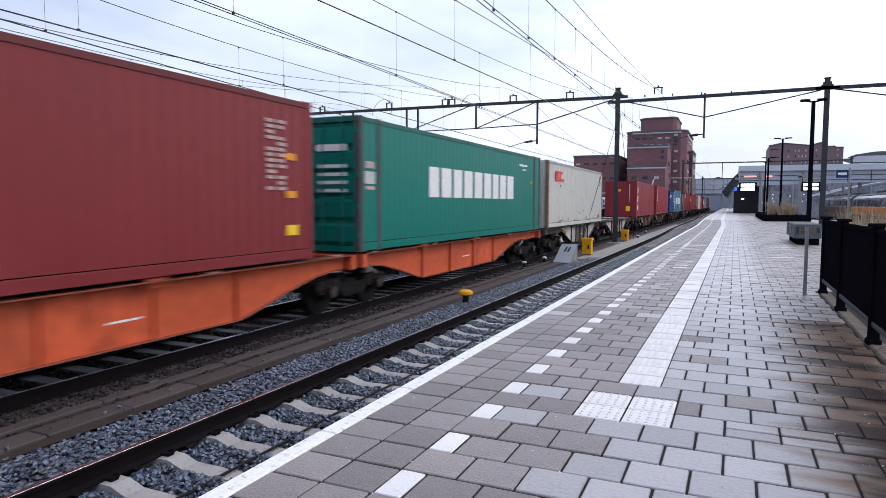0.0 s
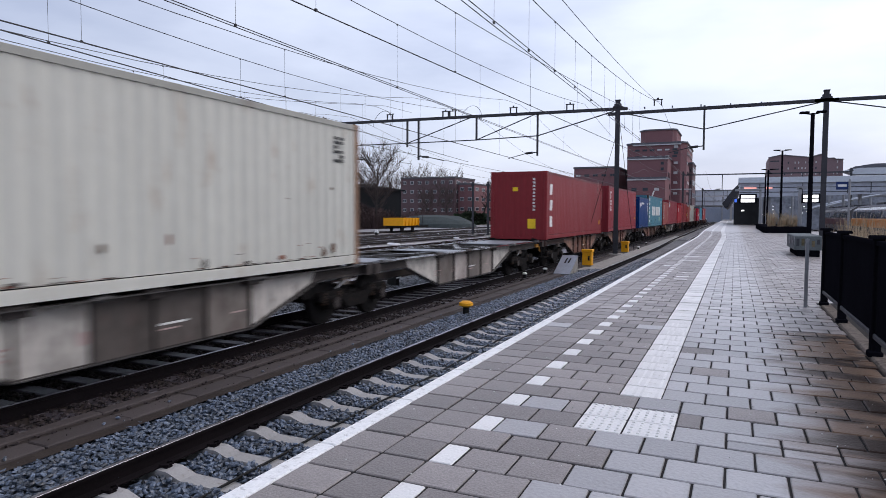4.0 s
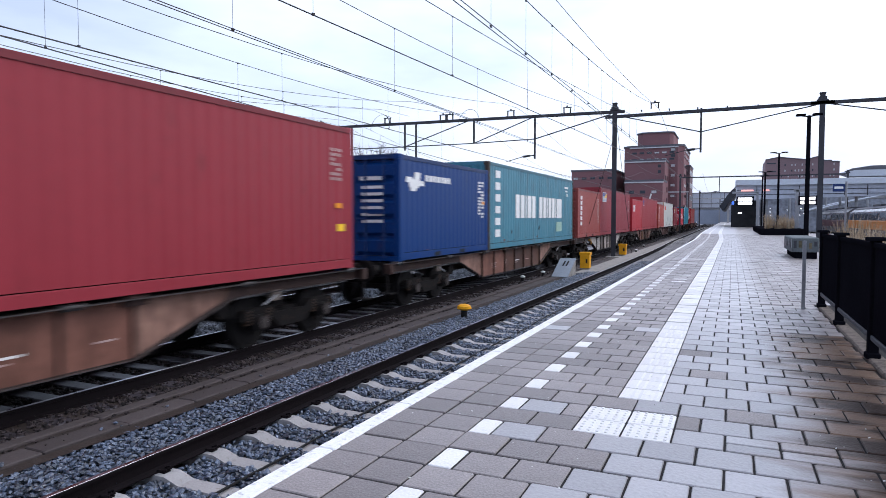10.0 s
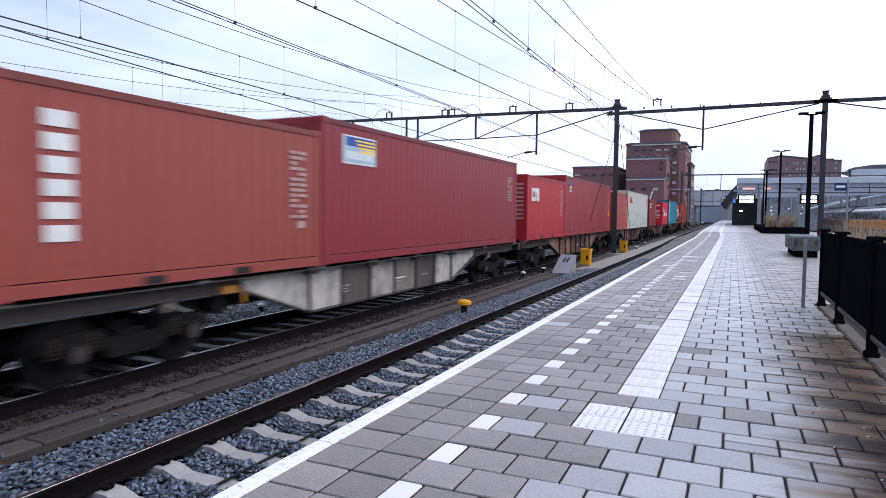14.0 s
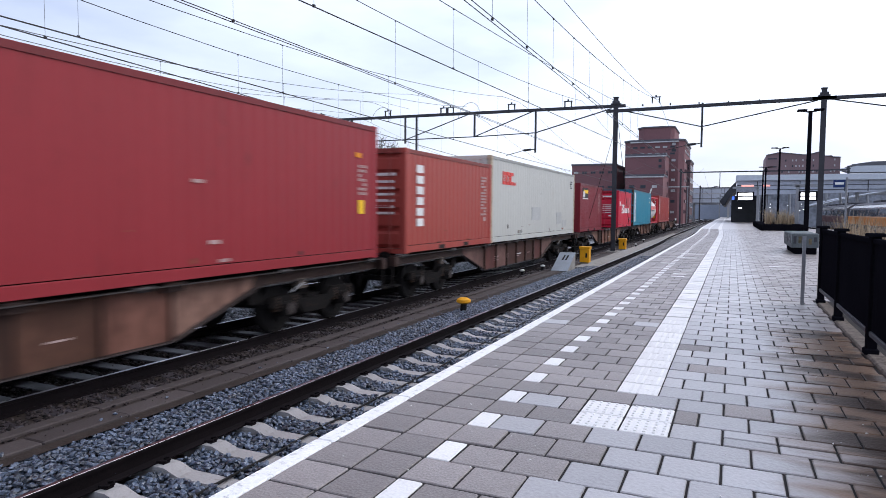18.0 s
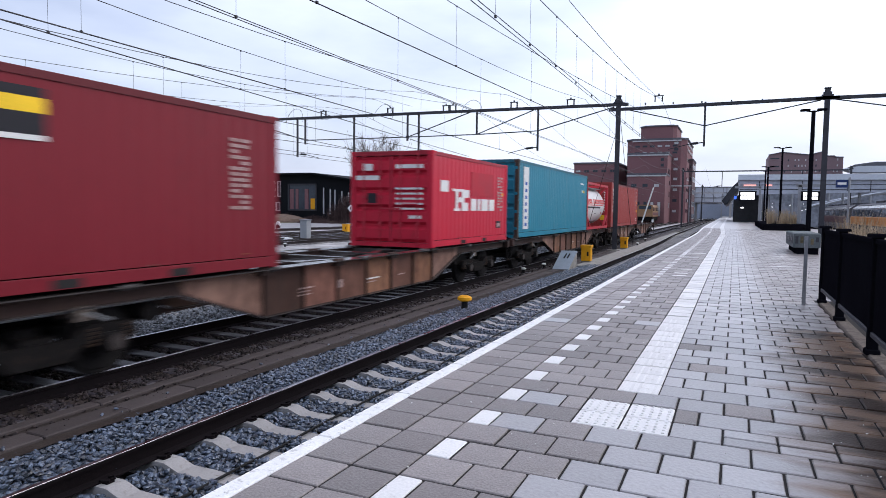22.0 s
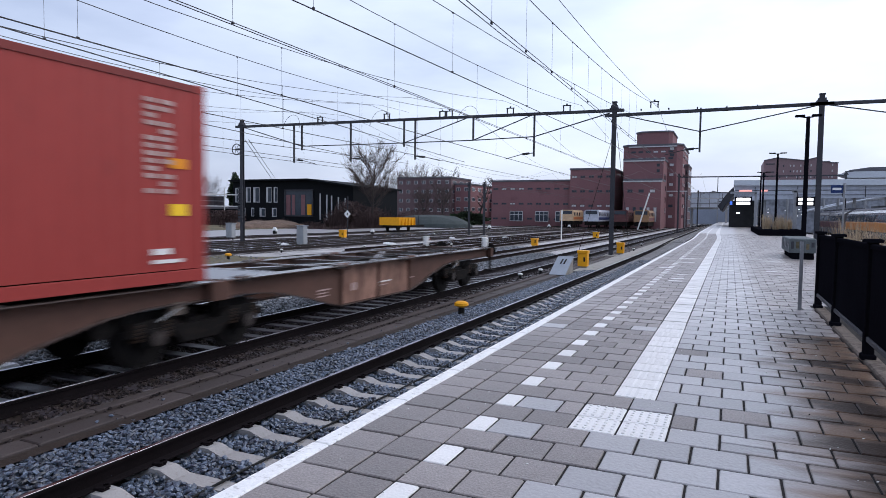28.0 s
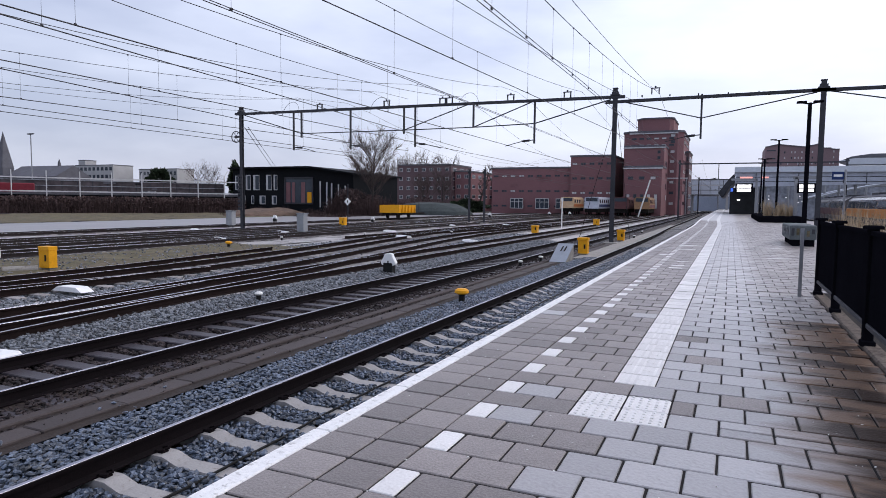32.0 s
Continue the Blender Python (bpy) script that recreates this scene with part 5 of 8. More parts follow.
def slot(x0, x1, y, z0, z1, axis="x"):
    """A narrow strip window in a brick face, some with a pale pane."""
    b = BM()
    box(b, x0, x1, y - 0.08, y + 0.02, z0, z1) if axis == "x" else box(b, y - 0.02, y + 0.08, x0, x1, z0, z1)
    o = part("window", b, BRICK_D, main)
    b = BM()
    box(b, x0 + 0.08, x1 - 0.08, y - 0.1, y - 0.082, z0 + 0.08, z1 - 0.08) if axis == "x" else box(b, y + 0.082, y + 0.1, x0 + 0.08, x1 - 0.08, z0 + 0.08, z1 - 0.08)
    part("pane", b, PALE if tr_.random() < 0.45 else GLASS, o)


for z in (15.9, 14.4):
    for i in range(6):
        slot(-19.8 + i * 1.62, -18.7 + i * 1.62, 150.0, z, z + 0.5)
for z in (1.2, 3.6, 6.0, 8.4, 10.6, 12.8, 15.0, 16.4):
    for i in range(5):
        slot(152.6 + i * 3.8, 154.4 + i * 3.8, -8.7, z, z + 0.8, "y")
    slot(-11.4, -10.4, 150.0, z, z + 0.7)
for z in (2.2, 4.6, 7.0, 9.4):
    slot(142.4, 143.6, -11.8, z, z + 1.2, "y")
    slot(145.6, 146.8, -11.8, z, z + 1.2, "y")
for z in (10.9, 12.1):
    slot(-13.2, -12.5, 141.0, z, z + 0.7)
for i in range(5):
    slot(-18.2 + i * 1.35, -17.5 + i * 1.35, 133.0, 0.4, 3.4)
for i in range(3):
    slot(-18.0 + i * 2.2, -16.9 + i * 2.2, 133.0, 6.3, 7.0)
for x0, x1, y, z in ((-20.3, -9.8, 149.75, 17.3), (-20.2, -11.6, 140.9, 13.4), (-18.9, -11.2, 132.9, 8.6)):
    b = BM()
    box(b, x0, x1, y - 0.12, y + 0.05, z - 0.12, z + 0.14)
    part("cornice", b, PALE, tower)

# black low building with tall pale windows
hall = thing("black_pavilion", "low black clad building with tall pale windows and a sloping end", "building")
b = BM()
prism(b, [(-84.6, G0), (-58.0, G0), (-58.0, 5.9), (-67.0, 7.15), (-84.6, 7.1)], "y", 92, 108)
part("wall", b, CLAD, hall)
b = BM()
prism(b, [(-84.9, 7.1), (-67.0, 7.16), (-57.5, 5.85), (-57.5, 6.15), (-66.9, 7.45), (-84.9, 7.4)], "y", 91, 109)
part("roof", b, CLAD, hall)
for x, z0, z1, w in ((-83.6, 3.2, 5.9, 0.7), (-80.9, 3.2, 6.0, 1.1), (-79.0, 3.2, 6.0, 1.4), (-76.1, 3.2, 6.0, 1.2), (-74.6, 3.2, 6.0, 0.8), (-84.1, 0.6, 2.2, 0.7), (-82.0, 0.6, 2.2, 0.8), (-79.9, 0.6, 2.2, 0.6), (-77.6, 0.6, 2.2, 1.3), (-74.9, 0.6, 2.2, 1.0)):
    b = BM()
    box(b, x - w / 2, x + w / 2, 91.9, 92.05, z0, z1)
    wn_ = part("window", b, PALE, hall)
    b = BM()
    box(b, x - w * 0.12, x + w * 0.45, 91.86, 91.9, z0 + 0.15, z1 - 0.15)
    part("pane", b, GLASS, wn_)
b = BM()
box(b, -72.3, -66.4, 91.9, 92.1, 0.9, 5.4)
bay = part("window_bay", b, GLASS, hall, "large glazed bay")
b = BM()
for x0, x1, z0, z1 in ((-72.5, -66.2, 5.3, 5.55), (-72.5, -72.2, 0.8, 5.4), (-66.5, -66.2, 0.8, 5.4), (-72.5, -66.2, 0.7, 1.0)):
    box(b, x0, x1, 91.75, 91.9, z0, z1)
part("bay_frame", b, M["steel_dark"], bay)
b = BM()
for x0, x1 in ((-72.1, -71.2), (-70.8, -70.2), (-68.8, -68.0)):
    box(b, x0, x1, 91.82, 91.9, 1.0, 4.6)
part("brown_panel", b, BRICK, bay)
b = BM()
box(b, -67.5, -66.6, 91.8, 91.9, 0.7, 2.9)
part("yellow_panel", b, M["yellow"], bay)
b = BM()
for x in (-64.8, -63.4, -62.4, -61.0, -59.6):
    box(b, x - 0.1, x + 0.1, 91.85, 92.0, 0.2, 5.0 - 0.25 * (x + 66) / 1.6)
part("fin", b, PALE, hall)

# apartment blocks behind
flats = thing("apartment_block", "dark brick apartment block with rows of pale windows", "building")
block(flats, -80.5, -64.8, 150, 164, G0, 10.9, BRICK_D, rows=5, cols=7, zwin=(0.35, 0.72), wfrac=0.45, side=3, seed=12)
flats = thing("apartment_block", "red brick end of an apartment block", "building")
block(flats, -64.6, -60.2, 152, 170, G0, 9.2, BRICK, rows=4, cols=2, zwin=(0.35, 0.72), wfrac=0.5, side=4, seed=13)
flats = thing("apartment_block", "low brick terrace behind the yard", "building")
block(flats, -60.0, -53.0, 168, 180, G0, 7.5, BRICK_D, rows=3, cols=3, zwin=(0.35, 0.7), wfrac=0.5, seed=14)
flats = thing("apartment_block", "distant pale apartment block", "building")
block(flats, -337.0, -307.0, 245, 258, G0, 19.6, CONCF, rows=5, cols=9, zwin=(0.3, 0.75), wfrac=0.6, seed=15, frame_mat=ROOFM)
block(flats, -337.0, -331.5, 247, 254, 19.6, 22.6, CONCF, seed=15)
flats = thing("apartment_block", "distant grey apartment block", "building")
block(flats, -300.0, -271.5, 256, 268, G0, 17.6, CONCF, rows=4, cols=10, zwin=(0.3, 0.75), wfrac=0.6, seed=16)
church = thing("church", "distant grey church with a pointed spire", "church")
b = BM()
box(b, -352, -345, 210, 216, G0, 17)
part("tower", b, ROOFM, church)
b = BM()
v = [b.verts.new(p) for p in ((-352, 210, 17), (-345, 210, 17), (-345, 216, 17), (-352, 216, 17))]
top = b.verts.new((-348.5, 213, 36))
for i in range(4):
    b.faces.new((v[i], v[(i + 1) % 4], top))
b.faces.new(v)
part("spire", b, ROOFM, church)
b = BM()
prism(b, [(210, 12), (230, 12), (220, 18)], "x", -345, -304)
box(b, -345, -304, 211, 229, G0, 12.0)
part("nave", b, ROOFM, church)
b = BM()
tube(b, (-315, 220, 17.5), (-315, 220, 19), 0.9, 0.7, seg=8)
tube(b, (-315, 220, 19), (-315, 220, 21.5), 0.8, 0.02, seg=8)
part("ridge_turret", b, ROOFM, church)
root = thing("street_lamp", "tall thin distant street lamp", "street lamp", (-170, 110, G0))
b = BM()
tube(b, (0, 0, 0), (0, 0, 19.4), 0.2, 0.12, seg=8)
part("pole", b, M["steel_grey"], root)
b = BM()
box(b, -1.2, 1.2, -0.2, 0.2, 19.3, 19.6)
part("arm", b, M["steel_dark"], root)

# raised parking deck with pale railings, running off at an angle
DECKB = material("dull_brown_screen", (0.075, 0.062, 0.066), 0.6, fine=1.2, coarse=0.25, vary=0.6)
via = thing("raised_deck", "long raised deck with pale posts and railings", "viaduct", (-98.7, 58.0, G0), kind="structure", turn=59.6)
b = BM()
box(b, -75, 36, 0.6, 9, 3.0, 3.35)
part("deck", b, ROOFM, via)
for i in range(24):
    b = BM()
    x = 33.3 - i * 4.55
    box(b, x - 0.075, x + 0.075, -0.1, 0.1, 0, 6.7)
    part("post", b, PALE, via)
for z in (3.5, 5.6):
    b = BM()
    box(b, -75, 36, 0.02, 0.12, z - 0.1, z + 0.1)
    part("railing", b, PALE, via)
# Solid black block below the deck, standing for the shade there.
b = BM()
box(b, -75, 36, 0.8, 8.5, 0, 3.0)
part("dark_underside", b, CLAD, via)
b = BM()
box(b, -75, 36, 8.6, 9.0, 3.3, 5.5)
back = part("back_parapet", b, DECKB, via, "dull brown screen along the back of the deck")
for i in range(48):
    b = BM()
    x = -74 + i * 2.3
    box(b, x - 0.05, x + 0.05, 8.45, 8.58, 3.35, 5.5)
    part("mullion", b, M["steel_dark"], back)
vr = random.Random(19)
for i in range(46):
    b = BM()
    x = -74 + vr.random() * 108
    w, z = vr.uniform(0.8, 3.2), vr.choice((3.7, 4.1, 4.6, 5.0))
    box(b, x, x + w, 8.44, 8.56, z, z + vr.uniform(0.12, 0.3))
    part("screen_strip", b, vr.choice((PALE, ROOFM, CLAD, CONCF)), back)
for z in (4.55, 5.45):
    b = BM()
    box(b, -75, 36, 8.4, 8.59, z - 0.05, z + 0.05)
    part("screen_rail", b, M["steel_grey"], back)
root = thing("red_van", "dark red box van parked on the raised deck", "van", (-101.5, 57.5, G0 + 2.75), turn=59.6)
b = BM()
bevel_box(b, -2.0, 6.4, 0, 2.0, 0.35, 2.0, 0.12)
part("body", b, paint_red, root)
b = BM()
for x in (1.0, 4.0):
    for y in (0.1, 1.9):
        tube(b, (x, y - 0.1, 0.33), (x, y + 0.1, 0.33), 0.33, seg=12)
part("wheel", b, M["rubber"], root)

# ---------------------------------------------------------------- vegetation
BARK = material("bare_winter_bark", (0.05, 0.042, 0.04), 0.9, fine=14, coarse=1.5, vary=0.3)
TWIG = material("bare_winter_twigs", (0.06, 0.045, 0.042), 0.9, fine=6, coarse=0.5, vary=0.3)
HEDGE = material("brown_winter_hedge", (0.075, 0.05, 0.048), 0.9, fine=6, coarse=0.5, vary=0.4, random_piece=0.5)
EVERG = material("dark_evergreen", (0.022, 0.033, 0.018), 0.85, fine=6, coarse=0.5, vary=0.4, random_piece=0.5)


def bare_tree(x, y, h, spread, seed, z=G0, depth=6, label="bare winter tree with fine branches"):
    """A leader with rising limbs that fork into branches and fine twigs. spread: how far the limbs reach, as a share of the height."""
    root = thing("bare_tree", label, "tree", (x, y, z), group="trees")
    r = random.Random(seed)
    limbs, twigs = BM(), BM()

    def bough(bm, p, d, length, rad, steps, bend):
        """One curved tapering bough; returns its points."""
        pts = [p]
        for k in range(steps):
            d = (d + Vector((r.uniform(-bend, bend), r.uniform(-bend, bend), r.uniform(0.0, bend * 0.9)))).normalized()
            q = pts[-1] + d * (length / steps)
            tube(bm, pts[-1], q, max(0.012, rad * (1 - 0.8 * k / steps)), max(0.01, rad * (1 - 0.8 * (k + 1) / steps)), seg=6 if rad > 0.08 else 3, caps=False)
            pts.append(q)
        return pts

    lead = bough(limbs, Vector((0, 0, 0)), Vector((0, 0, 1)), h * 0.84, h * 0.02, 8, 0.1)
    for i in range(30):
        u = 0.32 + 0.66 * (i / 30) + r.uniform(-0.015, 0.015)
        k = min(7, int(u * 8))
        p = lead[k].lerp(lead[k + 1], u * 8 - k)
        a = i * 2.4 + r.uniform(-0.4, 0.4)
        rise = 0.55 + 0.6 * u
        d = Vector((math.cos(a), math.sin(a), rise)).normalized()
        ln = h * spread * (0.62 + 0.5 * math.sin(2.6 * u - 0.4)) * (1.0 - 0.35 * u ** 4) * r.uniform(0.7, 1.15)
        limb = bough(limbs, p, d, ln, h * 0.007 * (1.2 - 0.7 * u), 5, 0.16)
        for j in range(depth):
            v = r.uniform(0.25, 1.0) * 4.99
            m = int(v)
            q = limb[m].lerp(limb[m + 1], v - m)
            d2 = (d + Vector((r.uniform(-0.9, 0.9), r.uniform(-0.9, 0.9), r.uniform(-0.15, 0.8)))).normalized()
            br = bough(twigs, q, d2, ln * r.uniform(0.25, 0.5), 0.035, 3, 0.25)
            for n in range(4):
                q2 = br[r.randint(1, 3)]
                d3 = (d2 + Vector((r.uniform(-1, 1), r.uniform(-1, 1), r.uniform(-0.2, 0.8)))).normalized()
                bough(twigs, q2, d3, ln * r.uniform(0.12, 0.28), 0.024, 2, 0.3)
    part("trunk", limbs, BARK, root)
    tagged(part("crown", twigs, TWIG, root), kind="stuff")


for i, (x, y, h, sp) in enumerate(((-52.4, 89, 11.8, 0.48), (-59.5, 99, 8, 0.5), (-85.5, 168, 15.5, 0.4), (-80.5, 168, 15, 0.4), (-76, 172, 14.5, 0.4), (-91, 166, 13.5, 0.45), (-57.0, 150, 14.0, 0.13), (-62.5, 140, 9, 0.45), (-67.5, 140, 8, 0.45), (-255, 256, 19, 0.5), (-246, 256, 17, 0.5))):
    bare_tree(x, y, h, sp, 100 + i, depth=11 if i < 2 else 7)


def scrub(x0, x1, y0, y1, h, n, seed, label, width=0.05, mat=None, name="winter_scrub"):
    """Leafless shoots on a patch of ground, in uneven tufts."""
    r = np.random.default_rng(seed)
    x, y = r.uniform(x0, x1, n), r.uniform(y0, y1, n)
    top = h * (0.62 + 0.38 * np.sin(x * 0.8 + seed) * np.cos(x * 0.33 + y * 0.5))
    tagged(twig_mass(name, np.c_[x, y, np.full(n, G0)], top * r.uniform(0.35, 1.0, n), 0.28, width, mat or HEDGE, seed, label), category="shrub")


def evergreen(x, y, rx, ry, z0, z1, n, size, seed, label):
    """A ragged crown of dark sprays on a short trunk."""
    r = np.random.default_rng(seed)
    p = r.normal(size=(n, 3))
    p /= np.linalg.norm(p, axis=1)[:, None]
    lump = 0.75 + 0.25 * np.sin(p[:, 0] * 5 + seed) * np.cos(p[:, 2] * 6)
    p *= (r.uniform(0.3, 1, n) ** 0.4 * lump)[:, None]
    c = np.c_[p[:, 0] * rx, p[:, 1] * ry, (z0 + z1) / 2 - G0 + p[:, 2] * (z1 - z0) / 2]
    root = thing("evergreen", label, "tree", (x, y, G0))
    b = BM()
    tube(b, (0, 0, 0), (0, 0, (z0 + z1) / 2 - G0), 0.25, 0.12, seg=8)
    part("trunk", b, BARK, root)
    o = leaf_mass("crown", c, size, EVERG, seed, "")
    o.parent = root


scrub(-95, -60, 88.5, 91.3, 1.9, 5200, 31, "brown leafless scrub in front of the black building")
r_ = np.random.default_rng(32)
n_ = 15000
along, across_ = r_.uniform(-75, 36, n_), r_.uniform(-3.4, -0.4, n_)
ca, sa = math.cos(radians(59.6)), math.sin(radians(59.6))
tops = (2.75 + 0.25 * np.sin(along * 0.6)) * r_.uniform(0.45, 1.0, n_)
tagged(twig_mass("winter_hedge", np.c_[-98.7 + along * ca - across_ * sa, 58.0 + along * sa + across_ * ca, np.full(n_, G0)], tops, 0.14, 0.07, HEDGE, 32, "dark brown winter hedge below the raised deck"), category="hedge")
n_ = 26000
along, across_ = r_.uniform(-75, 36, n_), r_.uniform(-3.5, -0.3, n_)
tagged(leaf_mass("hedge_leaves", np.c_[-98.7 + along * ca - across_ * sa, 58.0 + along * sa + across_ * ca, G0 + 2.75 * r_.uniform(0, 1, n_) ** 0.8], 0.2, HEDGE, 41, "withered brown leaves on the winter hedge"), category="hedge")
TUFT = material("matted_grass_blades", (0.085, 0.082, 0.04), 0.9, fine=20, coarse=1, vary=0.3, random_piece=0.6)
scrub(-23.4, -17.2, -6, 24, 0.13, 14000, 61, "short tufts of winter grass between the yard tracks", 0.02, TUFT, "grass_tufts")
stones("ballast_stones", -23.4, -17.2, -4, 24, 1500, 0.035, M["stone_yard"], 63, -0.98, 0.0, "pale stones strewn in the thin grass")
scrub(-90, -58, -10, 70, 0.22, 9000, 62, "rough winter grass tufts beside the service road", 0.06, TUFT, "grass_tufts")
scrub(-72, -50, 74, 84, 1.0, 3500, 33, "low brown bramble scrub beside the service road")
scrub(-58, -50, 88, 95, 4.0, 3600, 38, "dense brown thicket under the bare trees", 0.06)
scrub(-61, -55, 93, 99, 5.0, 1500, 39, "tall bare bushes at the end of the black building", 0.06)
scrub(-59, -50.5, 85.5, 90.5, 4.4, 3800, 42, "dense bare thicket beside the service road", 0.05)
scrub(-75, -58, 128, 138, 3.6, 2200, 40, "bare bushes in front of the apartment block", 0.08)
for cx, cy, wx_, top_, n_, sd in ((-56.5, 88.5, 4.5, 4.6, 3600, 51), (-53.0, 90.0, 2.5, 3.6, 1800, 52), (-60.0, 92.0, 3.0, 3.0, 1200, 53), (-64, 131, 9.0, 3.6, 2200, 54)):
    q = np.random.default_rng(sd)
    px_, py_ = q.normal(0, wx_ * 0.5, n_), q.normal(0, 1.2, n_)
    pz_ = top_ * q.uniform(0, 1, n_) ** 0.8 * np.exp(-(px_ / wx_) ** 2)
    tagged(leaf_mass("thicket_leaves", np.c_[cx + px_, cy + py_, G0 + pz_], 0.17, HEDGE, sd, "withered brown leaves and twigs of the thicket"), category="shrub")
evergreen(-44.5, 112, 4.5, 3, -1.0, 2.2, 2600, 0.3, 34, "dark evergreen shrub beside the brick building")
evergreen(-88.2, 97, 2.0, 2.0, -0.6, 10.0, 2600, 0.35, 35, "dark upright evergreen beside the black building")
evergreen(-278, 250, 8.5, 6, 4.0, 19.6, 2200, 1.1, 36, "dark round evergreen in front of distant flats")

# ---------------------------------------------------------------- yard vehicles
hop = thing("spoil_wagon", "yellow open spoil wagon on dark wheels", "wagon", (-38.4, 69.3, RAIL))
b = BM()
prism(b, [(-1.2, 0.75), (1.2, 0.75), (1.4, 1.72), (-1.4, 1.72)], "y", 0.02, 4.6)
part("tub", b, M["yellow"], hop)
b = BM()
for i in range(6):
    box(b, -1.44, 1.44, i * 0.9 - 0.02, i * 0.9 + 0.08, 0.75, 1.76)
part("rib", b, M["yellow"], hop)
b = BM()
box(b, -1.1, 1.1, 0.1, 8.0, 0.5, 0.74)
for y in (0.9, 3.9):
    for s in (-1, 1):
        tube(b, (s * 0.7, y, 0.42), (s * 0.8, y, 0.42), 0.42, seg=16)
part("chassis", b, M["bogie"], hop)
b = BM()
for y in (5.0, 6.5):
    tube(b, (1.0, y, 0.74), (1.0, y, 2.2), 0.05, seg=6)
part("lamp_stake", b, M["steel_dark"], hop)
mound = BM()
bmesh.ops.create_uvsphere(mound, u_segments=20, v_segments=10, radius=1)
for v in mound.verts:
    v.co = Vector((v.co.x * 8.5, v.co.y * 5, max(-0.1, v.co.z) * 2.4 + noise.noise(v.co * 3) * 0.25))
tagged(part("gravel_heap", mound, material("grey_gravel", (0.05, 0.06, 0.06), 0.9, fine=5, coarse=0.6, vary=0.4), at=(-49.0, 104, G0)), "heap of grey-green gravel behind the yellow wagon", "gravel heap")


earth = BM()
bmesh.ops.create_uvsphere(earth, u_segments=28, v_segments=10, radius=1)
for v in earth.verts:
    v.co = Vector((v.co.x * 3.2, v.co.y * 9.0, max(-0.1, v.co.z) * 1.1 + noise.noise(v.co * 4) * 0.35))
tagged(part("earth_bank", earth, material("brown_loose_earth", (0.12, 0.085, 0.068), 0.9, fine=6, coarse=0.9, vary=0.5, bump=0.8, stain=(0.06, 0.055, 0.03), stain_amount=0.4), at=(-63.5, 76, -1.0)), "low bank of loose brown earth beside the service road", "earth bank")


def parked_loco(x, y, length, body, band, label):
    root = thing("parked_locomotive", label, "locomotive", (x, y, RAIL), group="parked locomotives")
    b = BM()
    prism(b, [(-1.4, 1.25), (1.4, 1.25), (1.4, 3.1), (1.05, 3.5), (-1.05, 3.5), (-1.4, 3.1)], "y", 0.5, length)
    part("body", b, body, root)
    b = BM()
    prism(b, [(0.0, 1.25), (0.52, 1.25), (0.52, 3.4), (0.3, 2.6)], "x", -1.35, 1.35)
    part("nose", b, body, root)
    b = BM()
    box(b, -1.415, 1.415, 0.6, length - 0.1, 1.55, 2.05)
    part("stripe", b, band, root)
    b = BM()
    box(b, -1.1, 1.1, 0.22, 0.34, 2.65, 3.3)
    for i in range(int((length - 2) / 2.2)):
        box(b, 1.4, 1.42, 1.0 + i * 2.2, 2.1 + i * 2.2, 2.35, 3.0)
    part("window", b, GLASS, root)
    b = BM()
    box(b, -1.25, 1.25, 0.2, length, 0.5, 1.25)
    for yy in (1.8, 4.0, length - 4, length - 1.8):
        for s in (-1, 1):
            tube(b, (s * 0.7, yy, 0.46), (s * 0.85, yy, 0.46), 0.46, seg=16)
    part("underframe", b, M["bogie"], root)
    return root


CREAM = material("cream_orange_paint", (0.52, 0.36, 0.22), 0.5)
SILVER = material("silver_blue_paint", (0.42, 0.44, 0.50), 0.4)
parked_loco(-29.1, 127.0, 10, CREAM, material("rust_orange_band", (0.5, 0.16, 0.05), 0.5), "parked cream and orange railcar in the yard")
parked_loco(-23.0, 121.5, 15, SILVER, material("navy_band", (0.03, 0.045, 0.13), 0.5), "parked silver and dark blue locomotive in the yard")
parked_loco(-17.6, 122.0, 9.5, material("dark_red_loco_paint", (0.09, 0.035, 0.035), 0.5), BRICK_D, "parked dark red locomotive in the yard")
parked_loco(-13.9, 123.0, 15, material("brown_orange_loco_paint", (0.26, 0.15, 0.08), 0.5), BRICK, "parked cream railcar further down the yard")

# ---------------------------------------------------------------- station hall and far platform
STEELB = material("blue_grey_soffit", (0.24, 0.27, 0.33), 0.5, fine=2, coarse=0.2, vary=0.15)
hall2 = thing("station_canopy", "long pale flat station canopy on steel columns", "canopy", kind="structure")
b = BM()
prism(b, [(1.8, 5.75), (60, 5.55), (60, 6.4), (1.8, 6.46)], "y", 92, 103)
part("roof", b, METALR, hall2)
b = BM()
prism(b, [(1.9, 3.8), (19.2, 4.2), (60, 4.3), (60, 5.55), (1.9, 5.75)], "y", 92.4, 93.4)
fascia = part("fascia", b, material("pale_blue_grey_cladding", (0.40, 0.43, 0.50), 0.5, fine=2, coarse=0.2, vary=0.2), hall2)
b = BM()
for i in range(15):
    x = 4.4 + i * 2.5
    box(b, x - 0.04, x + 0.04, 92.34, 92.4, 4.25, 5.6)
for z in (5.1, 4.5):
    box(b, 2.0, 55, 92.34, 92.39, z - 0.035, z + 0.035)
part("seam", b, M["steel_dark"], fascia)
for x in (5.6, 10.5, 16, 22, 30):
    for y in (94, 108, 124):
        b = BM()
        tube(b, (x, y, 0), (x, y, 5.6), 0.2, seg=10)
        part("column", b, M["steel_grey"], hall2)
b = BM()
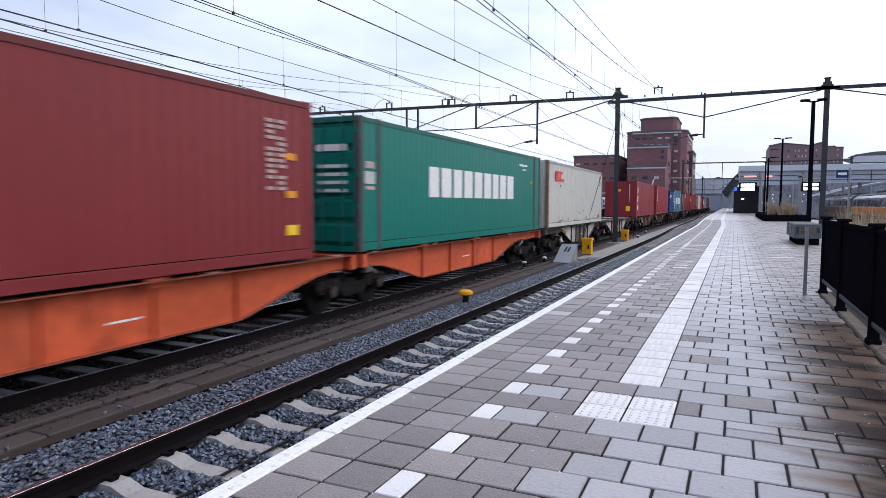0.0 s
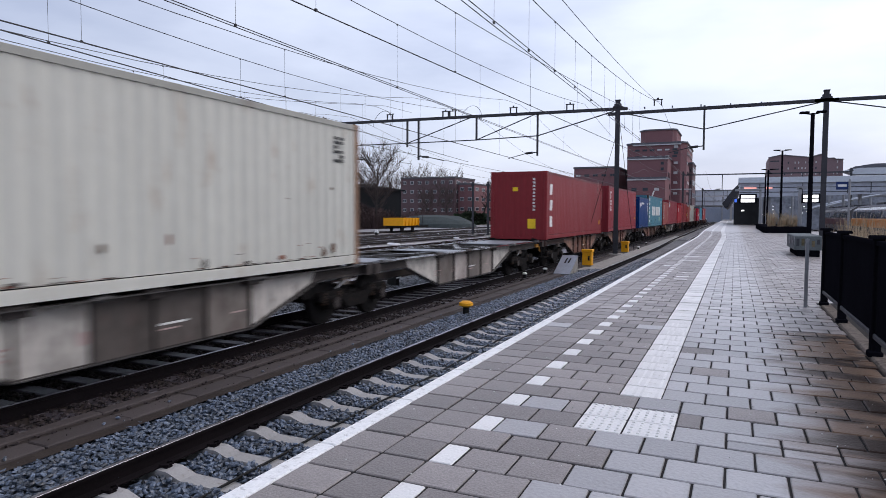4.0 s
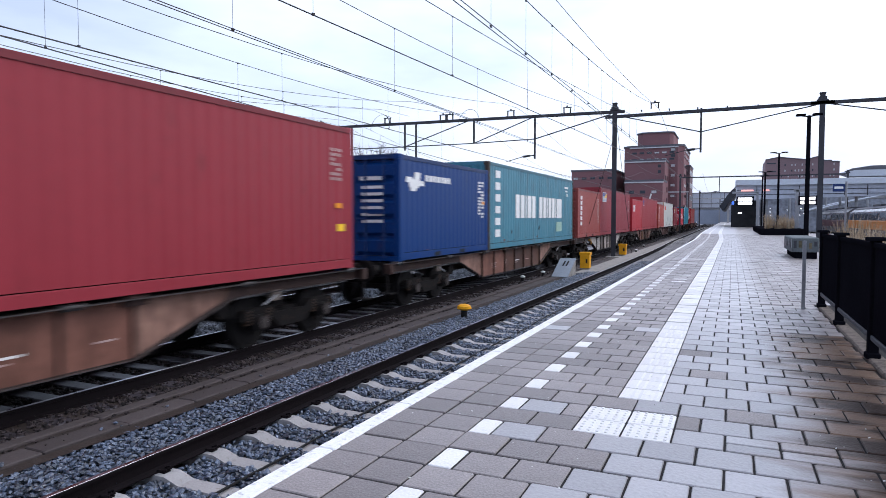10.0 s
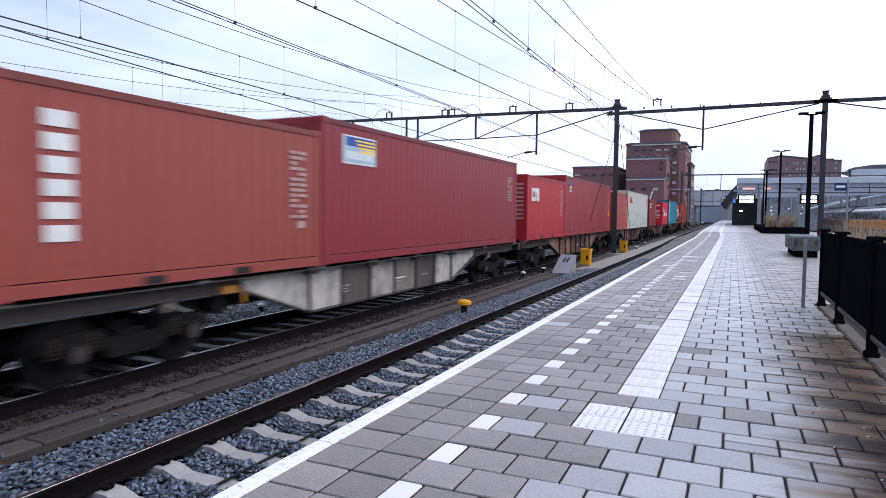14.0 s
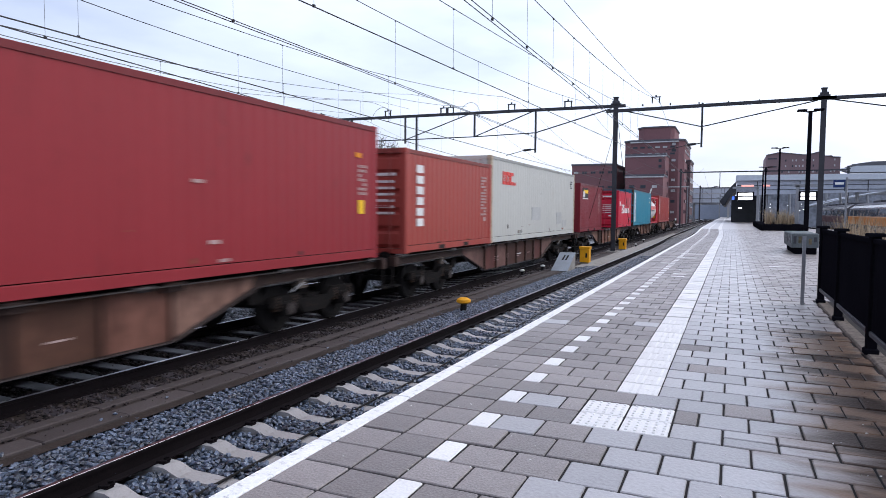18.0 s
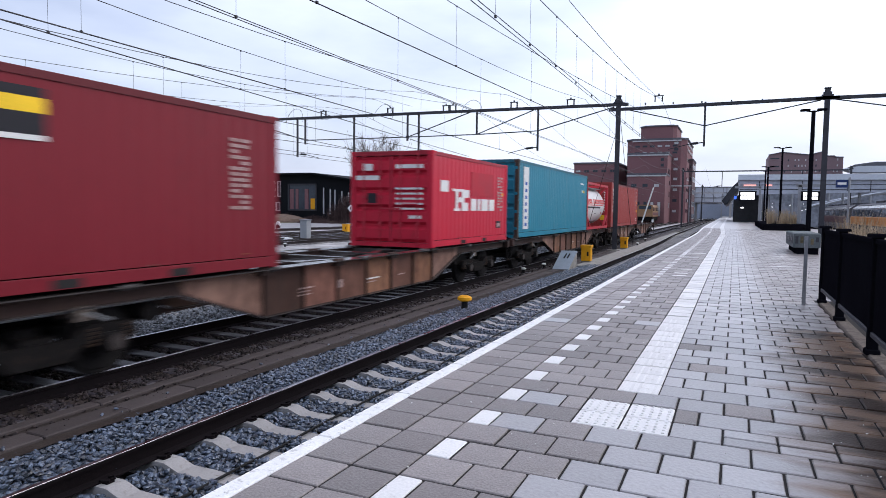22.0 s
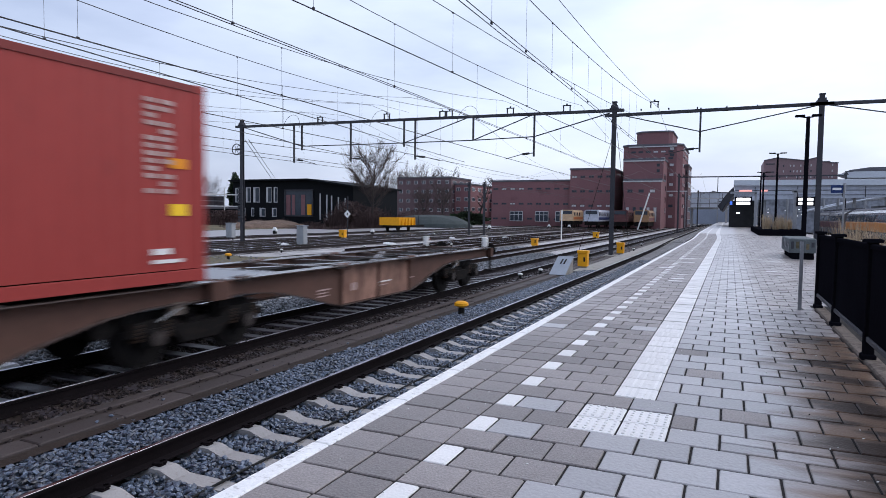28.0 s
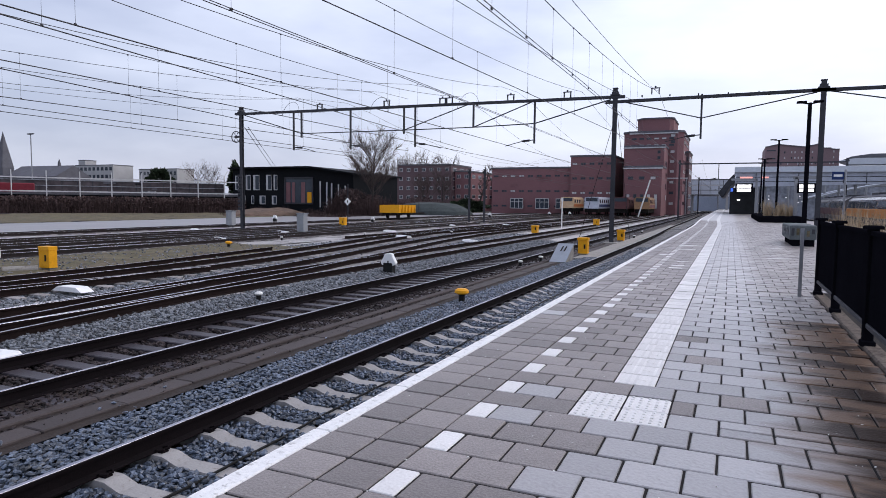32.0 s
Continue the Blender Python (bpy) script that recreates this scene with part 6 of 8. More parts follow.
box(b, 5.2, 60, 138, 140, -1.2, 5.8)
part("back_wall", b, material("dim_hall_wall", (0.22, 0.235, 0.27), 0.6, fine=1.5, coarse=0.3, vary=0.6), hall2)
for i in range(15):
    r = random.Random(300 + i)
    x, z = 5.5 + r.random() * 14, 1.6 + r.random() * 1.6
    b = BM()
    box(b, x, x + 0.12 + 0.2 * r.random(), 137.9, 137.97, z, z + 0.11)
    part("hall_light", b, LIT, hall2, "small bright lamp in the dark hall")
# bowed roof ribs of the hall behind the fascia
for k, y in enumerate((108, 116, 124, 132)):
    b = BM()
    polytube(b, [(13 + 2.2 * i, y, 1.9 + 3.1 * math.sin(math.pi * min(1, (i + 1) / 14))) for i in range(16)], 0.16, 6)
    part("roof_rib", b, M["steel_grey"] if k % 2 else METALR, hall2, "bowed pale steel roof rib")
kiosk = thing("platform_building", "dark glazed platform building under the canopy", "building")
b = BM()
box(b, 1.3, 4.9, 104, 128, 0, 4.0)
part("wall", b, material("dark_glazed_wall", (0.02, 0.022, 0.026), 0.15), kiosk)
b = BM()
box(b, 2.3, 2.75, 103.94, 103.99, 2.05, 2.25)
part("lit_sign", b, LIT, kiosk, "small lit sign")
b = BM()
box(b, 1.36, 1.7, 103.6, 103.9, 3.4, 3.9)
part("blue_sign", b, material("sign_blue_lit", (0.03, 0.08, 0.5), 0.4, emit=((0.1, 0.25, 1.0), 0.7)), kiosk)
b = BM()
for x0, x1, y in ((2.5, 4.0, 92.3), (5.0, 5.9, 92.3)):
    box(b, x0, x1, y, y + 0.08, 4.95, 5.15)
part("canopy_light", b, material("red_lit_line", (0.8, 0.3, 0.25), 0.4, emit=((1.0, 0.45, 0.4), 0.8)), hall2)
# curved shed over the tracks, seen end-on
shed = thing("train_shed", "dark curved train shed over the far tracks", "train shed", kind="structure")
b = BM()
prism(b, [(-0.6, 3.44), (-0.09, 4.16), (0.53, 5.13), (1.15, 5.97), (1.88, 6.74), (2.06, 5.39), (1.38, 4.68), (0.76, 3.78), (0.27, 2.8), (-0.11, 2.67)], "y", 118, 150)
part("roof_edge", b, M["steel_dark"], shed)
b = BM()
box(b, -16, 0.8, 190, 230, 4.2, 8.4)
part("glazed_hall", b, METALR, shed, "pale glazed hall over the tracks")
b = BM()
for z in (4.2, 5.4, 6.8, 8.3):
    box(b, -16, 0.8, 189.8, 190.0, z - 0.12, z + 0.12)
for i in range(8):
    box(b, -16 + i * 2.4, -15.85 + i * 2.4, 189.8, 190.0, 4.2, 8.4)
part("glazing_bar", b, M["steel_grey"], shed)
b = BM()
for x in (-15.5, -8.7, 0.4):
    box(b, x - 0.3, x + 0.3, 195, 196, -1.2, 4.2)
part("pillar", b, CONCF, shed)
b = BM()
box(b, -60, 40, 262, 270, -1.2, 6.5)
part("closing_wall", b, STEELB, shed)
# pale gantries over the station throat
for x0, x1, y, z in [(-13.66, -7.46, 150, 7.21), (-12.36, -1.38, 185, 6.6), (-12.93, -1.85, 205, 4.73), (-7.79, 1.81, 200, 8.67)]:
    root = thing("signal_gantry", "distant pale steel gantry over the station throat", "gantry", (0, y, 0), group="pale gantries")
    b = BM()
    box(b, x0, x1, -0.15, 0.15, z - 0.14, z + 0.14)
    part("beam", b, PALE, root)
    for x in (x0 + 0.3, x1 - 0.3):
        b = BM()
        box(b, x - 0.12, x + 0.12, -0.12, 0.12, -1.1, z - 0.14)
        part("leg", b, M["steel_grey"], root)
# brick offices behind the station
off = thing("brick_offices", "pink-brown brick office block behind the station", "building")
PINK = material("pink_brown_brick", (0.215, 0.15, 0.16), 0.8, fine=3, coarse=0.1, vary=0.15)
b = BM()
prism(b, [(9.9, G0), (28.3, G0), (28.3, 17.1), (26.4, 17.2), (26.2, 17.5), (24.6, 17.5), (23.1, 18.7), (20.2, 17.9), (13.2, 18.8), (9.9, 18.1)], "y", 205, 225)
owall = part("wall", b, PINK, off)
b = BM()
for (x0, z0), (x1, z1) in zip([(9.8, 18.1), (13.2, 18.8), (20.2, 17.9), (23.1, 18.7), (24.6, 17.5), (26.2, 17.5), (26.4, 17.2), (28.4, 17.1)], [(13.2, 18.8), (20.2, 17.9), (23.1, 18.7), (24.6, 17.5), (26.2, 17.5), (26.4, 17.2), (28.4, 17.1)]):
    strut(b, (x0, 204.9, z0), (x1, 204.9, z1), 0.3, 0.22)
part("coping", b, ROOFM, off)
orr = random.Random(21)
for z in (13.0, 14.6, 16.2):
    for i in range(16):
        if orr.random() < 0.55:
            x = 13.9 + i * 0.86
            b = BM()
            box(b, x, x + 0.3, 204.92, 205.02, z, z + 0.55)
            part("window", b, PALE if orr.random() < 0.6 else GLASS, owall)
for x0, z in ((10.3, 16.9), (10.3, 14.6), (10.3, 13.4)):
    b = BM()
    box(b, x0, x0 + 2.3, 204.9, 205.02, z, z + 0.3)
    part("window", b, GLASS, owall)

roofs = thing("station_roof", "layered pale metal station roofs", "roof", kind="structure")
b = BM()
prism(b, [(26.4, 13.0), (30.1, 13.65), (90.0, 13.6), (90.0, 12.0), (29.0, 12.05)], "y", 190, 196)
part("wing", b, METALR, roofs)
b = BM()
prism(b, [(30.0, 13.6), (30.05, 14.5), (34.4, 15.15), (90.0, 15.4), (90.0, 13.6)], "y", 197, 210)
part("upper_block", b, ROOFM, roofs)
b = BM()
box(b, 29, 90, 196, 204, G0, 11.8)
part("station_wall", b, STEELB, roofs)
# two trains waiting behind the platform
def waiting_train(label, y, length, body, band, nose):
    tr = thing("passenger_train", label, "train", (12.5, y, RAIL), group="waiting trains")
    prof = [(-1.42, 0.75), (1.42, 0.75), (1.46, 1.8), (1.3, 2.7), (0.85, 3.02), (-0.85, 3.02), (-1.3, 2.7), (-1.46, 1.8)]
    b = BM()
    prism(b, prof, "y", 0, length)
    part("body", b, body, tr)
    if nose:
        b = BM()
        rings = []
        for k in range(7):
            u = k / 6
            q = math.cos(u * 1.45)
            rings.append([b.verts.new((x * (0.45 + 0.55 * q), length + 2.6 * math.sin(u * 1.45), 0.75 + (z - 0.75) * (0.3 + 0.7 * q))) for x, z in prof])
        for a, c in zip(rings, rings[1:]):
            for k in range(8):
                b.faces.new((a[k], a[(k + 1) % 8], c[(k + 1) % 8], c[k]))
        b.faces.new(rings[-1])
        part("nose", b, body, tr, smooth=True)
    b = BM()
    prism(b, [(-1.475, 1.35), (-1.43, 1.35), (-1.43, 2.02), (-1.475, 1.95)], "y", 0.3, length - 0.3)
    part("band", b, band, tr)
    for i in range(int(length / 4.2)):
        b = BM()
        prism(b, [(-1.47, 2.06), (-1.40, 2.06), (-1.31, 2.56), (-1.39, 2.56)], "y", 0.8 + i * 4.2, 4.0 + i * 4.2)
        part("window", b, GLASS, tr)
    b = BM()
    prism(b, [(-1.0, 2.95), (1.0, 2.95), (0.7, 3.12), (-0.7, 3.12)], "y", 0.2, length - 0.2)
    part("roof", b, ROOFM, tr)
    for i in range(4):
        b = BM()
        bevel_box(b, -0.7, 0.7, 2 + i * length / 4, 5 + i * length / 4, 3.1, 3.3, 0.04)
        part("roof_unit", b, M["steel_dark"], tr)
    b = BM()
    box(b, -1.2, 1.2, 0.5, length - 0.5, 0.25, 0.75)
    part("underframe", b, M["bogie"], tr)


TRAIN_GREY = material("grey_train_paint", (0.13, 0.13, 0.145), 0.2, spec=0.5, fine=8, coarse=0.6, vary=0.15)
waiting_train("waiting passenger train with grey flank and orange band", 18, 47, TRAIN_GREY, material("orange_yellow_band", (0.44, 0.16, 0.03), 0.5), False)
waiting_train("waiting silver passenger train with a rounded end", 67, 20, material("silver_train_paint", (0.10, 0.095, 0.10), 0.3, metal=0.2, fine=8, coarse=0.6, vary=0.15), material("dark_red_band", (0.08, 0.035, 0.04), 0.5), True)
track("track_11", "track behind the platform", straight(12.5), M["rail_dull"], 0, True)

# ---------------------------------------------------------------- freight train
FLOOR = 0.345   # underside of the containers
HALF = 1.219    # half of a container's width


def corrugated(bm, length, z0, z1, x, face, axis="y", start=0.0, period=0.278, depth=0.0045):
    """A trapezoid-corrugated wall, thin but closed at the back."""
    pts = []
    p = start
    while p < start + length - 1e-4:
        for f, d in ((0.0, 0.0), (0.26, 0.0), (0.50, -depth), (0.76, -depth)):
            q = p + f * period
            if q < start + length:
                pts.append((q, d))
        p += period
    pts.append((start + length, 0.0))
    lo, hi = [], []
    for q, d in pts:
        a = x + face * d
        c = (a, q) if axis == "y" else (q, a)
        lo.append(bm.verts.new((*c, z0)))
        hi.append(bm.verts.new((*c, z1)))
    for i in range(len(pts) - 1):
        bm.faces.new((lo[i], lo[i + 1], hi[i + 1], hi[i]))
    return bm


def paint(name, rgb, rust=0.22, rough=0.42):
    # pale paint shows its rust, dark paint only fades
    stain = (0.33, 0.235, 0.165) if min(rgb) > 0.35 else (rgb[0] * 0.55 + 0.02, rgb[1] * 0.5 + 0.012, rgb[2] * 0.5 + 0.01)
    return material(name, rgb, rough, fine=10, coarse=0.9, vary=0.10, stain=stain, stain_amount=rust, stretch=(1, 1, 0.35), bump=0.06)


MARKS = {
    "white": M["white_old"],
    "orange": material("orange_decal", (0.75, 0.28, 0.02), 0.5),
    "yellow": material("yellow_decal", (0.85, 0.55, 0.03), 0.5),
    "red": material("red_decal", (0.62, 0.07, 0.06), 0.5, stain=(0.7, 0.5, 0.45), stain_amount=0.1),
    "pale": material("faded_decal", (0.42, 0.31, 0.29), 0.6),
    "blue": material("blue_decal", (0.03, 0.09, 0.35), 0.5),
    "dark": material("dark_decal", (0.02, 0.02, 0.025), 0.5),
    "patch": material("repainted_patch", (0.30, 0.44, 0.36), 0.55),
    "grey": material("grey_patch", (0.42, 0.43, 0.42), 0.55),
    "pale_blue": material("pale_blue_decal", (0.36, 0.46, 0.56), 0.5),
    "redpatch": material("red_patch", (0.40, 0.022, 0.04), 0.5),
}
SCUFF = (material("rust_scrape", (0.20, 0.075, 0.045), 0.8, fine=30, coarse=5, vary=0.4), material("dark_scrape", (0.05, 0.04, 0.038), 0.8, fine=30, coarse=5, vary=0.4), material("brown_scrape", (0.14, 0.09, 0.065), 0.8, fine=30, coarse=5, vary=0.4))
MIDPOST = material("dark_grey_lifting_post", (0.06, 0.07, 0.066), 0.7, fine=16, coarse=3, vary=0.35, stain=(0.10, 0.07, 0.05), stain_amount=0.35)


def container(label, rgb, length, height, doors=False, side=(), end=(), rust=0.2, bar=None, roof=None, corner=None, scuffs=4, relief=0.009, mid_posts=()):
    """side and end: flat marks (colour, along, up, width, height); along runs from the near end, up from the floor."""
    root = thing("shipping_container", label, "container", group="containers on the train")
    paintm = paint("container_paint", rgb, rust)
    # Darker paint for top rail and door header: dirt and shade in one colour.
    grime_shade = paint("shaded_grimy_container_paint", tuple(v * 0.6 + 0.008 for v in rgb), 0.4)
    barm = bar or paint("painted_bar", tuple(v * 0.8 + 0.02 for v in rgb), 0.3)
    L, H, W = length, height, HALF
    for s in (-1, 1):
        b = corrugated(BM(), L - 0.30, 0.195, H - 0.10, s * (W - 0.012), s, start=0.15, depth=relief)
        part("side_wall", b, paintm, root)
        b = BM()
        bevel_box(b, *sorted((s * W, s * (W - 0.05))), 0.10, L - 0.10, 0.02, 0.18, 0.006)
        part("bottom_rail", b, paintm, root)
        b = BM()
        bevel_box(b, *sorted((s * W, s * (W - 0.06))), 0.10, L - 0.10, H - 0.11, H - 0.015, 0.006)
        part("top_rail", b, grime_shade, root)
        for e in (0, 1):
            y0, y1 = (0.0, 0.16) if e == 0 else (L - 0.16, L)
            b = BM()
            bevel_box(b, *sorted((s * (W + 0.002), s * (W - 0.13))), y0, y1, 0.11, H - 0.11, 0.012)
            part("corner_post", b, corner or paintm, root)
            for z in (0.0, H - 0.115):
                b = BM()
                bevel_box(b, *sorted((s * (W + 0.005), s * (W - 0.16))), (-0.005 if e == 0 else L - 0.175), (0.175 if e == 0 else L + 0.005), z, z + 0.118, 0.012)
                # oval opening in the casting
                box(b, *sorted((s * (W + 0.006), s * (W + 0.0075))), y0 + 0.055, y0 + 0.11, z + 0.035, z + 0.085)
                part("corner_casting", b, corner or paintm, root)
    for y in mid_posts:
        for s in (-1, 1):
            b = BM()
            bevel_box(b, *sorted((s * (W + 0.004), s * (W - 0.1))), y - 0.08, y + 0.08, 0.0, H + 0.004, 0.012)
            part("lifting_post", b, MIDPOST, root, "dark stained lifting post")
    b = BM()
    # roof with shallow cross corrugations
    n = int((L - 0.2) / 0.3)
    prev = None
    for i in range(n * 2 + 1):
        y = 0.1 + (L - 0.2) * i / (n * 2)
        z = H - 0.028 + (0.018 if i % 2 else 0.0)
        cur = [b.verts.new((-W + 0.05, y, z)), b.verts.new((W - 0.05, y, z))]
        if prev:
            b.faces.new((prev[0], prev[1], cur[1], cur[0]))
        prev = cur
    part("roof", b, paintm if roof is None else roof, root)
    b = BM()
    box(b, -W + 0.05, W - 0.05, 0.1, L - 0.1, 0.09, 0.12)
    part("floor", b, M["bogie"], root)
    ends = (0, 1)
    for e in ends:
        if doors and e == 0:
            b = BM()
            box(b, -W + 0.13, W - 0.13, 0.0, 0.10, H - 0.115, H - 0.0)
            part("door_header", b, grime_shade, root)
            b = BM()
            box(b, -W + 0.13, W - 0.13, 0.0, 0.10, 0.0, 0.115)
            part("door_sill", b, paintm, root)
            for s in (-1, 1):
                d = BM()
                x0, x1 = sorted((s * 0.012, s * (W - 0.135)))
                # a door leaf pressed in horizontal bands
                box(d, x0, x1, 0.085, 0.105, 0.13, H - 0.13)
                for xa, xb in ((x0, x0 + 0.045), (x1 - 0.045, x1)):
                    box(d, xa, xb, 0.02, 0.0852, 0.13, H - 0.13)
                leaf = part("door", d, paintm, root)
                k = 5
                for j in range(k):
                    z0 = 0.13 + (H - 0.26) * j / k
                    z1 = 0.13 + (H - 0.26) * (j + 1) / k
                    d = BM()
                    prism(d, [(0.0848, z0 + 0.015), (0.015, z0 + 0.085), (0.015, z1 - 0.115), (0.0848, z1 - 0.045)], "x", x0 + 0.047, x1 - 0.047)
                    part("door_panel", d, paintm, leaf)
                for f in (0.28, 0.74):
                    xb = s * ((W - 0.135) * f)
                    r = BM()
                    tube(r, (xb, -0.012, 0.07), (xb, -0.012, H - 0.07), 0.017, seg=8)
                    for z in (0.10, 0.62, 1.3, 1.95, H - 0.10):
                        box(r, xb - 0.045, xb + 0.045, -0.03, 0.012, z - 0.028, z + 0.028)
                    lb = part("locking_bar", r, barm, leaf)
                    r = BM()
                    strut(r, (xb, -0.04, 1.0 + 0.12 * (f > 0.5)), (xb - s * 0.42, -0.035, 1.0 + 0.12 * (f > 0.5)), 0.018, 0.035)
                    part("door_handle", r, barm, leaf)
                for z in (0.3, 0.9, 1.55, H - 0.35):
                    r = BM()
                    box(r, *sorted((s * (W - 0.16), s * (W - 0.03))), -0.012, 0.03, z, z + 0.1)
                    part("hinge", r, paintm, leaf)
            b = BM()
            box(b, -0.012, 0.012, 0.02, 0.034, 0.13, H - 0.13)
            part("door_gasket", b, M["gasket_and_pocket"], root)
        else:
            y = 0.03 if e == 0 else L - 0.03
            b = corrugated(BM(), 2 * W - 0.26, 0.13, H - 0.12, y, -1 if e == 0 else 1, axis="x", start=-W + 0.13, period=0.25, depth=0.022 if relief < 0.01 else 0.036)
            box(b, -W + 0.13, W - 0.13, *sorted((y, y + (0.06 if e == 0 else -0.06))), 0.0, 0.13)
            box(b, -W + 0.13, W - 0.13, *sorted((y, y + (0.06 if e == 0 else -0.06))), H - 0.12, H)
            part("end_wall", b, paintm, root)
    for spec in side:
        c, a, u, w, h = spec[:5]
        a -= 0.15 if a > 9 and length == L40 else 0.0
        b = BM()
        lean = spec[5] if len(spec) > 5 else 0.0
        lift = spec[6] if len(spec) > 6 else 0
        x0, x1 = W - 0.012, W + 0.0015 + 0.003 * lift
        A = [b.verts.new((x1, a + lean * (z - u) , z)) for a, z in ((a, u), (a + w, u), (a + w, u + h), (a, u + h))]
        B = [b.verts.new((x0, a + lean * (z - u), z)) for a, z in ((a, u), (a + w, u), (a + w, u + h), (a, u + h))]
        b.faces.new(A)
        b.faces.new(B[::-1])
        for i in range(4):
            b.faces.new((A[i], B[i], B[(i + 1) % 4], A[(i + 1) % 4]))
        part("marking", b, MARKS[c], root)
    # scrapes and rust spots, thickest along the bottom of the visible wall
    sr = random.Random(int(rgb[0] * 9973) + int(rgb[2] * 7919) + int(length * 10))
    for i in range(scuffs):
        a, u = sr.uniform(0.6, L - 0.8), 0.20 + (H - 0.5) * sr.random() ** 10.0
        w, h = sr.uniform(0.04, 0.22), sr.uniform(0.01, 0.03) if sr.random() < 0.75 else sr.uniform(0.06, 0.2)
        b = BM()
        k = 7
        ring = [(a + w / 2 + w / 2 * math.cos(6.2832 * j / k) * sr.uniform(0.6, 1.1), u + h / 2 + h / 2 * math.sin(6.2832 * j / k) * sr.uniform(0.6, 1.1)) for j in range(k)]
        prism(b, ring, "x", W - 0.011, W + 0.0018)
        part("scuff", b, SCUFF[i % 3], root)
    # Fork pockets: flat black patches stand for the shade inside the holes.
    if length < 8:
        for y in (L / 2 - 1.02, L / 2 + 0.66):
            b = BM()
            box(b, W - 0.02, W + 0.0022, y, y + 0.36, 0.03, 0.135)
            part("fork_pocket", b, M["gasket_and_pocket"], root)
    for spec in end:
        c, a, u, w, h = spec[:5]
        b = BM()
        if doors:
            box(b, a, a + w, -0.002, 0.0125, u, u + h)
        else:
            box(b, a, a + w, 0.0265, 0.032, u, u + h)
        part("marking", b, MARKS[c], root)
    return root


RUSTY = material("rust_stained_post", (0.24, 0.15, 0.10), 0.75, fine=16, coarse=3, vary=0.35, stain=(0.10, 0.05, 0.03), stain_amount=0.5)
DARKPOST = material("dark_stained_post", (0.055, 0.04, 0.032), 0.7, fine=16, coarse=3, vary=0.35, stain=(0.12, 0.07, 0.04), stain_amount=0.35)


def glyph_row(colour, start, up, widths, h, gap=0.06):
    o, a = [], start
    for w in widths:
        if w > 0:
            o.append((colour, a, up, w, h))
            a += w + gap
        else:
            a -= w
    return o


def code_block(colour, at, top, rows=9, w=0.22, cols=2, dh=0.14):
    o = []
    n, dz = int(rows * 1.5), dh / 1.5
    for c in range(cols):
        for r in range(n):
            if (r * 5 + c * 3) % 7 != 6:
                o.append((colour, at + c * (w + 0.06), top - r * dz, w * (0.8 + 0.2 * ((r * 3 + c) % 2)), dz * 0.6))
    return o


H9, H8 = 2.81, 2.5
L40, L20 = 11.8, 5.88


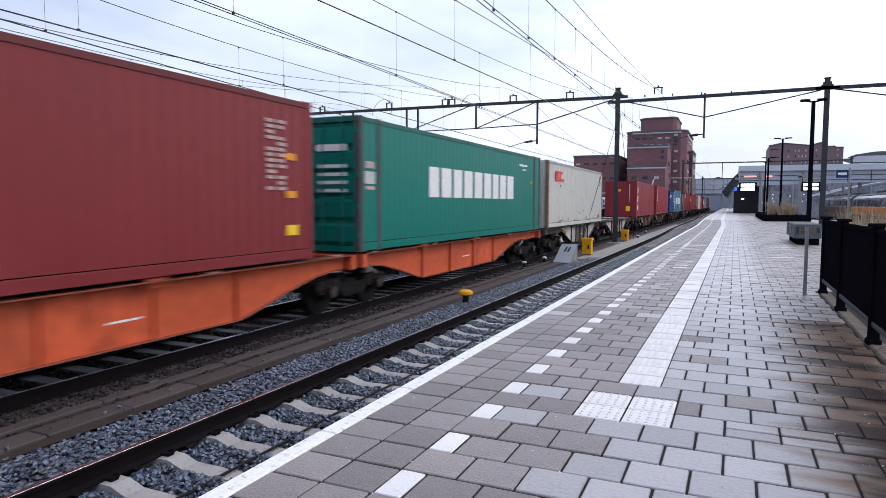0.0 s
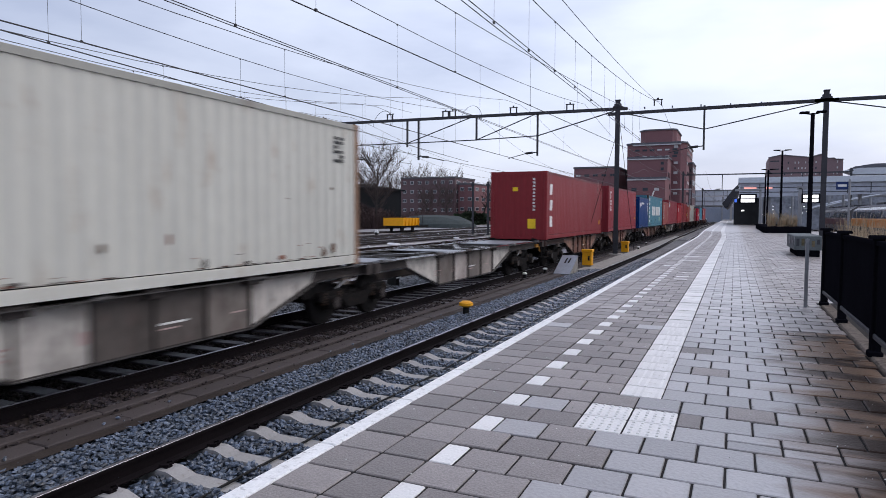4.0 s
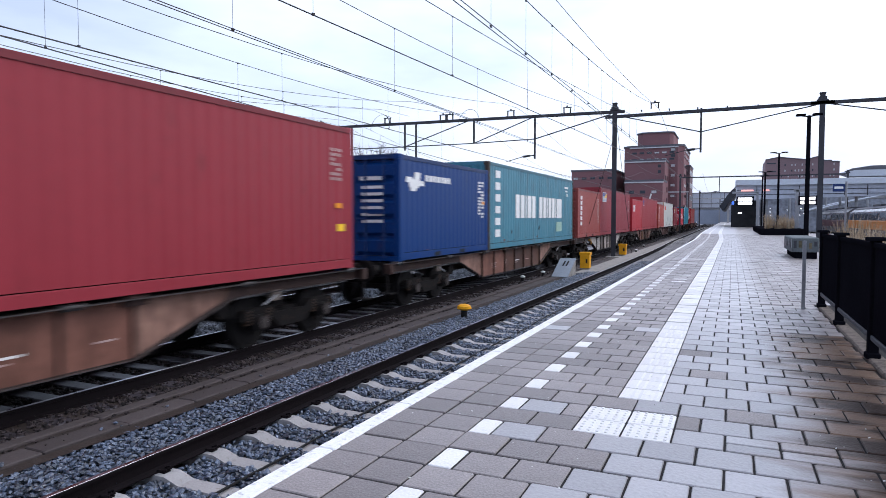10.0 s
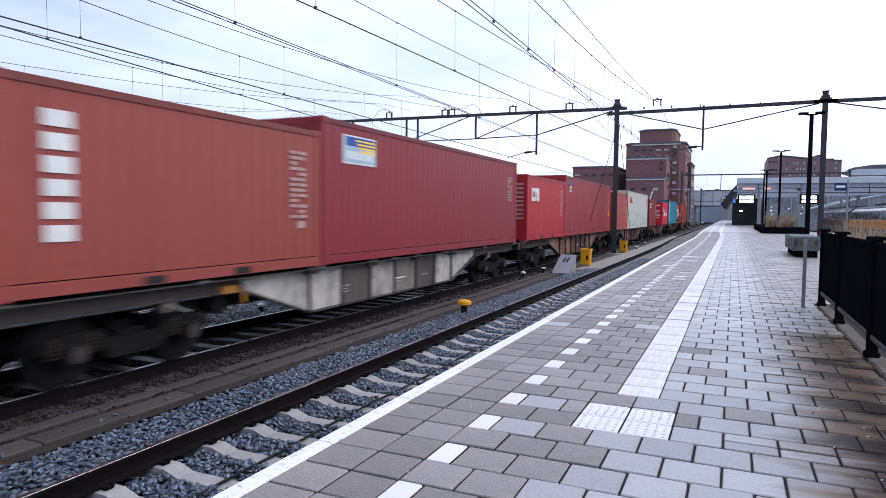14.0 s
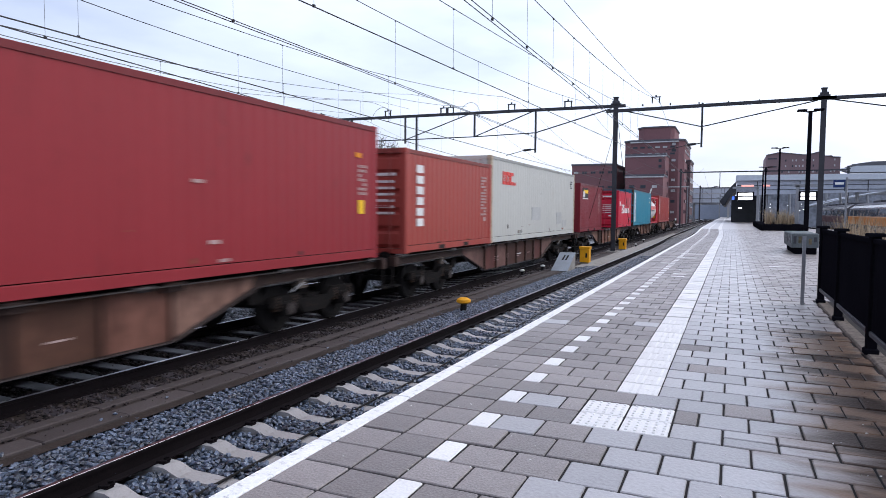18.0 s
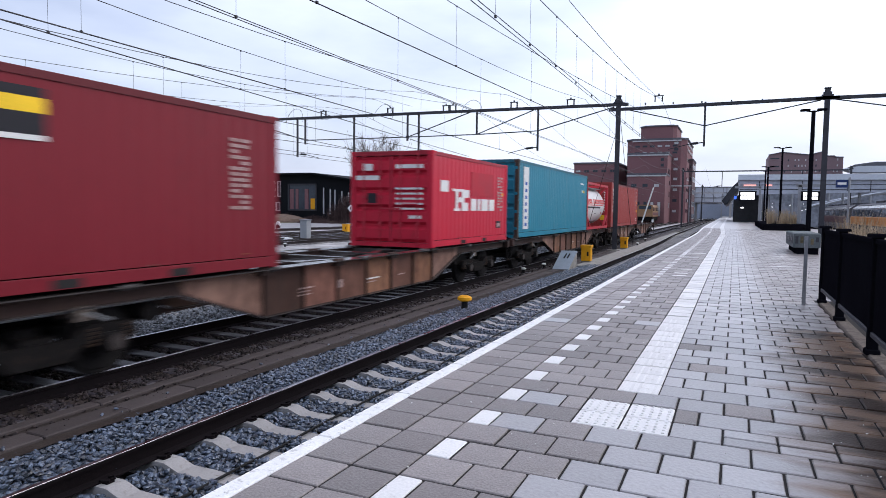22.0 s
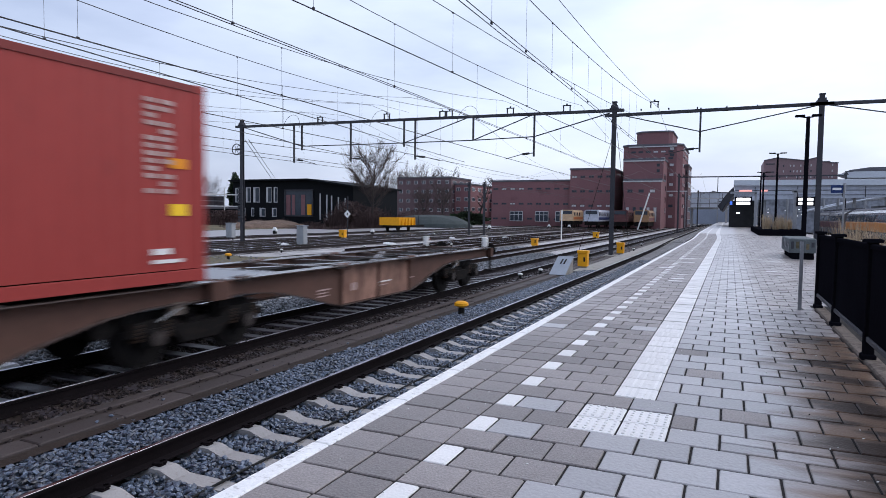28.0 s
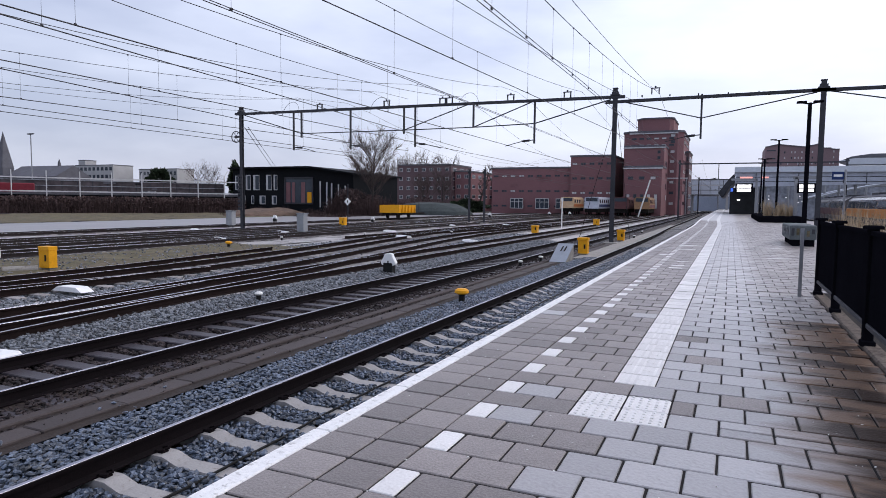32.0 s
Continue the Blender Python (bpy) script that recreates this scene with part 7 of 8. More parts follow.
def tank_container():
    root = thing("tank_container", "white tank container in a red steel frame", "container", group="containers on the train")
    red = paint("tank_frame_red", (0.50, 0.035, 0.05), 0.15)
    shell = material("white_tank_shell", (0.74, 0.74, 0.72), 0.35, fine=8, coarse=0.8, vary=0.06, stain=(0.5, 0.48, 0.45), stain_amount=0.15)
    L, H, W = L20, 2.53, HALF
    for s in (-1, 1):
        for e in (0, 1):
            y0 = 0.0 if e == 0 else L - 0.15
            b = BM()
            bevel_box(b, *sorted((s * W, s * (W - 0.14))), y0, y0 + 0.15, 0.0, H, 0.012)
            part("corner_post", b, red, root)
            b = BM()
            y1 = 0.1 if e == 0 else L - 0.1
            y2 = 1.0 if e == 0 else L - 1.0
            strut(b, (s * (W - 0.06), y1, 0.75), (s * (W - 0.06), y2, 0.14), 0.1, 0.1)
            part("brace", b, red, root)
        b = BM()
        box(b, *sorted((s * W, s * (W - 0.09))), 0.15, L - 0.15, 0.02, 0.15)
        part("bottom_rail", b, red, root)
        b = BM()
        box(b, *sorted((s * W, s * (W - 0.07))), 0.15, L - 0.15, H - 0.11, H)
        part("top_rail", b, red, root)
    for e in (0.04, L - 0.04):
        b = BM()
        strut(b, (-W + 0.1, e, 0.12), (W - 0.1, e, H - 0.12), 0.06, 0.08)
        strut(b, (W - 0.1, e, 0.12), (-W + 0.1, e, H - 0.12), 0.06, 0.08)
        box(b, -W + 0.1, W - 0.1, e - 0.04, e + 0.04, 0.0, 0.12)
        box(b, -W + 0.1, W - 0.1, e - 0.04, e + 0.04, H - 0.12, H)
        part("end_frame", b, red, root)
    b = BM()
    prof = [(0.14, 0.25), (0.17, 0.62), (0.24, 0.90), (0.38, 1.06), (0.55, 1.10), (L - 0.55, 1.10), (L - 0.38, 1.06), (L - 0.24, 0.90), (L - 0.17, 0.62), (L - 0.14, 0.25)]
    seg, rings = 40, []
    for y, r in prof:
        rings.append([b.verts.new((r * math.cos(2 * math.pi * i / seg), y, 1.30 + r * math.sin(2 * math.pi * i / seg))) for i in range(seg)])
    for a, c in zip(rings, rings[1:]):
        for i in range(seg):
            b.faces.new((a[i], a[(i + 1) % seg], c[(i + 1) % seg], c[i]))
    b.faces.new(rings[0])
    b.faces.new(rings[-1])
    tank = part("tank", b, shell, root, "white cylindrical tank shell", smooth=True)
    b = BM()
    for y in (1.6, 3.0, 4.3):
        tube(b, (0, y, 2.36), (0, y, 2.5), 0.26, seg=16)
    box(b, 0.35, 0.85, 0.6, L - 0.6, 2.28, 2.31)
    part("manhole", b, M["steel_grey"], tank, "steel manhole covers and walkway")

    def wrap(colour, y0, y1, a0, a1):
        """A decal that follows the shell between two angles in degrees."""
        b = BM()
        R = 1.104
        n = 6
        A = [[b.verts.new((R * math.cos(radians(a0 + (a1 - a0) * i / n)), y, 1.30 + R * math.sin(radians(a0 + (a1 - a0) * i / n)))) for i in range(n + 1)] for y in (y0, y1)]
        for i in range(n):
            b.faces.new((A[0][i], A[1][i], A[1][i + 1], A[0][i + 1]))
        part("marking", b, MARKS[colour], tank)
    y = 0.75
    for w in (0.36, 0.34, 0.36, -0.28, 0.36, 0.36, 0.36, 0.32, 0.36, 0.36, 0.34, 0.34):
        if w < 0:
            y -= w
            continue
        wrap("red", y, y + w, 5, 19)
        wrap("pale", y + 0.1, y + w - 0.1, 9.5, 14.5)
        y += w + 0.055
    wrap("red", 0.7, L - 0.7, 0.5, 2.6)
    wrap("dark", 0.7, 4.2, -7.5, -2.5)
    wrap("dark", 0.8, 1.5, -10.5, -9.6)
    wrap("dark", 2.9, 3.3, -24, -22)
    wrap("red", 4.55, 4.85, -26, -19)
    return root


# wagon parts, built once and shared
def bogie_meshes():
    f = BM()
    sides = []
    for s in (-1, 1):
        # pressed side frame with a dropped middle
        g = BM()
        poly = [(-1.32, 0.06), (-1.25, 0.22), (-0.55, 0.24), (-0.35, 0.10), (0.35, 0.10), (0.55, 0.24), (1.25, 0.22), (1.32, 0.06), (1.10, -0.02), (0.55, 0.02), (0.36, -0.16), (-0.36, -0.16), (-0.55, 0.02), (-1.10, -0.02)]
        prism(g, poly, "x", s * 0.94, s * 1.04)
        sides.append(mesh_of("side_frame", g, M["bogie"]))
    box(f, -0.95, 0.95, -0.2, 0.2, -0.06, 0.16)
    g = BM()
    box(g, -0.94, 0.94, -0.05, 0.05, 0.0, 0.1)
    sides.append(mesh_of("end_beam", g, M["bogie"]))
    tube(f, (0, 0, 0.16), (0, 0, 0.32), 0.22, seg=14)
    for s in (-1, 1):
        box(f, s * 0.62 - 0.12, s * 0.62 + 0.12, -0.16, 0.16, 0.16, 0.26)
    frame_mesh = mesh_of("bogie_frame", f, M["bogie"])
    a = BM()
    bevel_box(a, -0.10, 0.10, -0.16, 0.16, -0.13, 0.12, 0.03)
    tube(a, (0.1, 0, 0), (0.16, 0, 0), 0.11, seg=14)
    axle_box = mesh_of("axle_box", a, M["bogie"])
    # Outer faces get a paler colour: a highlight painted on the axle box.
    axle_box.materials.append(material("axle_cover_highlight", (0.045, 0.038, 0.036), 0.5, fine=20, coarse=4, vary=0.4))
    for p in axle_box.polygons:
        if p.center.x > 0.155:
            p.material_index = 1
    s = BM()
    prof = []
    for k in range(5):
        prof += [(0.05, -0.1 + 0.05 * k), (0.075, -0.09 + 0.05 * k), (0.075, -0.07 + 0.05 * k), (0.05, -0.06 + 0.05 * k)]
    seg, rings = 10, []
    for rr, z in prof:
        rings.append([s.verts.new((rr * math.cos(6.2832 * i / seg), rr * math.sin(6.2832 * i / seg), z)) for i in range(seg)])
    for r0, r1 in zip(rings, rings[1:]):
        for i in range(seg):
            s.faces.new((r0[i], r0[(i + 1) % seg], r1[(i + 1) % seg], r1[i]))
    spring = mesh_of("suspension_spring", s, material("brown_spring_steel", (0.03, 0.018, 0.012), 0.7))
    w = BM()
    tube(w, (-1.0, 0, 0), (1.0, 0, 0), 0.075, seg=12)
    for e in (-1, 1):
        tube(w, (e * 0.685, 0, 0), (e * 0.715, 0, 0), 0.49, seg=32)
        tube(w, (e * 0.715, 0, 0), (e * 0.82, 0, 0), 0.462, 0.455, seg=32)
        tube(w, (e * 0.82, 0, 0), (e * 0.835, 0, 0), 0.40, 0.38, seg=32)
        tube(w, (e * 0.835, 0, 0), (e * 0.88, 0, 0), 0.12, seg=14)
        for k in range(3):
            t = 2 * math.pi * k / 3
            tube(w, (e * 0.835, 0.24 * math.cos(t), 0.24 * math.sin(t)), (e * 0.845, 0.24 * math.cos(t), 0.24 * math.sin(t)), 0.05, seg=8)
    wheel = mesh_of("wheelset", w, M["wheel"])
    return frame_mesh, sides, axle_box, spring, wheel


BOGIE_FRAME, BOGIE_SIDES, AXLE_BOX, SPRING, WHEELSET = bogie_meshes()
WHEELS = []
AXLE_Z = RAIL + 0.46


def add_bogie(root, y):
    bo = part("bogie", BOGIE_FRAME, None, root, "grimy two-axle bogie")
    bo.location = (0, y, AXLE_Z)
    for side in BOGIE_SIDES[:2]:
        part("side_frame", side, None, bo)
    for e in (-1.23, 1.23):
        part("end_beam", BOGIE_SIDES[2], None, bo).location = (0, e, 0)
    for e in (-0.9, 0.9):
        w = part("wheelset", WHEELSET, None, bo)
        w.location = (0, e, 0)
        WHEELS.append((w, e))
        for s in (-1, 1):
            a = part("axle_box", AXLE_BOX, None, bo)
            a.matrix_basis = Matrix.Translation((s * 1.0, e, 0)) @ Matrix.Rotation(0 if s > 0 else math.pi, 4, "Z")
            for f in (-0.24, 0.24):
                k = part("suspension_spring", SPRING, None, bo)
                k.location = (s * 0.99, e + f, 0.06)
    return bo


def buffer_mesh():
    b = BM()
    tube(b, (0, 0, 0), (0, 0.32, 0), 0.11, 0.10, seg=14)
    tube(b, (0, 0.32, 0), (0, 0.55, 0), 0.075, seg=12)
    tube(b, (0, 0.55, 0), (0, 0.58, 0), 0.24, 0.23, seg=20)
    box(b, -0.16, 0.16, -0.02, 0.02, -0.16, 0.16)
    return mesh_of("buffer", b, M["bogie"])


BUFFER = buffer_mesh()
TRAIN = []   # (thing, distance of its near end along the track at the start, height)
PANEL_TINTS = ((1.25, (0.04, 0.035, 0.03)), (1.0, (0.02, 0.0, 0.0)), (0.75, (0.03, 0.01, 0.006)), (0.45, (0.02, 0.008, 0.004)), (0.2, (0.02, 0.012, 0.01)), (0.6, (0.12, 0.055, 0.025)))
ORANGE = (0.52, 0.095, 0.038)
GREYW = (0.33, 0.31, 0.285)
TAN = (0.165, 0.085, 0.062)
RUDDY = (0.085, 0.036, 0.03)


def wagon(label, rgb, length, bogies, decks, near_buffers=True, far_buffers=True, rust=0.35, stripes=True, tail=False, curved=True, plates=()):
    """A skeletal container wagon. bogies: their middles; decks: (start, end) of each deep belly."""
    root = thing("container_wagon", label, "freight wagon", group="wagons of the train")
    base = rgb if rgb is ORANGE else (0.10, 0.054, 0.042) if curved else (0.045, 0.026, 0.022) if rgb[0] < 0.2 else (0.06, 0.05, 0.046)
    ramp = 2.8 if curved else 2.0
    pm = material("wagon_paint", base, 0.6, fine=7, coarse=1.4, vary=0.22, stain=(0.07, 0.045, 0.032), stain_amount=rust, bump=0.15)
    pr2 = random.Random(int(length * 100) + int(rgb[0] * 1000) + len(TRAIN))
    tints = [material("wagon_panel", tuple(min(0.7, v * k + a) for v, a in zip(rgb, add_)), 0.55, fine=9, coarse=1.1, vary=0.5, stain=(rgb[0] * 0.2 + 0.03, rgb[1] * 0.16 + 0.014, rgb[2] * 0.16 + 0.01), stain_amount=rust + 0.25, stretch=(1, 1, 0.5), bump=0.15) for k, add_ in PANEL_TINTS]
    wet = material("wet_steel_top", tuple(v * 0.4 + 0.035 for v in base), 0.14, spec=1.0, fine=9, coarse=2.0, vary=0.3, gloss_vary=0.14)
    top = FLOOR - 0.05
    thin = top - (0.26 if curved else 0.2)
    deep = top - 0.81
    for s in (-1, 1):
        pts_top = [(0.15, top), (length - 0.15, top)]
        low = [(length - 0.15, thin)]
        for d0, d1 in reversed(decks):
            curve = [(0.0, 0.0), (0.7, 0.12), (1.55, 0.45), (2.2, 0.77), (2.65, 0.96), (2.8, 1.0)] if curved else [(0.0, 0.0), (0.2, 0.05), (ramp, 1.0)]
            low += [(d1 - a, thin + (deep - thin) * f) for a, f in curve]
            low += [(d0 + a, thin + (deep - thin) * f) for a, f in reversed(curve)]
        low += [(0.15, thin)]
        poly = pts_top + low
        b = BM()
        prism(b, poly, "x", s * 1.02, s * 1.04)
        side = part("side_beam", b, pm, root)
        # flanges along the beam
        b = BM()
        box(b, *sorted((s * 0.94, s * 1.245)), 0.15, length - 0.15, top, top + 0.016)
        for (y0, z0), (y1, z1) in zip(low, low[1:]):
            strut(b, (s * 1.03, y0, z0), (s * 1.03, y1, z1), 0.17, 0.016)
        part("flange", b, wet, side)
        for d0, d1 in decks:
            n = max(2, int((d1 - d0 - 2 * ramp) / (1.55 if curved else 0.95)))
            for i in range(n):
                if rgb is not ORANGE or pr2.random() < 0.5:
                    ya = d0 + ramp + (d1 - d0 - 2 * ramp) * i / n
                    yb = d0 + ramp + (d1 - d0 - 2 * ramp) * (i + 1) / n
                    b = BM()
                    box(b, *sorted((s * 1.0402, s * 1.046)), ya + 0.015, yb - 0.015, deep + 0.02, top - 0.02)
                    part("flank_panel", b, tints[pr2.choice((1, 2)) if rgb is ORANGE else 0 if curved else pr2.choice((0, 1, 1, 2, 3, 3, 4, 5))], side)
            if not curved:
                for e in (0, 1):
                    f = (lambda v: d0 + v) if e == 0 else (lambda v: d1 - v)
                    b = BM()
                    prism(b, [(f(0.2), top - 0.03), (f(ramp - 0.02), top - 0.03), (f(ramp - 0.02), deep + 0.03), (f(0.32), thin - 0.02)], "x", *sorted((s * 1.0402, s * 1.046)))
                    part("ramp_panel", b, tints[0], side)
            for i in range(n + 1):
                y = d0 + ramp + (d1 - d0 - 2 * ramp) * i / n
                b = BM()
                box(b, *sorted((s * 1.04, s * 1.10)), y - 0.012, y + 0.012, deep, top)
                if i % 2 == 0:
                    bevel_box(b, *sorted((s * 1.04, s * 1.16)), y - 0.17, y + 0.17, top - 0.09, top + 0.05, 0.01)
                part("rib", b, pm, side)
        # container spigot brackets
        k = max(2, int(length / 3.0))
        for i in range(k + 1):
            y = 0.55 + (length - 1.1) * i / k
            b = BM()
            bevel_box(b, *sorted((s * 1.00, s * 1.18)), y - 0.14, y + 0.14, top - 0.04, top + 0.046, 0.012)
            part("spigot_bracket", b, wet, root)
        if stripes and s > 0:
            # plates and unreadable stencils on the visible flank
            for d0, d1 in decks:
                m = (d0 + d1) / 2 - 0.4
                for j, (dy, dz, w, h, c) in enumerate(((-1.9, 0.46, 0.42, 0.028, "pale"), (-1.9, 0.40, 0.3, 0.022, "pale"), (-1.9, 0.34, 0.36, 0.022, "pale"), (-0.7, 0.36, 0.2, 0.16, "pale"), (0.5, 0.42, 0.5, 0.03, "white"), (0.5, 0.35, 0.34, 0.022, "pale"), (1.9, 0.4, 0.3, 0.025, "pale"))):
                    if rgb[0] > 0.4 and c == "pale":
                        continue
                    b = BM()
                    box(b, 1.0405, 1.049, m + dy, m + dy + w, deep + dz - 0.1, deep + dz - 0.1 + h)
                    part("stencil", b, MARKS[c], side)
    # cross members and centre sill
    b = BM()
    box(b, -0.22, 0.22, 0.1, length - 0.1, thin + 0.02, top - 0.03)
    part("centre_sill", b, M["bogie"], root)
    n = max(4, int(length / 1.5))
    for i in range(n + 1):
        y = 0.3 + (length - 0.6) * i / n
        b = BM()
        box(b, -1.02, 1.02, y - 0.07, y + 0.07, top - 0.14, top - 0.004)
        part("cross_member", b, wet, root)
    b = BM()
    for d0, d1 in decks:
        strut(b, (-0.9, d0 + 0.6, top - 0.05), (0.9, (d0 + d1) / 2, top - 0.02), 0.2, 0.03)
        strut(b, (0.9, (d0 + d1) / 2, top - 0.05), (-0.9, d1 - 0.6, top - 0.02), 0.2, 0.03)
    part("diagonal_brace", b, wet, root)
    for y0, y1 in plates:
        b = BM()
        box(b, -0.95, 0.95, y0, y1, top - 0.003, top + 0.012)
        part("deck_plate", b, M["steel_grey"], root, "wet grey steel deck plate")
    # conduit, air reservoir and lever boxes that hang under the deck beside each bogie
    b = BM()
    tube(b, (0.93, 0.4, thin - 0.05), (0.93, length - 0.4, thin - 0.05), 0.018, seg=6)
    part("conduit", b, M["steel_grey"], root)
    for y in bogies:
        d = 1 if y < length / 2 else -1
        b = BM()
        tube(b, (0.35, y + d * 1.62, thin - 0.2), (0.95, y + d * 1.62, thin - 0.2), 0.15, seg=14)
        part("air_reservoir", b, M["bogie"], root)
        b = BM()
        bevel_box(b, 0.98, 1.10, y + d * 0.5 - 0.11, y + d * 0.5 + 0.11, thin - 0.16, thin + 0.02, 0.012)
        part("lever_box", b, M["kerb"], root, "small grimy grey lever box")
        b = BM()
        tube(b, (1.10, y + d * 0.5, thin - 0.06), (1.10, y + d * 0.86, thin - 0.2), 0.014, seg=6)
        part("release_lever", b, M["steel_grey"], root)
    b = BM()
    tube(b, (0.62, 0.4, thin + 0.05), (0.62, length - 0.4, thin + 0.05), 0.025, seg=6)
    part("brake_pipe", b, M["rubber"], root)
    for e, on in ((0, near_buffers), (1, far_buffers)):
        y = 0.0 if e == 0 else length
        b = BM()
        box(b, -1.22, 1.22, *sorted((y, y + (0.16 if e == 0 else -0.16))), thin - 0.02, top)
        part("headstock", b, pm, root)
        if on:
            for s in (-1, 1):
                o = part("buffer", BUFFER, None, root)
                o.matrix_basis = Matrix.Translation((s * 0.875, y, RAIL + 1.02)) @ Matrix.Rotation(math.pi if e == 0 else 0, 4, "Z")
                b = BM()
                strut(b, (s * 1.12, y, thin), (s * 1.12, y, thin - 0.45), 0.05, 0.05)
                box(b, s * 1.12 - 0.16, s * 1.12 + 0.16, y - 0.13, y + 0.13, thin - 0.47, thin - 0.44)
                part("shunter_step", b, M["bogie"], root)
            b = BM()
            d = -1 if e == 0 else 1
            box(b, -0.07, 0.07, *sorted((y, y + d * 0.32)), RAIL + 0.94, RAIL + 1.08)
            part("coupling_hook", b, M["bogie"], root)
            b = BM()
            tube(b, (0, y + d * 0.3, RAIL + 0.98), (0, y + d * 0.3, RAIL + 0.62), 0.035, seg=8)
            part("coupling_link", b, M["bogie"], root)
            b = BM()
            tube(b, (0.4, y + d * 0.02, RAIL + 0.95), (0.36, y + d * 0.25, RAIL + 0.45), 0.025, seg=8)
            part("brake_hose", b, M["bogie"], root)
    for y in bogies:
        add_bogie(root, y)
    # brake lever on the flank
    if rgb is GREYW:
        b = BM()
        y = bogies[0] + 1.5
        box(b, 1.045, 1.12, y, y + 0.34, thin - 0.02, thin + 0.10)
        tube(b, (1.10, y + 0.5, thin), (1.10, y + 0.5, thin - 0.2), 0.03, seg=8)
        part("brake_lever", b, material("grimy_yellow_paint", (0.42, 0.19, 0.03), 0.6, stain=(0.08, 0.05, 0.03), stain_amount=0.4), root, "grimy yellow brake changeover lever")
    if tail:
        for s in (-1, 1):
            b = BM()
            tube(b, (s * 1.05, length - 0.3, top), (s * 1.05, length - 0.3, top + 0.06), 0.07, seg=10)
            tube(b, (s * 1.05, length - 0.3, top + 0.06), (s * 1.05, length - 0.3, top + 0.34), 0.095, 0.09, seg=14)
            lamp = part("tail_lamp", b, M["white_old"], root, "white cylindrical tail lamp")
            b = BM()
            tube(b, (s * 1.05, length - 0.22, top + 0.22), (s * 1.05, length - 0.18, top + 0.22), 0.06, seg=12)
            part("lens", b, MARKS["red"], lamp, "red lamp lens")
    return root


def put(ob, s, z=0.0):
    TRAIN.append((ob, s, z))


put(wagon("orange skeletal container wagon under a red container", ORANGE, 14.4, (2.1,), ((3.5, 13.9),), far_buffers=False, rust=0.18), -6.35)
put(wagon("orange skeletal container wagon under a green container", ORANGE, 13.4, (-0.1, 11.9), ((0.28, 11.1),), near_buffers=False, rust=0.18), 8.35)
put(wagon("pale grey articulated wagon half under a white container", GREYW, 12.7, (1.9, 12.4), ((3.3, 11.1),), far_buffers=False, rust=0.2, curved=False), 22.45)
put(wagon("empty pale grey half of an articulated container wagon", GREYW, 13.3, (11.1,), ((1.5, 9.7),), near_buffers=False, rust=0.2, curved=False, plates=((0.1, 1.3), (4.6, 5.6), (9.8, 13.0))), 35.35)
put(wagon("grimy brown articulated wagon half under a red container", TAN, 13.2, (2.2, 13.25), ((3.6, 11.6),), far_buffers=False, rust=0.5, curved=False), 48.95)
put(wagon("grimy brown articulated wagon half under a red container", TAN, 13.2, (10.9,), ((1.4, 9.5),), near_buffers=False, rust=0.5, curved=False), 62.3)
B18 = (2.4, 16.3)
D18 = ((4.2, 14.8),)
for s, c, l in ((76.55, TAN, "rusty brown wagon under a blue and a pale teal container"), (95.35, GREYW, "pale grey wagon under an orange-red and a dark red container"), (114.3, TAN, "brown wagon under two red containers"), (133.45, RUDDY, "dark rust-brown wagon under an orange-red and a white container"), (152.45, TAN, "rust-brown wagon with an empty middle bay"), (171.55, TAN, "rusty wagon under a teal container and a tank")):
    put(wagon(l, c, 18.7, B18, D18, curved=False, rust=0.3 if c is GREYW else 0.45), s)
put(wagon("brown articulated wagon half under an orange-red container", TAN, 12.4, (2.0, 12.2), ((2.2, 11.2),), far_buffers=False, rust=0.4), 190.7)
put(wagon("empty brown last half of an articulated wagon", TAN, 12.2, (10.0,), ((0.7, 9.3),), near_buffers=False, rust=0.4, tail=True, plates=((0.1, 1.5),)), 203.15)


def load(ob, s):
    put(ob, s, FLOOR)


codes_r = code_block("pale", 10.7, 2.35)
load(container("dark red corrugated shipping container on an orange wagon", srgb(120, 46, 48, 0.98), L40, H9, side=codes_r + [("orange", 11.2, 1.75, 0.26, 0.12), ("orange", 11.2, 1.1, 0.26, 0.12), ("yellow", 11.2, 0.45, 0.3, 0.18), ("pale", 5.9, 0.28, 0.3, 0.07)]), -5.2)
green_side = glyph_row("white", 3.31, 1.17, (0.58, 0.64, 0.58, 0.64, 0.62, 0.62, 0.52, 0.58, 0.64), 0.77, 0.165)
green_side += [("white", 10.75, 2.35, 0.9, 0.07), ("white", 11.15, 2.2, 0.35, 0.06), ("orange", 12.1, 1.75, 0.18, 0.1), ("pale", 0.24, 1.75, 0.36, 0.14), ("grey", 0.2, 1.42, 0.42, 0.26), ("pale", 0.24, 1.3, 0.36, 0.07)]
load(container("green shipping container with white block lettering", srgb(0, 110, 98, 0.95), 13.4, H9, doors=True, relief=0.004, side=green_side, mid_posts=(0.80, 12.62), corner=MIDPOST, end=[("white", -0.95, 2.1, 0.75, 0.14), ("white", 0.15, 2.1, 0.75, 0.14)] + [("white", 0.2, 1.75 - i * 0.17, 0.7, 0.07) for i in range(4)]), 8.22)
oocl = []
for a in (1.18, 1.60, 2.02):
    # plain red rings, open in the middle
    oocl += [("red", a, 1.98, 0.37, 0.12), ("red", a, 2.30, 0.37, 0.12), ("red", a, 2.10, 0.12, 0.20)]
    if a < 2:
        oocl.append(("red", a + 0.25, 2.10, 0.12, 0.20))
oocl.append(("red", 2.42, 1.98, 0.26, 0.12))
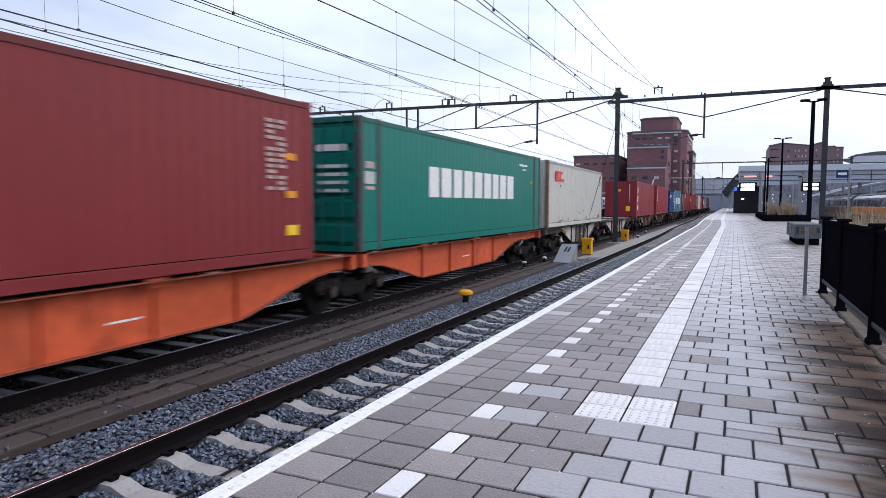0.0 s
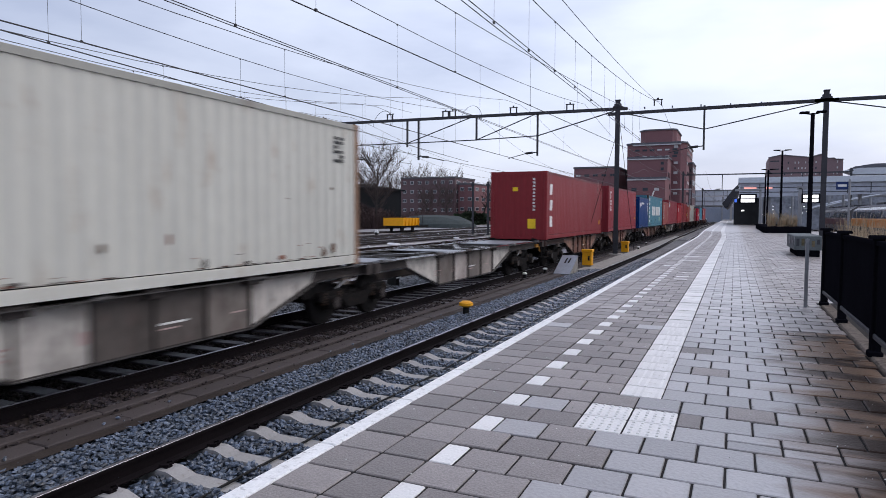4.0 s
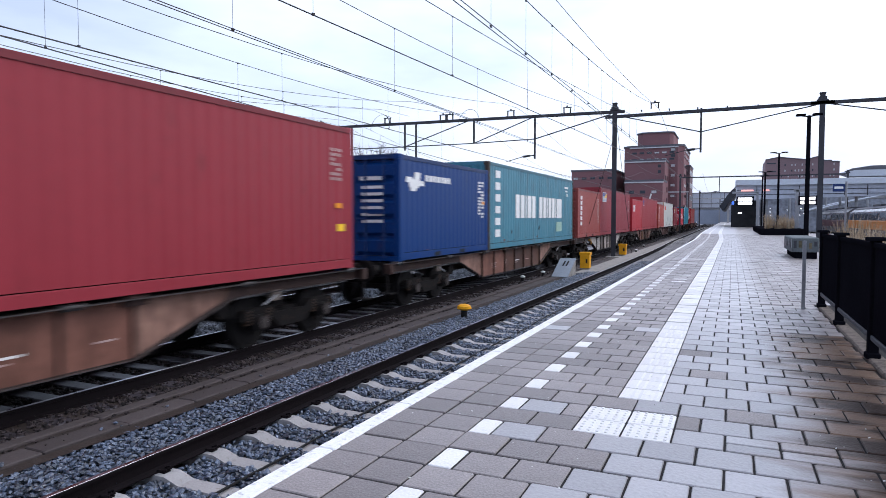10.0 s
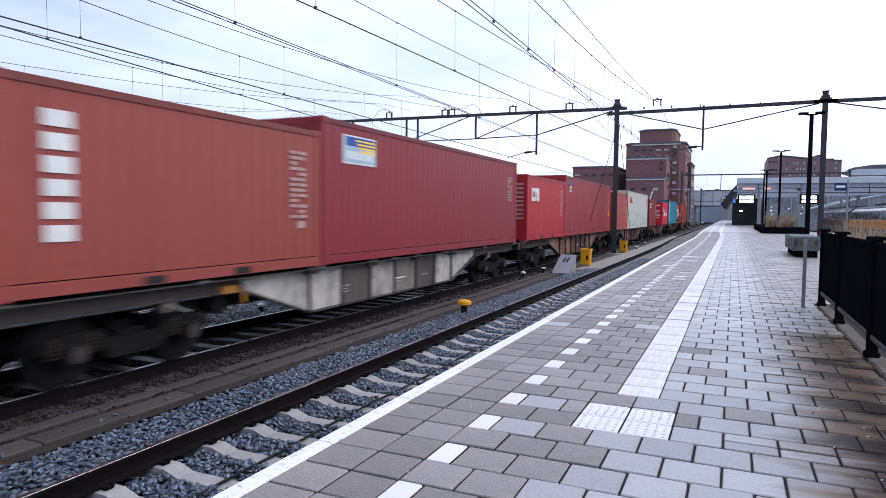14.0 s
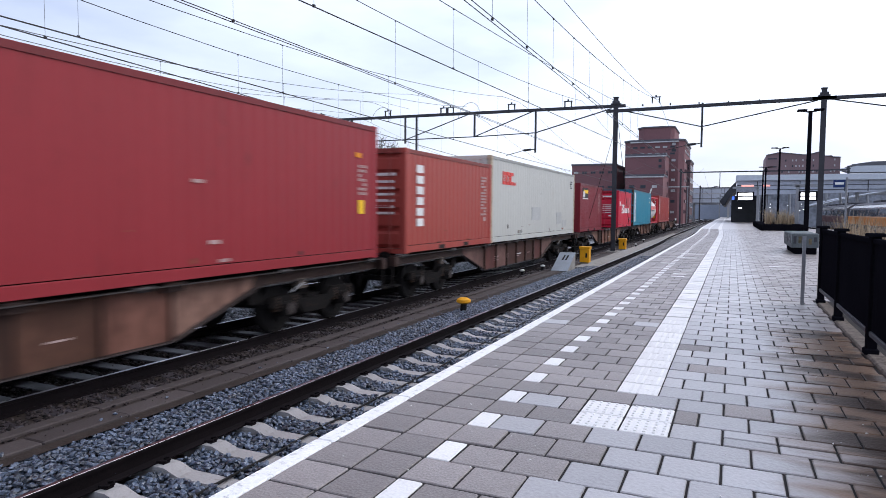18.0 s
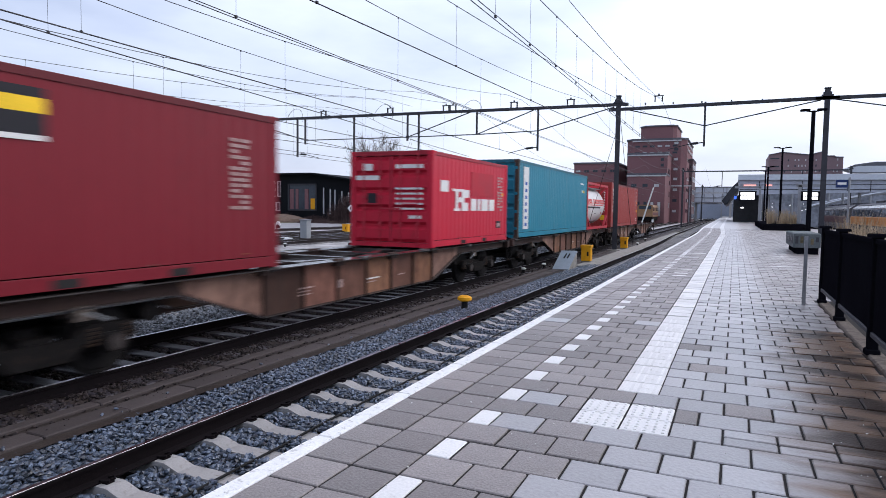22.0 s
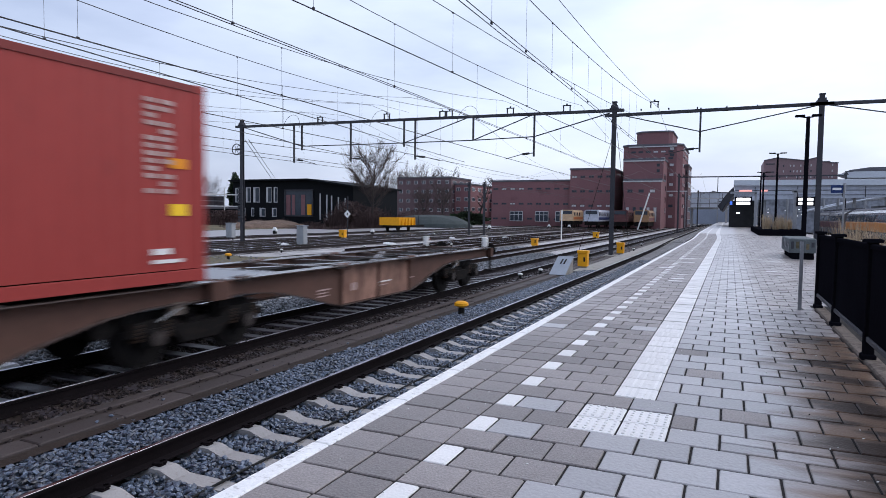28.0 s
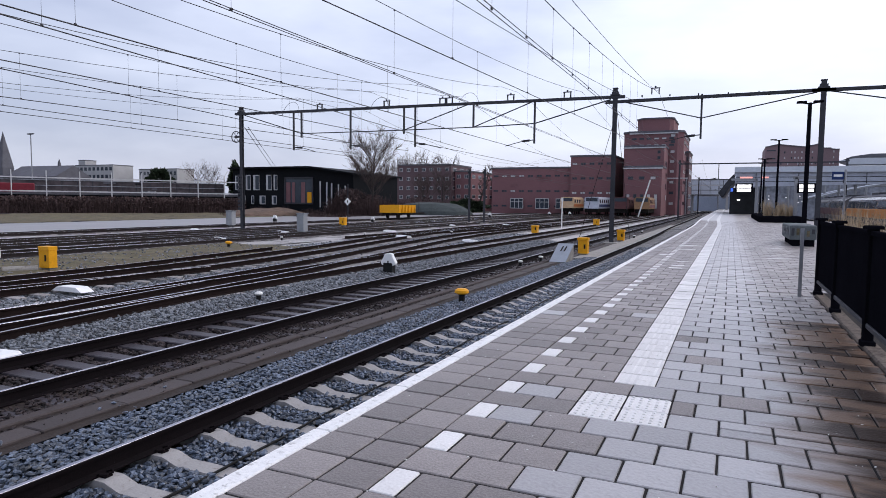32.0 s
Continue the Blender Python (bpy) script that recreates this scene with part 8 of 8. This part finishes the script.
load(container("off-white shipping container with a red mark and rust streaks", srgb(198, 197, 188, 0.94), L40, H9, side=oocl + code_block("dark", 11.1, 2.45, 4, 0.12, 2, 0.13), end=[("red", 0.1, 2.05, 0.62, 0.2)], rust=0.26, corner=RUSTY, scuffs=70, relief=0.03), 22.85)
tex = [("white", 0.46, 1.86, 0.36, 0.44, 0.2), ("white", 0.46, 1.20, 0.36, 0.44, 0.2), ("white", 0.52, 0.52, 0.36, 0.44, -0.12), ("yellow", 11.2, 0.5, 0.2, 0.22), ("pale", 10.8, 2.2, 0.1, 0.7)]
load(container("red corrugated shipping container with three slanted white marks", srgb(134, 46, 51, 0.92), L40, H9, side=tex, end=[("yellow", 0.4, 0.45, 0.34, 0.4), ("yellow", -0.25, 2.0, 0.22, 0.16)] + [("white", 0.62, 2.45 - i * 0.14, 0.09, 0.08) for i in range(10)], relief=0.008), 49.08)
cgm = [("white", 0.66, 2.02, 0.12, 0.45), ("white", 0.62, 2.38, 0.38, 0.10), ("white", 0.63, 1.66, 0.38, 0.13), ("white", 0.63, 1.82, 0.38, 0.12), ("white", 0.61, 1.30, 0.42, 0.10), ("white", 0.70, 1.40, 0.22, 0.18)]
load(container("red shipping container with a white upright mark", srgb(138, 48, 57, 0.98), L40, H9, side=cgm + code_block("pale", 11.2, 2.3, 5, 0.14, 2) + [("yellow", 11.4, 0.75, 0.24, 0.14), ("orange", 11.35, 1.2, 0.2, 0.1)], end=[("yellow", 0.15, 0.45, 0.5, 0.2), ("white", -1.05, 2.1, 0.85, 0.22)] + [("pale", 0.52, 2.5 - i * 0.15, 0.3, 0.08) for i in range(12)], relief=0.014), 63.15)
cron = [("white", 0.32, 1.86, 0.3, 0.13, 0.25), ("white", 0.50, 1.74, 0.5, 0.2, -0.12), ("white", 0.74, 1.88, 0.3, 0.24, 0.25), ("white", 0.96, 1.80, 0.34, 0.12, -0.18), ("white", 0.56, 1.66, 0.3, 0.1, 0.2)] + glyph_row("white", 1.38, 1.93, (0.16, 0.18, 0.16, 0.18, 0.12, 0.18, 0.14), 0.15, 0.07)
load(container("dark blue shipping container with a white emblem", srgb(6, 58, 120, 0.76), L20, H8, doors=True, side=cron + code_block("white", 5.05, 2.05, 8, 0.2, 2) + [("orange", 5.35, 1.42, 0.22, 0.1)], end=[("white", -1.0, 1.6, 0.5, 0.24), ("white", 0.15, 1.9, 0.6, 0.09)] + [("white", 0.2, 1.7 - i * 0.16, 0.6, 0.07) for i in range(6)]), 76.97)
cs = [("white", 0.68, 2.32 - i * 0.385, 0.46, 0.24) for i in range(6)]
cs += glyph_row("white", 2.82, 1.01, (0.46, 0.44, 0.15, 0.46, 0.46, -0.42, 0.44, 0.44, 0.15, 0.42, 0.42, 0.15, 0.44, 0.44), 0.84, 0.13) + [("patch", 8.6, 0.42, 0.95, 0.42)] + [("white", 10.2, 2.35, 0.7, 0.09), ("white", 10.35, 2.2, 0.4, 0.07), ("white", 10.6, 2.0, 0.2, 0.12)]
load(container("pale teal shipping container with white block lettering and rusty corners", srgb(84, 146, 165, 0.68), L40, H9, side=cs, rust=0.6, corner=DARKPOST, scuffs=16, relief=0.012), 82.9)
tri = [("white", 0.60, 1.95 - i * 0.262, 0.36, 0.19) for i in range(6)]
tri_side = tri + code_block("pale", 5.0, 2.02, 9, 0.18, 2) + [("pale", 5.2, 0.72, 0.18, 0.12)]
tri_end = [("white", -1.0, 1.78, 0.8, 0.09), ("white", 0.15, 1.85, 0.8, 0.07)] + [("white", 0.2, 1.68 - i * 0.15, 0.7, 0.06) for i in range(6)] + [("white", -0.95, 1.35 - i * 0.15, 0.6, 0.06) for i in range(3)]
load(container("orange-red shipping container with an upright white mark", srgb(156, 78, 72, 0.82), L20, H8, doors=True, side=tri_side, end=tri_end, relief=0.012), 95.82)
load(container("dark red shipping container with a pale poster", srgb(132, 50, 58, 0.96), L40, H9, side=[("white", 0.70, 1.98, 1.26, 0.57), ("pale_blue", 0.73, 2.01, 1.20, 0.51, 0.0, 1), ("blue", 0.80, 2.34, 1.13, 0.18, 0.0, 2)] + [("yellow", 1.15 + 0.06 * k, 2.44 - 0.07 * k, 0.78 - 0.06 * k, 0.035, 0.0, 3) for k in range(4)] + [("white", 0.84 + 0.2 * k, 2.08, 0.14, 0.16, 0.0, 2) for k in range(5)] + code_block("pale", 11.0, 2.2, 6, 0.16, 2)), 101.75)
cai = [("white", 0.58, 1.52, 0.14, 0.5), ("white", 0.72, 1.52, 0.26, 0.14), ("white", 0.72, 1.88, 0.26, 0.14), ("white", 1.04, 1.52, 0.13, 0.5), ("white", 1.17, 1.84, 0.12, 0.18), ("white", 1.29, 1.52, 0.13, 0.5), ("white", 1.46, 1.52, 0.13, 0.5)]
load(container("bright red shipping container with a white block mark", srgb(180, 48, 58, 0.82), L20, H8, side=cai + code_block("pale", 5.0, 2.0, 9, 0.16, 2, 0.13), end=[("pale", 0.75, 2.1 - i * 0.16, 0.3, 0.07) for i in range(9)], rust=0.1), 114.87)
load(container("brick-red shipping container with a small blue and yellow sticker", srgb(146, 50, 56, 0.90), L40, H9, side=[("blue", 0.75, 2.15, 0.5, 0.38), ("yellow", 0.82, 2.22, 0.36, 0.12, 0.0, 1), ("white", 0.75, 2.09, 0.5, 0.05), ("yellow", 11.2, 0.95, 0.2, 0.28), ("orange", 11.1, 2.1, 0.2, 0.1), ("pale", 6.6, 1.4, 0.18, 0.05), ("pale", 6.9, 0.5, 0.2, 0.06), ("pale", 7.1, 0.22, 0.2, 0.05)] + code_block("pale", 11.2, 1.9, 5, 0.12, 2)), 120.8)
load(container("orange-red shipping container with an upright white mark", srgb(164, 76, 68, 0.86), L20, H8, doors=True, side=tri_side, end=tri_end, relief=0.012), 133.93)
load(container("cream shipping container with a small red mark and repainted patches", srgb(204, 205, 198, 0.78), L40, H9, side=[("red", a, z, w, h) for a in (1.13, 1.53, 1.93) for z, w, h in ((1.93, 0.35, 0.11), (2.25, 0.35, 0.11), (2.04, 0.11, 0.21))] + [("red", 1.37, 2.04, 0.11, 0.21), ("red", 1.77, 2.04, 0.11, 0.21), ("red", 2.32, 1.93, 0.24, 0.11), ("grey", 4.6, 0.7, 1.2, 0.5), ("grey", 8.4, 0.5, 0.9, 0.5), ("grey", 9.6, 0.35, 0.7, 0.3)] + code_block("dark", 11.1, 2.4, 3, 0.14, 2), rust=0.12, corner=material("cream_stained_post", (0.40, 0.33, 0.24), 0.7, fine=16, coarse=3, vary=0.3, stain=(0.16, 0.09, 0.05), stain_amount=0.45), scuffs=14), 139.8)
load(container("short dark red shipping container with a yellow and black poster", srgb(118, 34, 44, 1.01), L20, H8, side=[("dark", 0.61, 1.76, 1.28, 0.52), ("white", 0.61, 1.70, 1.28, 0.06), ("yellow", 0.85, 2.0, 1.04, 0.17, 0.0, 1), ("white", 0.66, 1.8, 0.4, 0.3, 0.0, 2)] + code_block("pale", 4.8, 2.0, 9, 0.16, 2, 0.13), end=[("pale", 0.55, 2.1 - i * 0.13, 0.3, 0.06) for i in range(12)]), 152.95)
kl = [("white", 0.51, 1.47, 0.5, 0.3), ("white", 1.30, 1.50, 0.8, 0.07), ("white", 1.52, 0.98, 0.16, 0.55), ("white", 1.42, 0.96, 0.40, 0.07), ("white", 1.72, 1.2, 0.42, 0.14), ("white", 1.95, 1.34, 0.55, 0.22), ("white", 1.95, 0.96, 0.48, 0.24)] + glyph_row("white", 2.66, 0.97, (0.42, 0.2, 0.56, 0.46), 0.35, 0.11) + [("redpatch", 2.66, 1.40, 1.85, 0.70), ("dark", 4.85, 0.42, 0.4, 0.22), ("pale", 4.9, 0.46, 0.3, 0.12, 0.0, 1)] + code_block("pale", 4.95, 2.0, 8, 0.2, 2) + [("orange", 5.3, 1.45, 0.22, 0.1)]
load(container("crimson shipping container with white lettering", srgb(205, 42, 66, 0.81), L20, H8, doors=True, side=kl, end=[("white", -0.85, 2.0, 0.3, 0.18), ("white", -1.05, 1.75, 0.7, 0.12), ("dark", -0.7, 1.1, 0.28, 0.3), ("white", 0.15, 2.05, 0.8, 0.1)] + [("white", 0.15, 1.5 - i * 0.13, 0.8, 0.05) for i in range(5)] + [("white", 0.55, 0.75, 0.35, 0.08)], rust=0.1), 164.92)
load(container("teal shipping container with a white column of marks", srgb(40, 132, 156, 0.85), L40, H9, doors=True, side=[("white", 0.66, 0.31, 0.62, 2.28)] + [("blue", 0.85, 0.42 + i * 0.25, 0.24, 0.12, 0.0, 1) for i in range(7)] + [("white", 10.3, 2.3, 0.7, 0.08), ("white", 10.6, 1.9, 0.25, 0.14), ("yellow", 10.95, 1.9, 0.2, 0.12)], end=[("white", -0.9, 1.9, 0.7, 0.06)] + [("pale", 0.2, 1.8 - i * 0.2, 0.6, 0.06) for i in range(5)], corner=DARKPOST, rust=0.3), 172.02)
load(tank_container(), 183.86)
load(container("orange-red shipping container with an upright white mark", srgb(156, 64, 60, 0.88), L40, H9, side=[("white", 0.62, 2.24 - i * 0.262, 0.42, 0.19) for i in range(6)] + code_block("pale", 10.9, 2.45, 9, 0.2, 2, 0.15) + [("orange", 11.3, 1.6, 0.3, 0.14), ("yellow", 11.3, 0.95, 0.3, 0.16), ("white", 11.0, 0.42, 0.3, 0.08), ("white", 11.0, 0.3, 0.5, 0.05)], end=[("yellow", 0.3, 0.45, 0.5, 0.3)] + [("white", 0.75, 2.3 - i * 0.16, 0.14, 0.08) for i in range(9)], relief=0.012), 191.0)


def travelled(t):
    """Metres that the train has run after t seconds."""
    return 6.6203 * t - 0.0051568 * t ** 2 + 0.0015047 * t ** 3 - 2.5409e-05 * t ** 4


def motions():
    steps = [i * 1.0 for i in range(33)]
    for ob, s, z in TRAIN:
        walk(ob, [(t, pose(T2, s - travelled(t), z)) for t in steps])
    fine = [i / 15 for i in range(481)]
    for w, e in WHEELS:
        walk(w, [(t, pose(0, e, 0, math.degrees(travelled(t) / 0.46))) for t in fine])


motions()
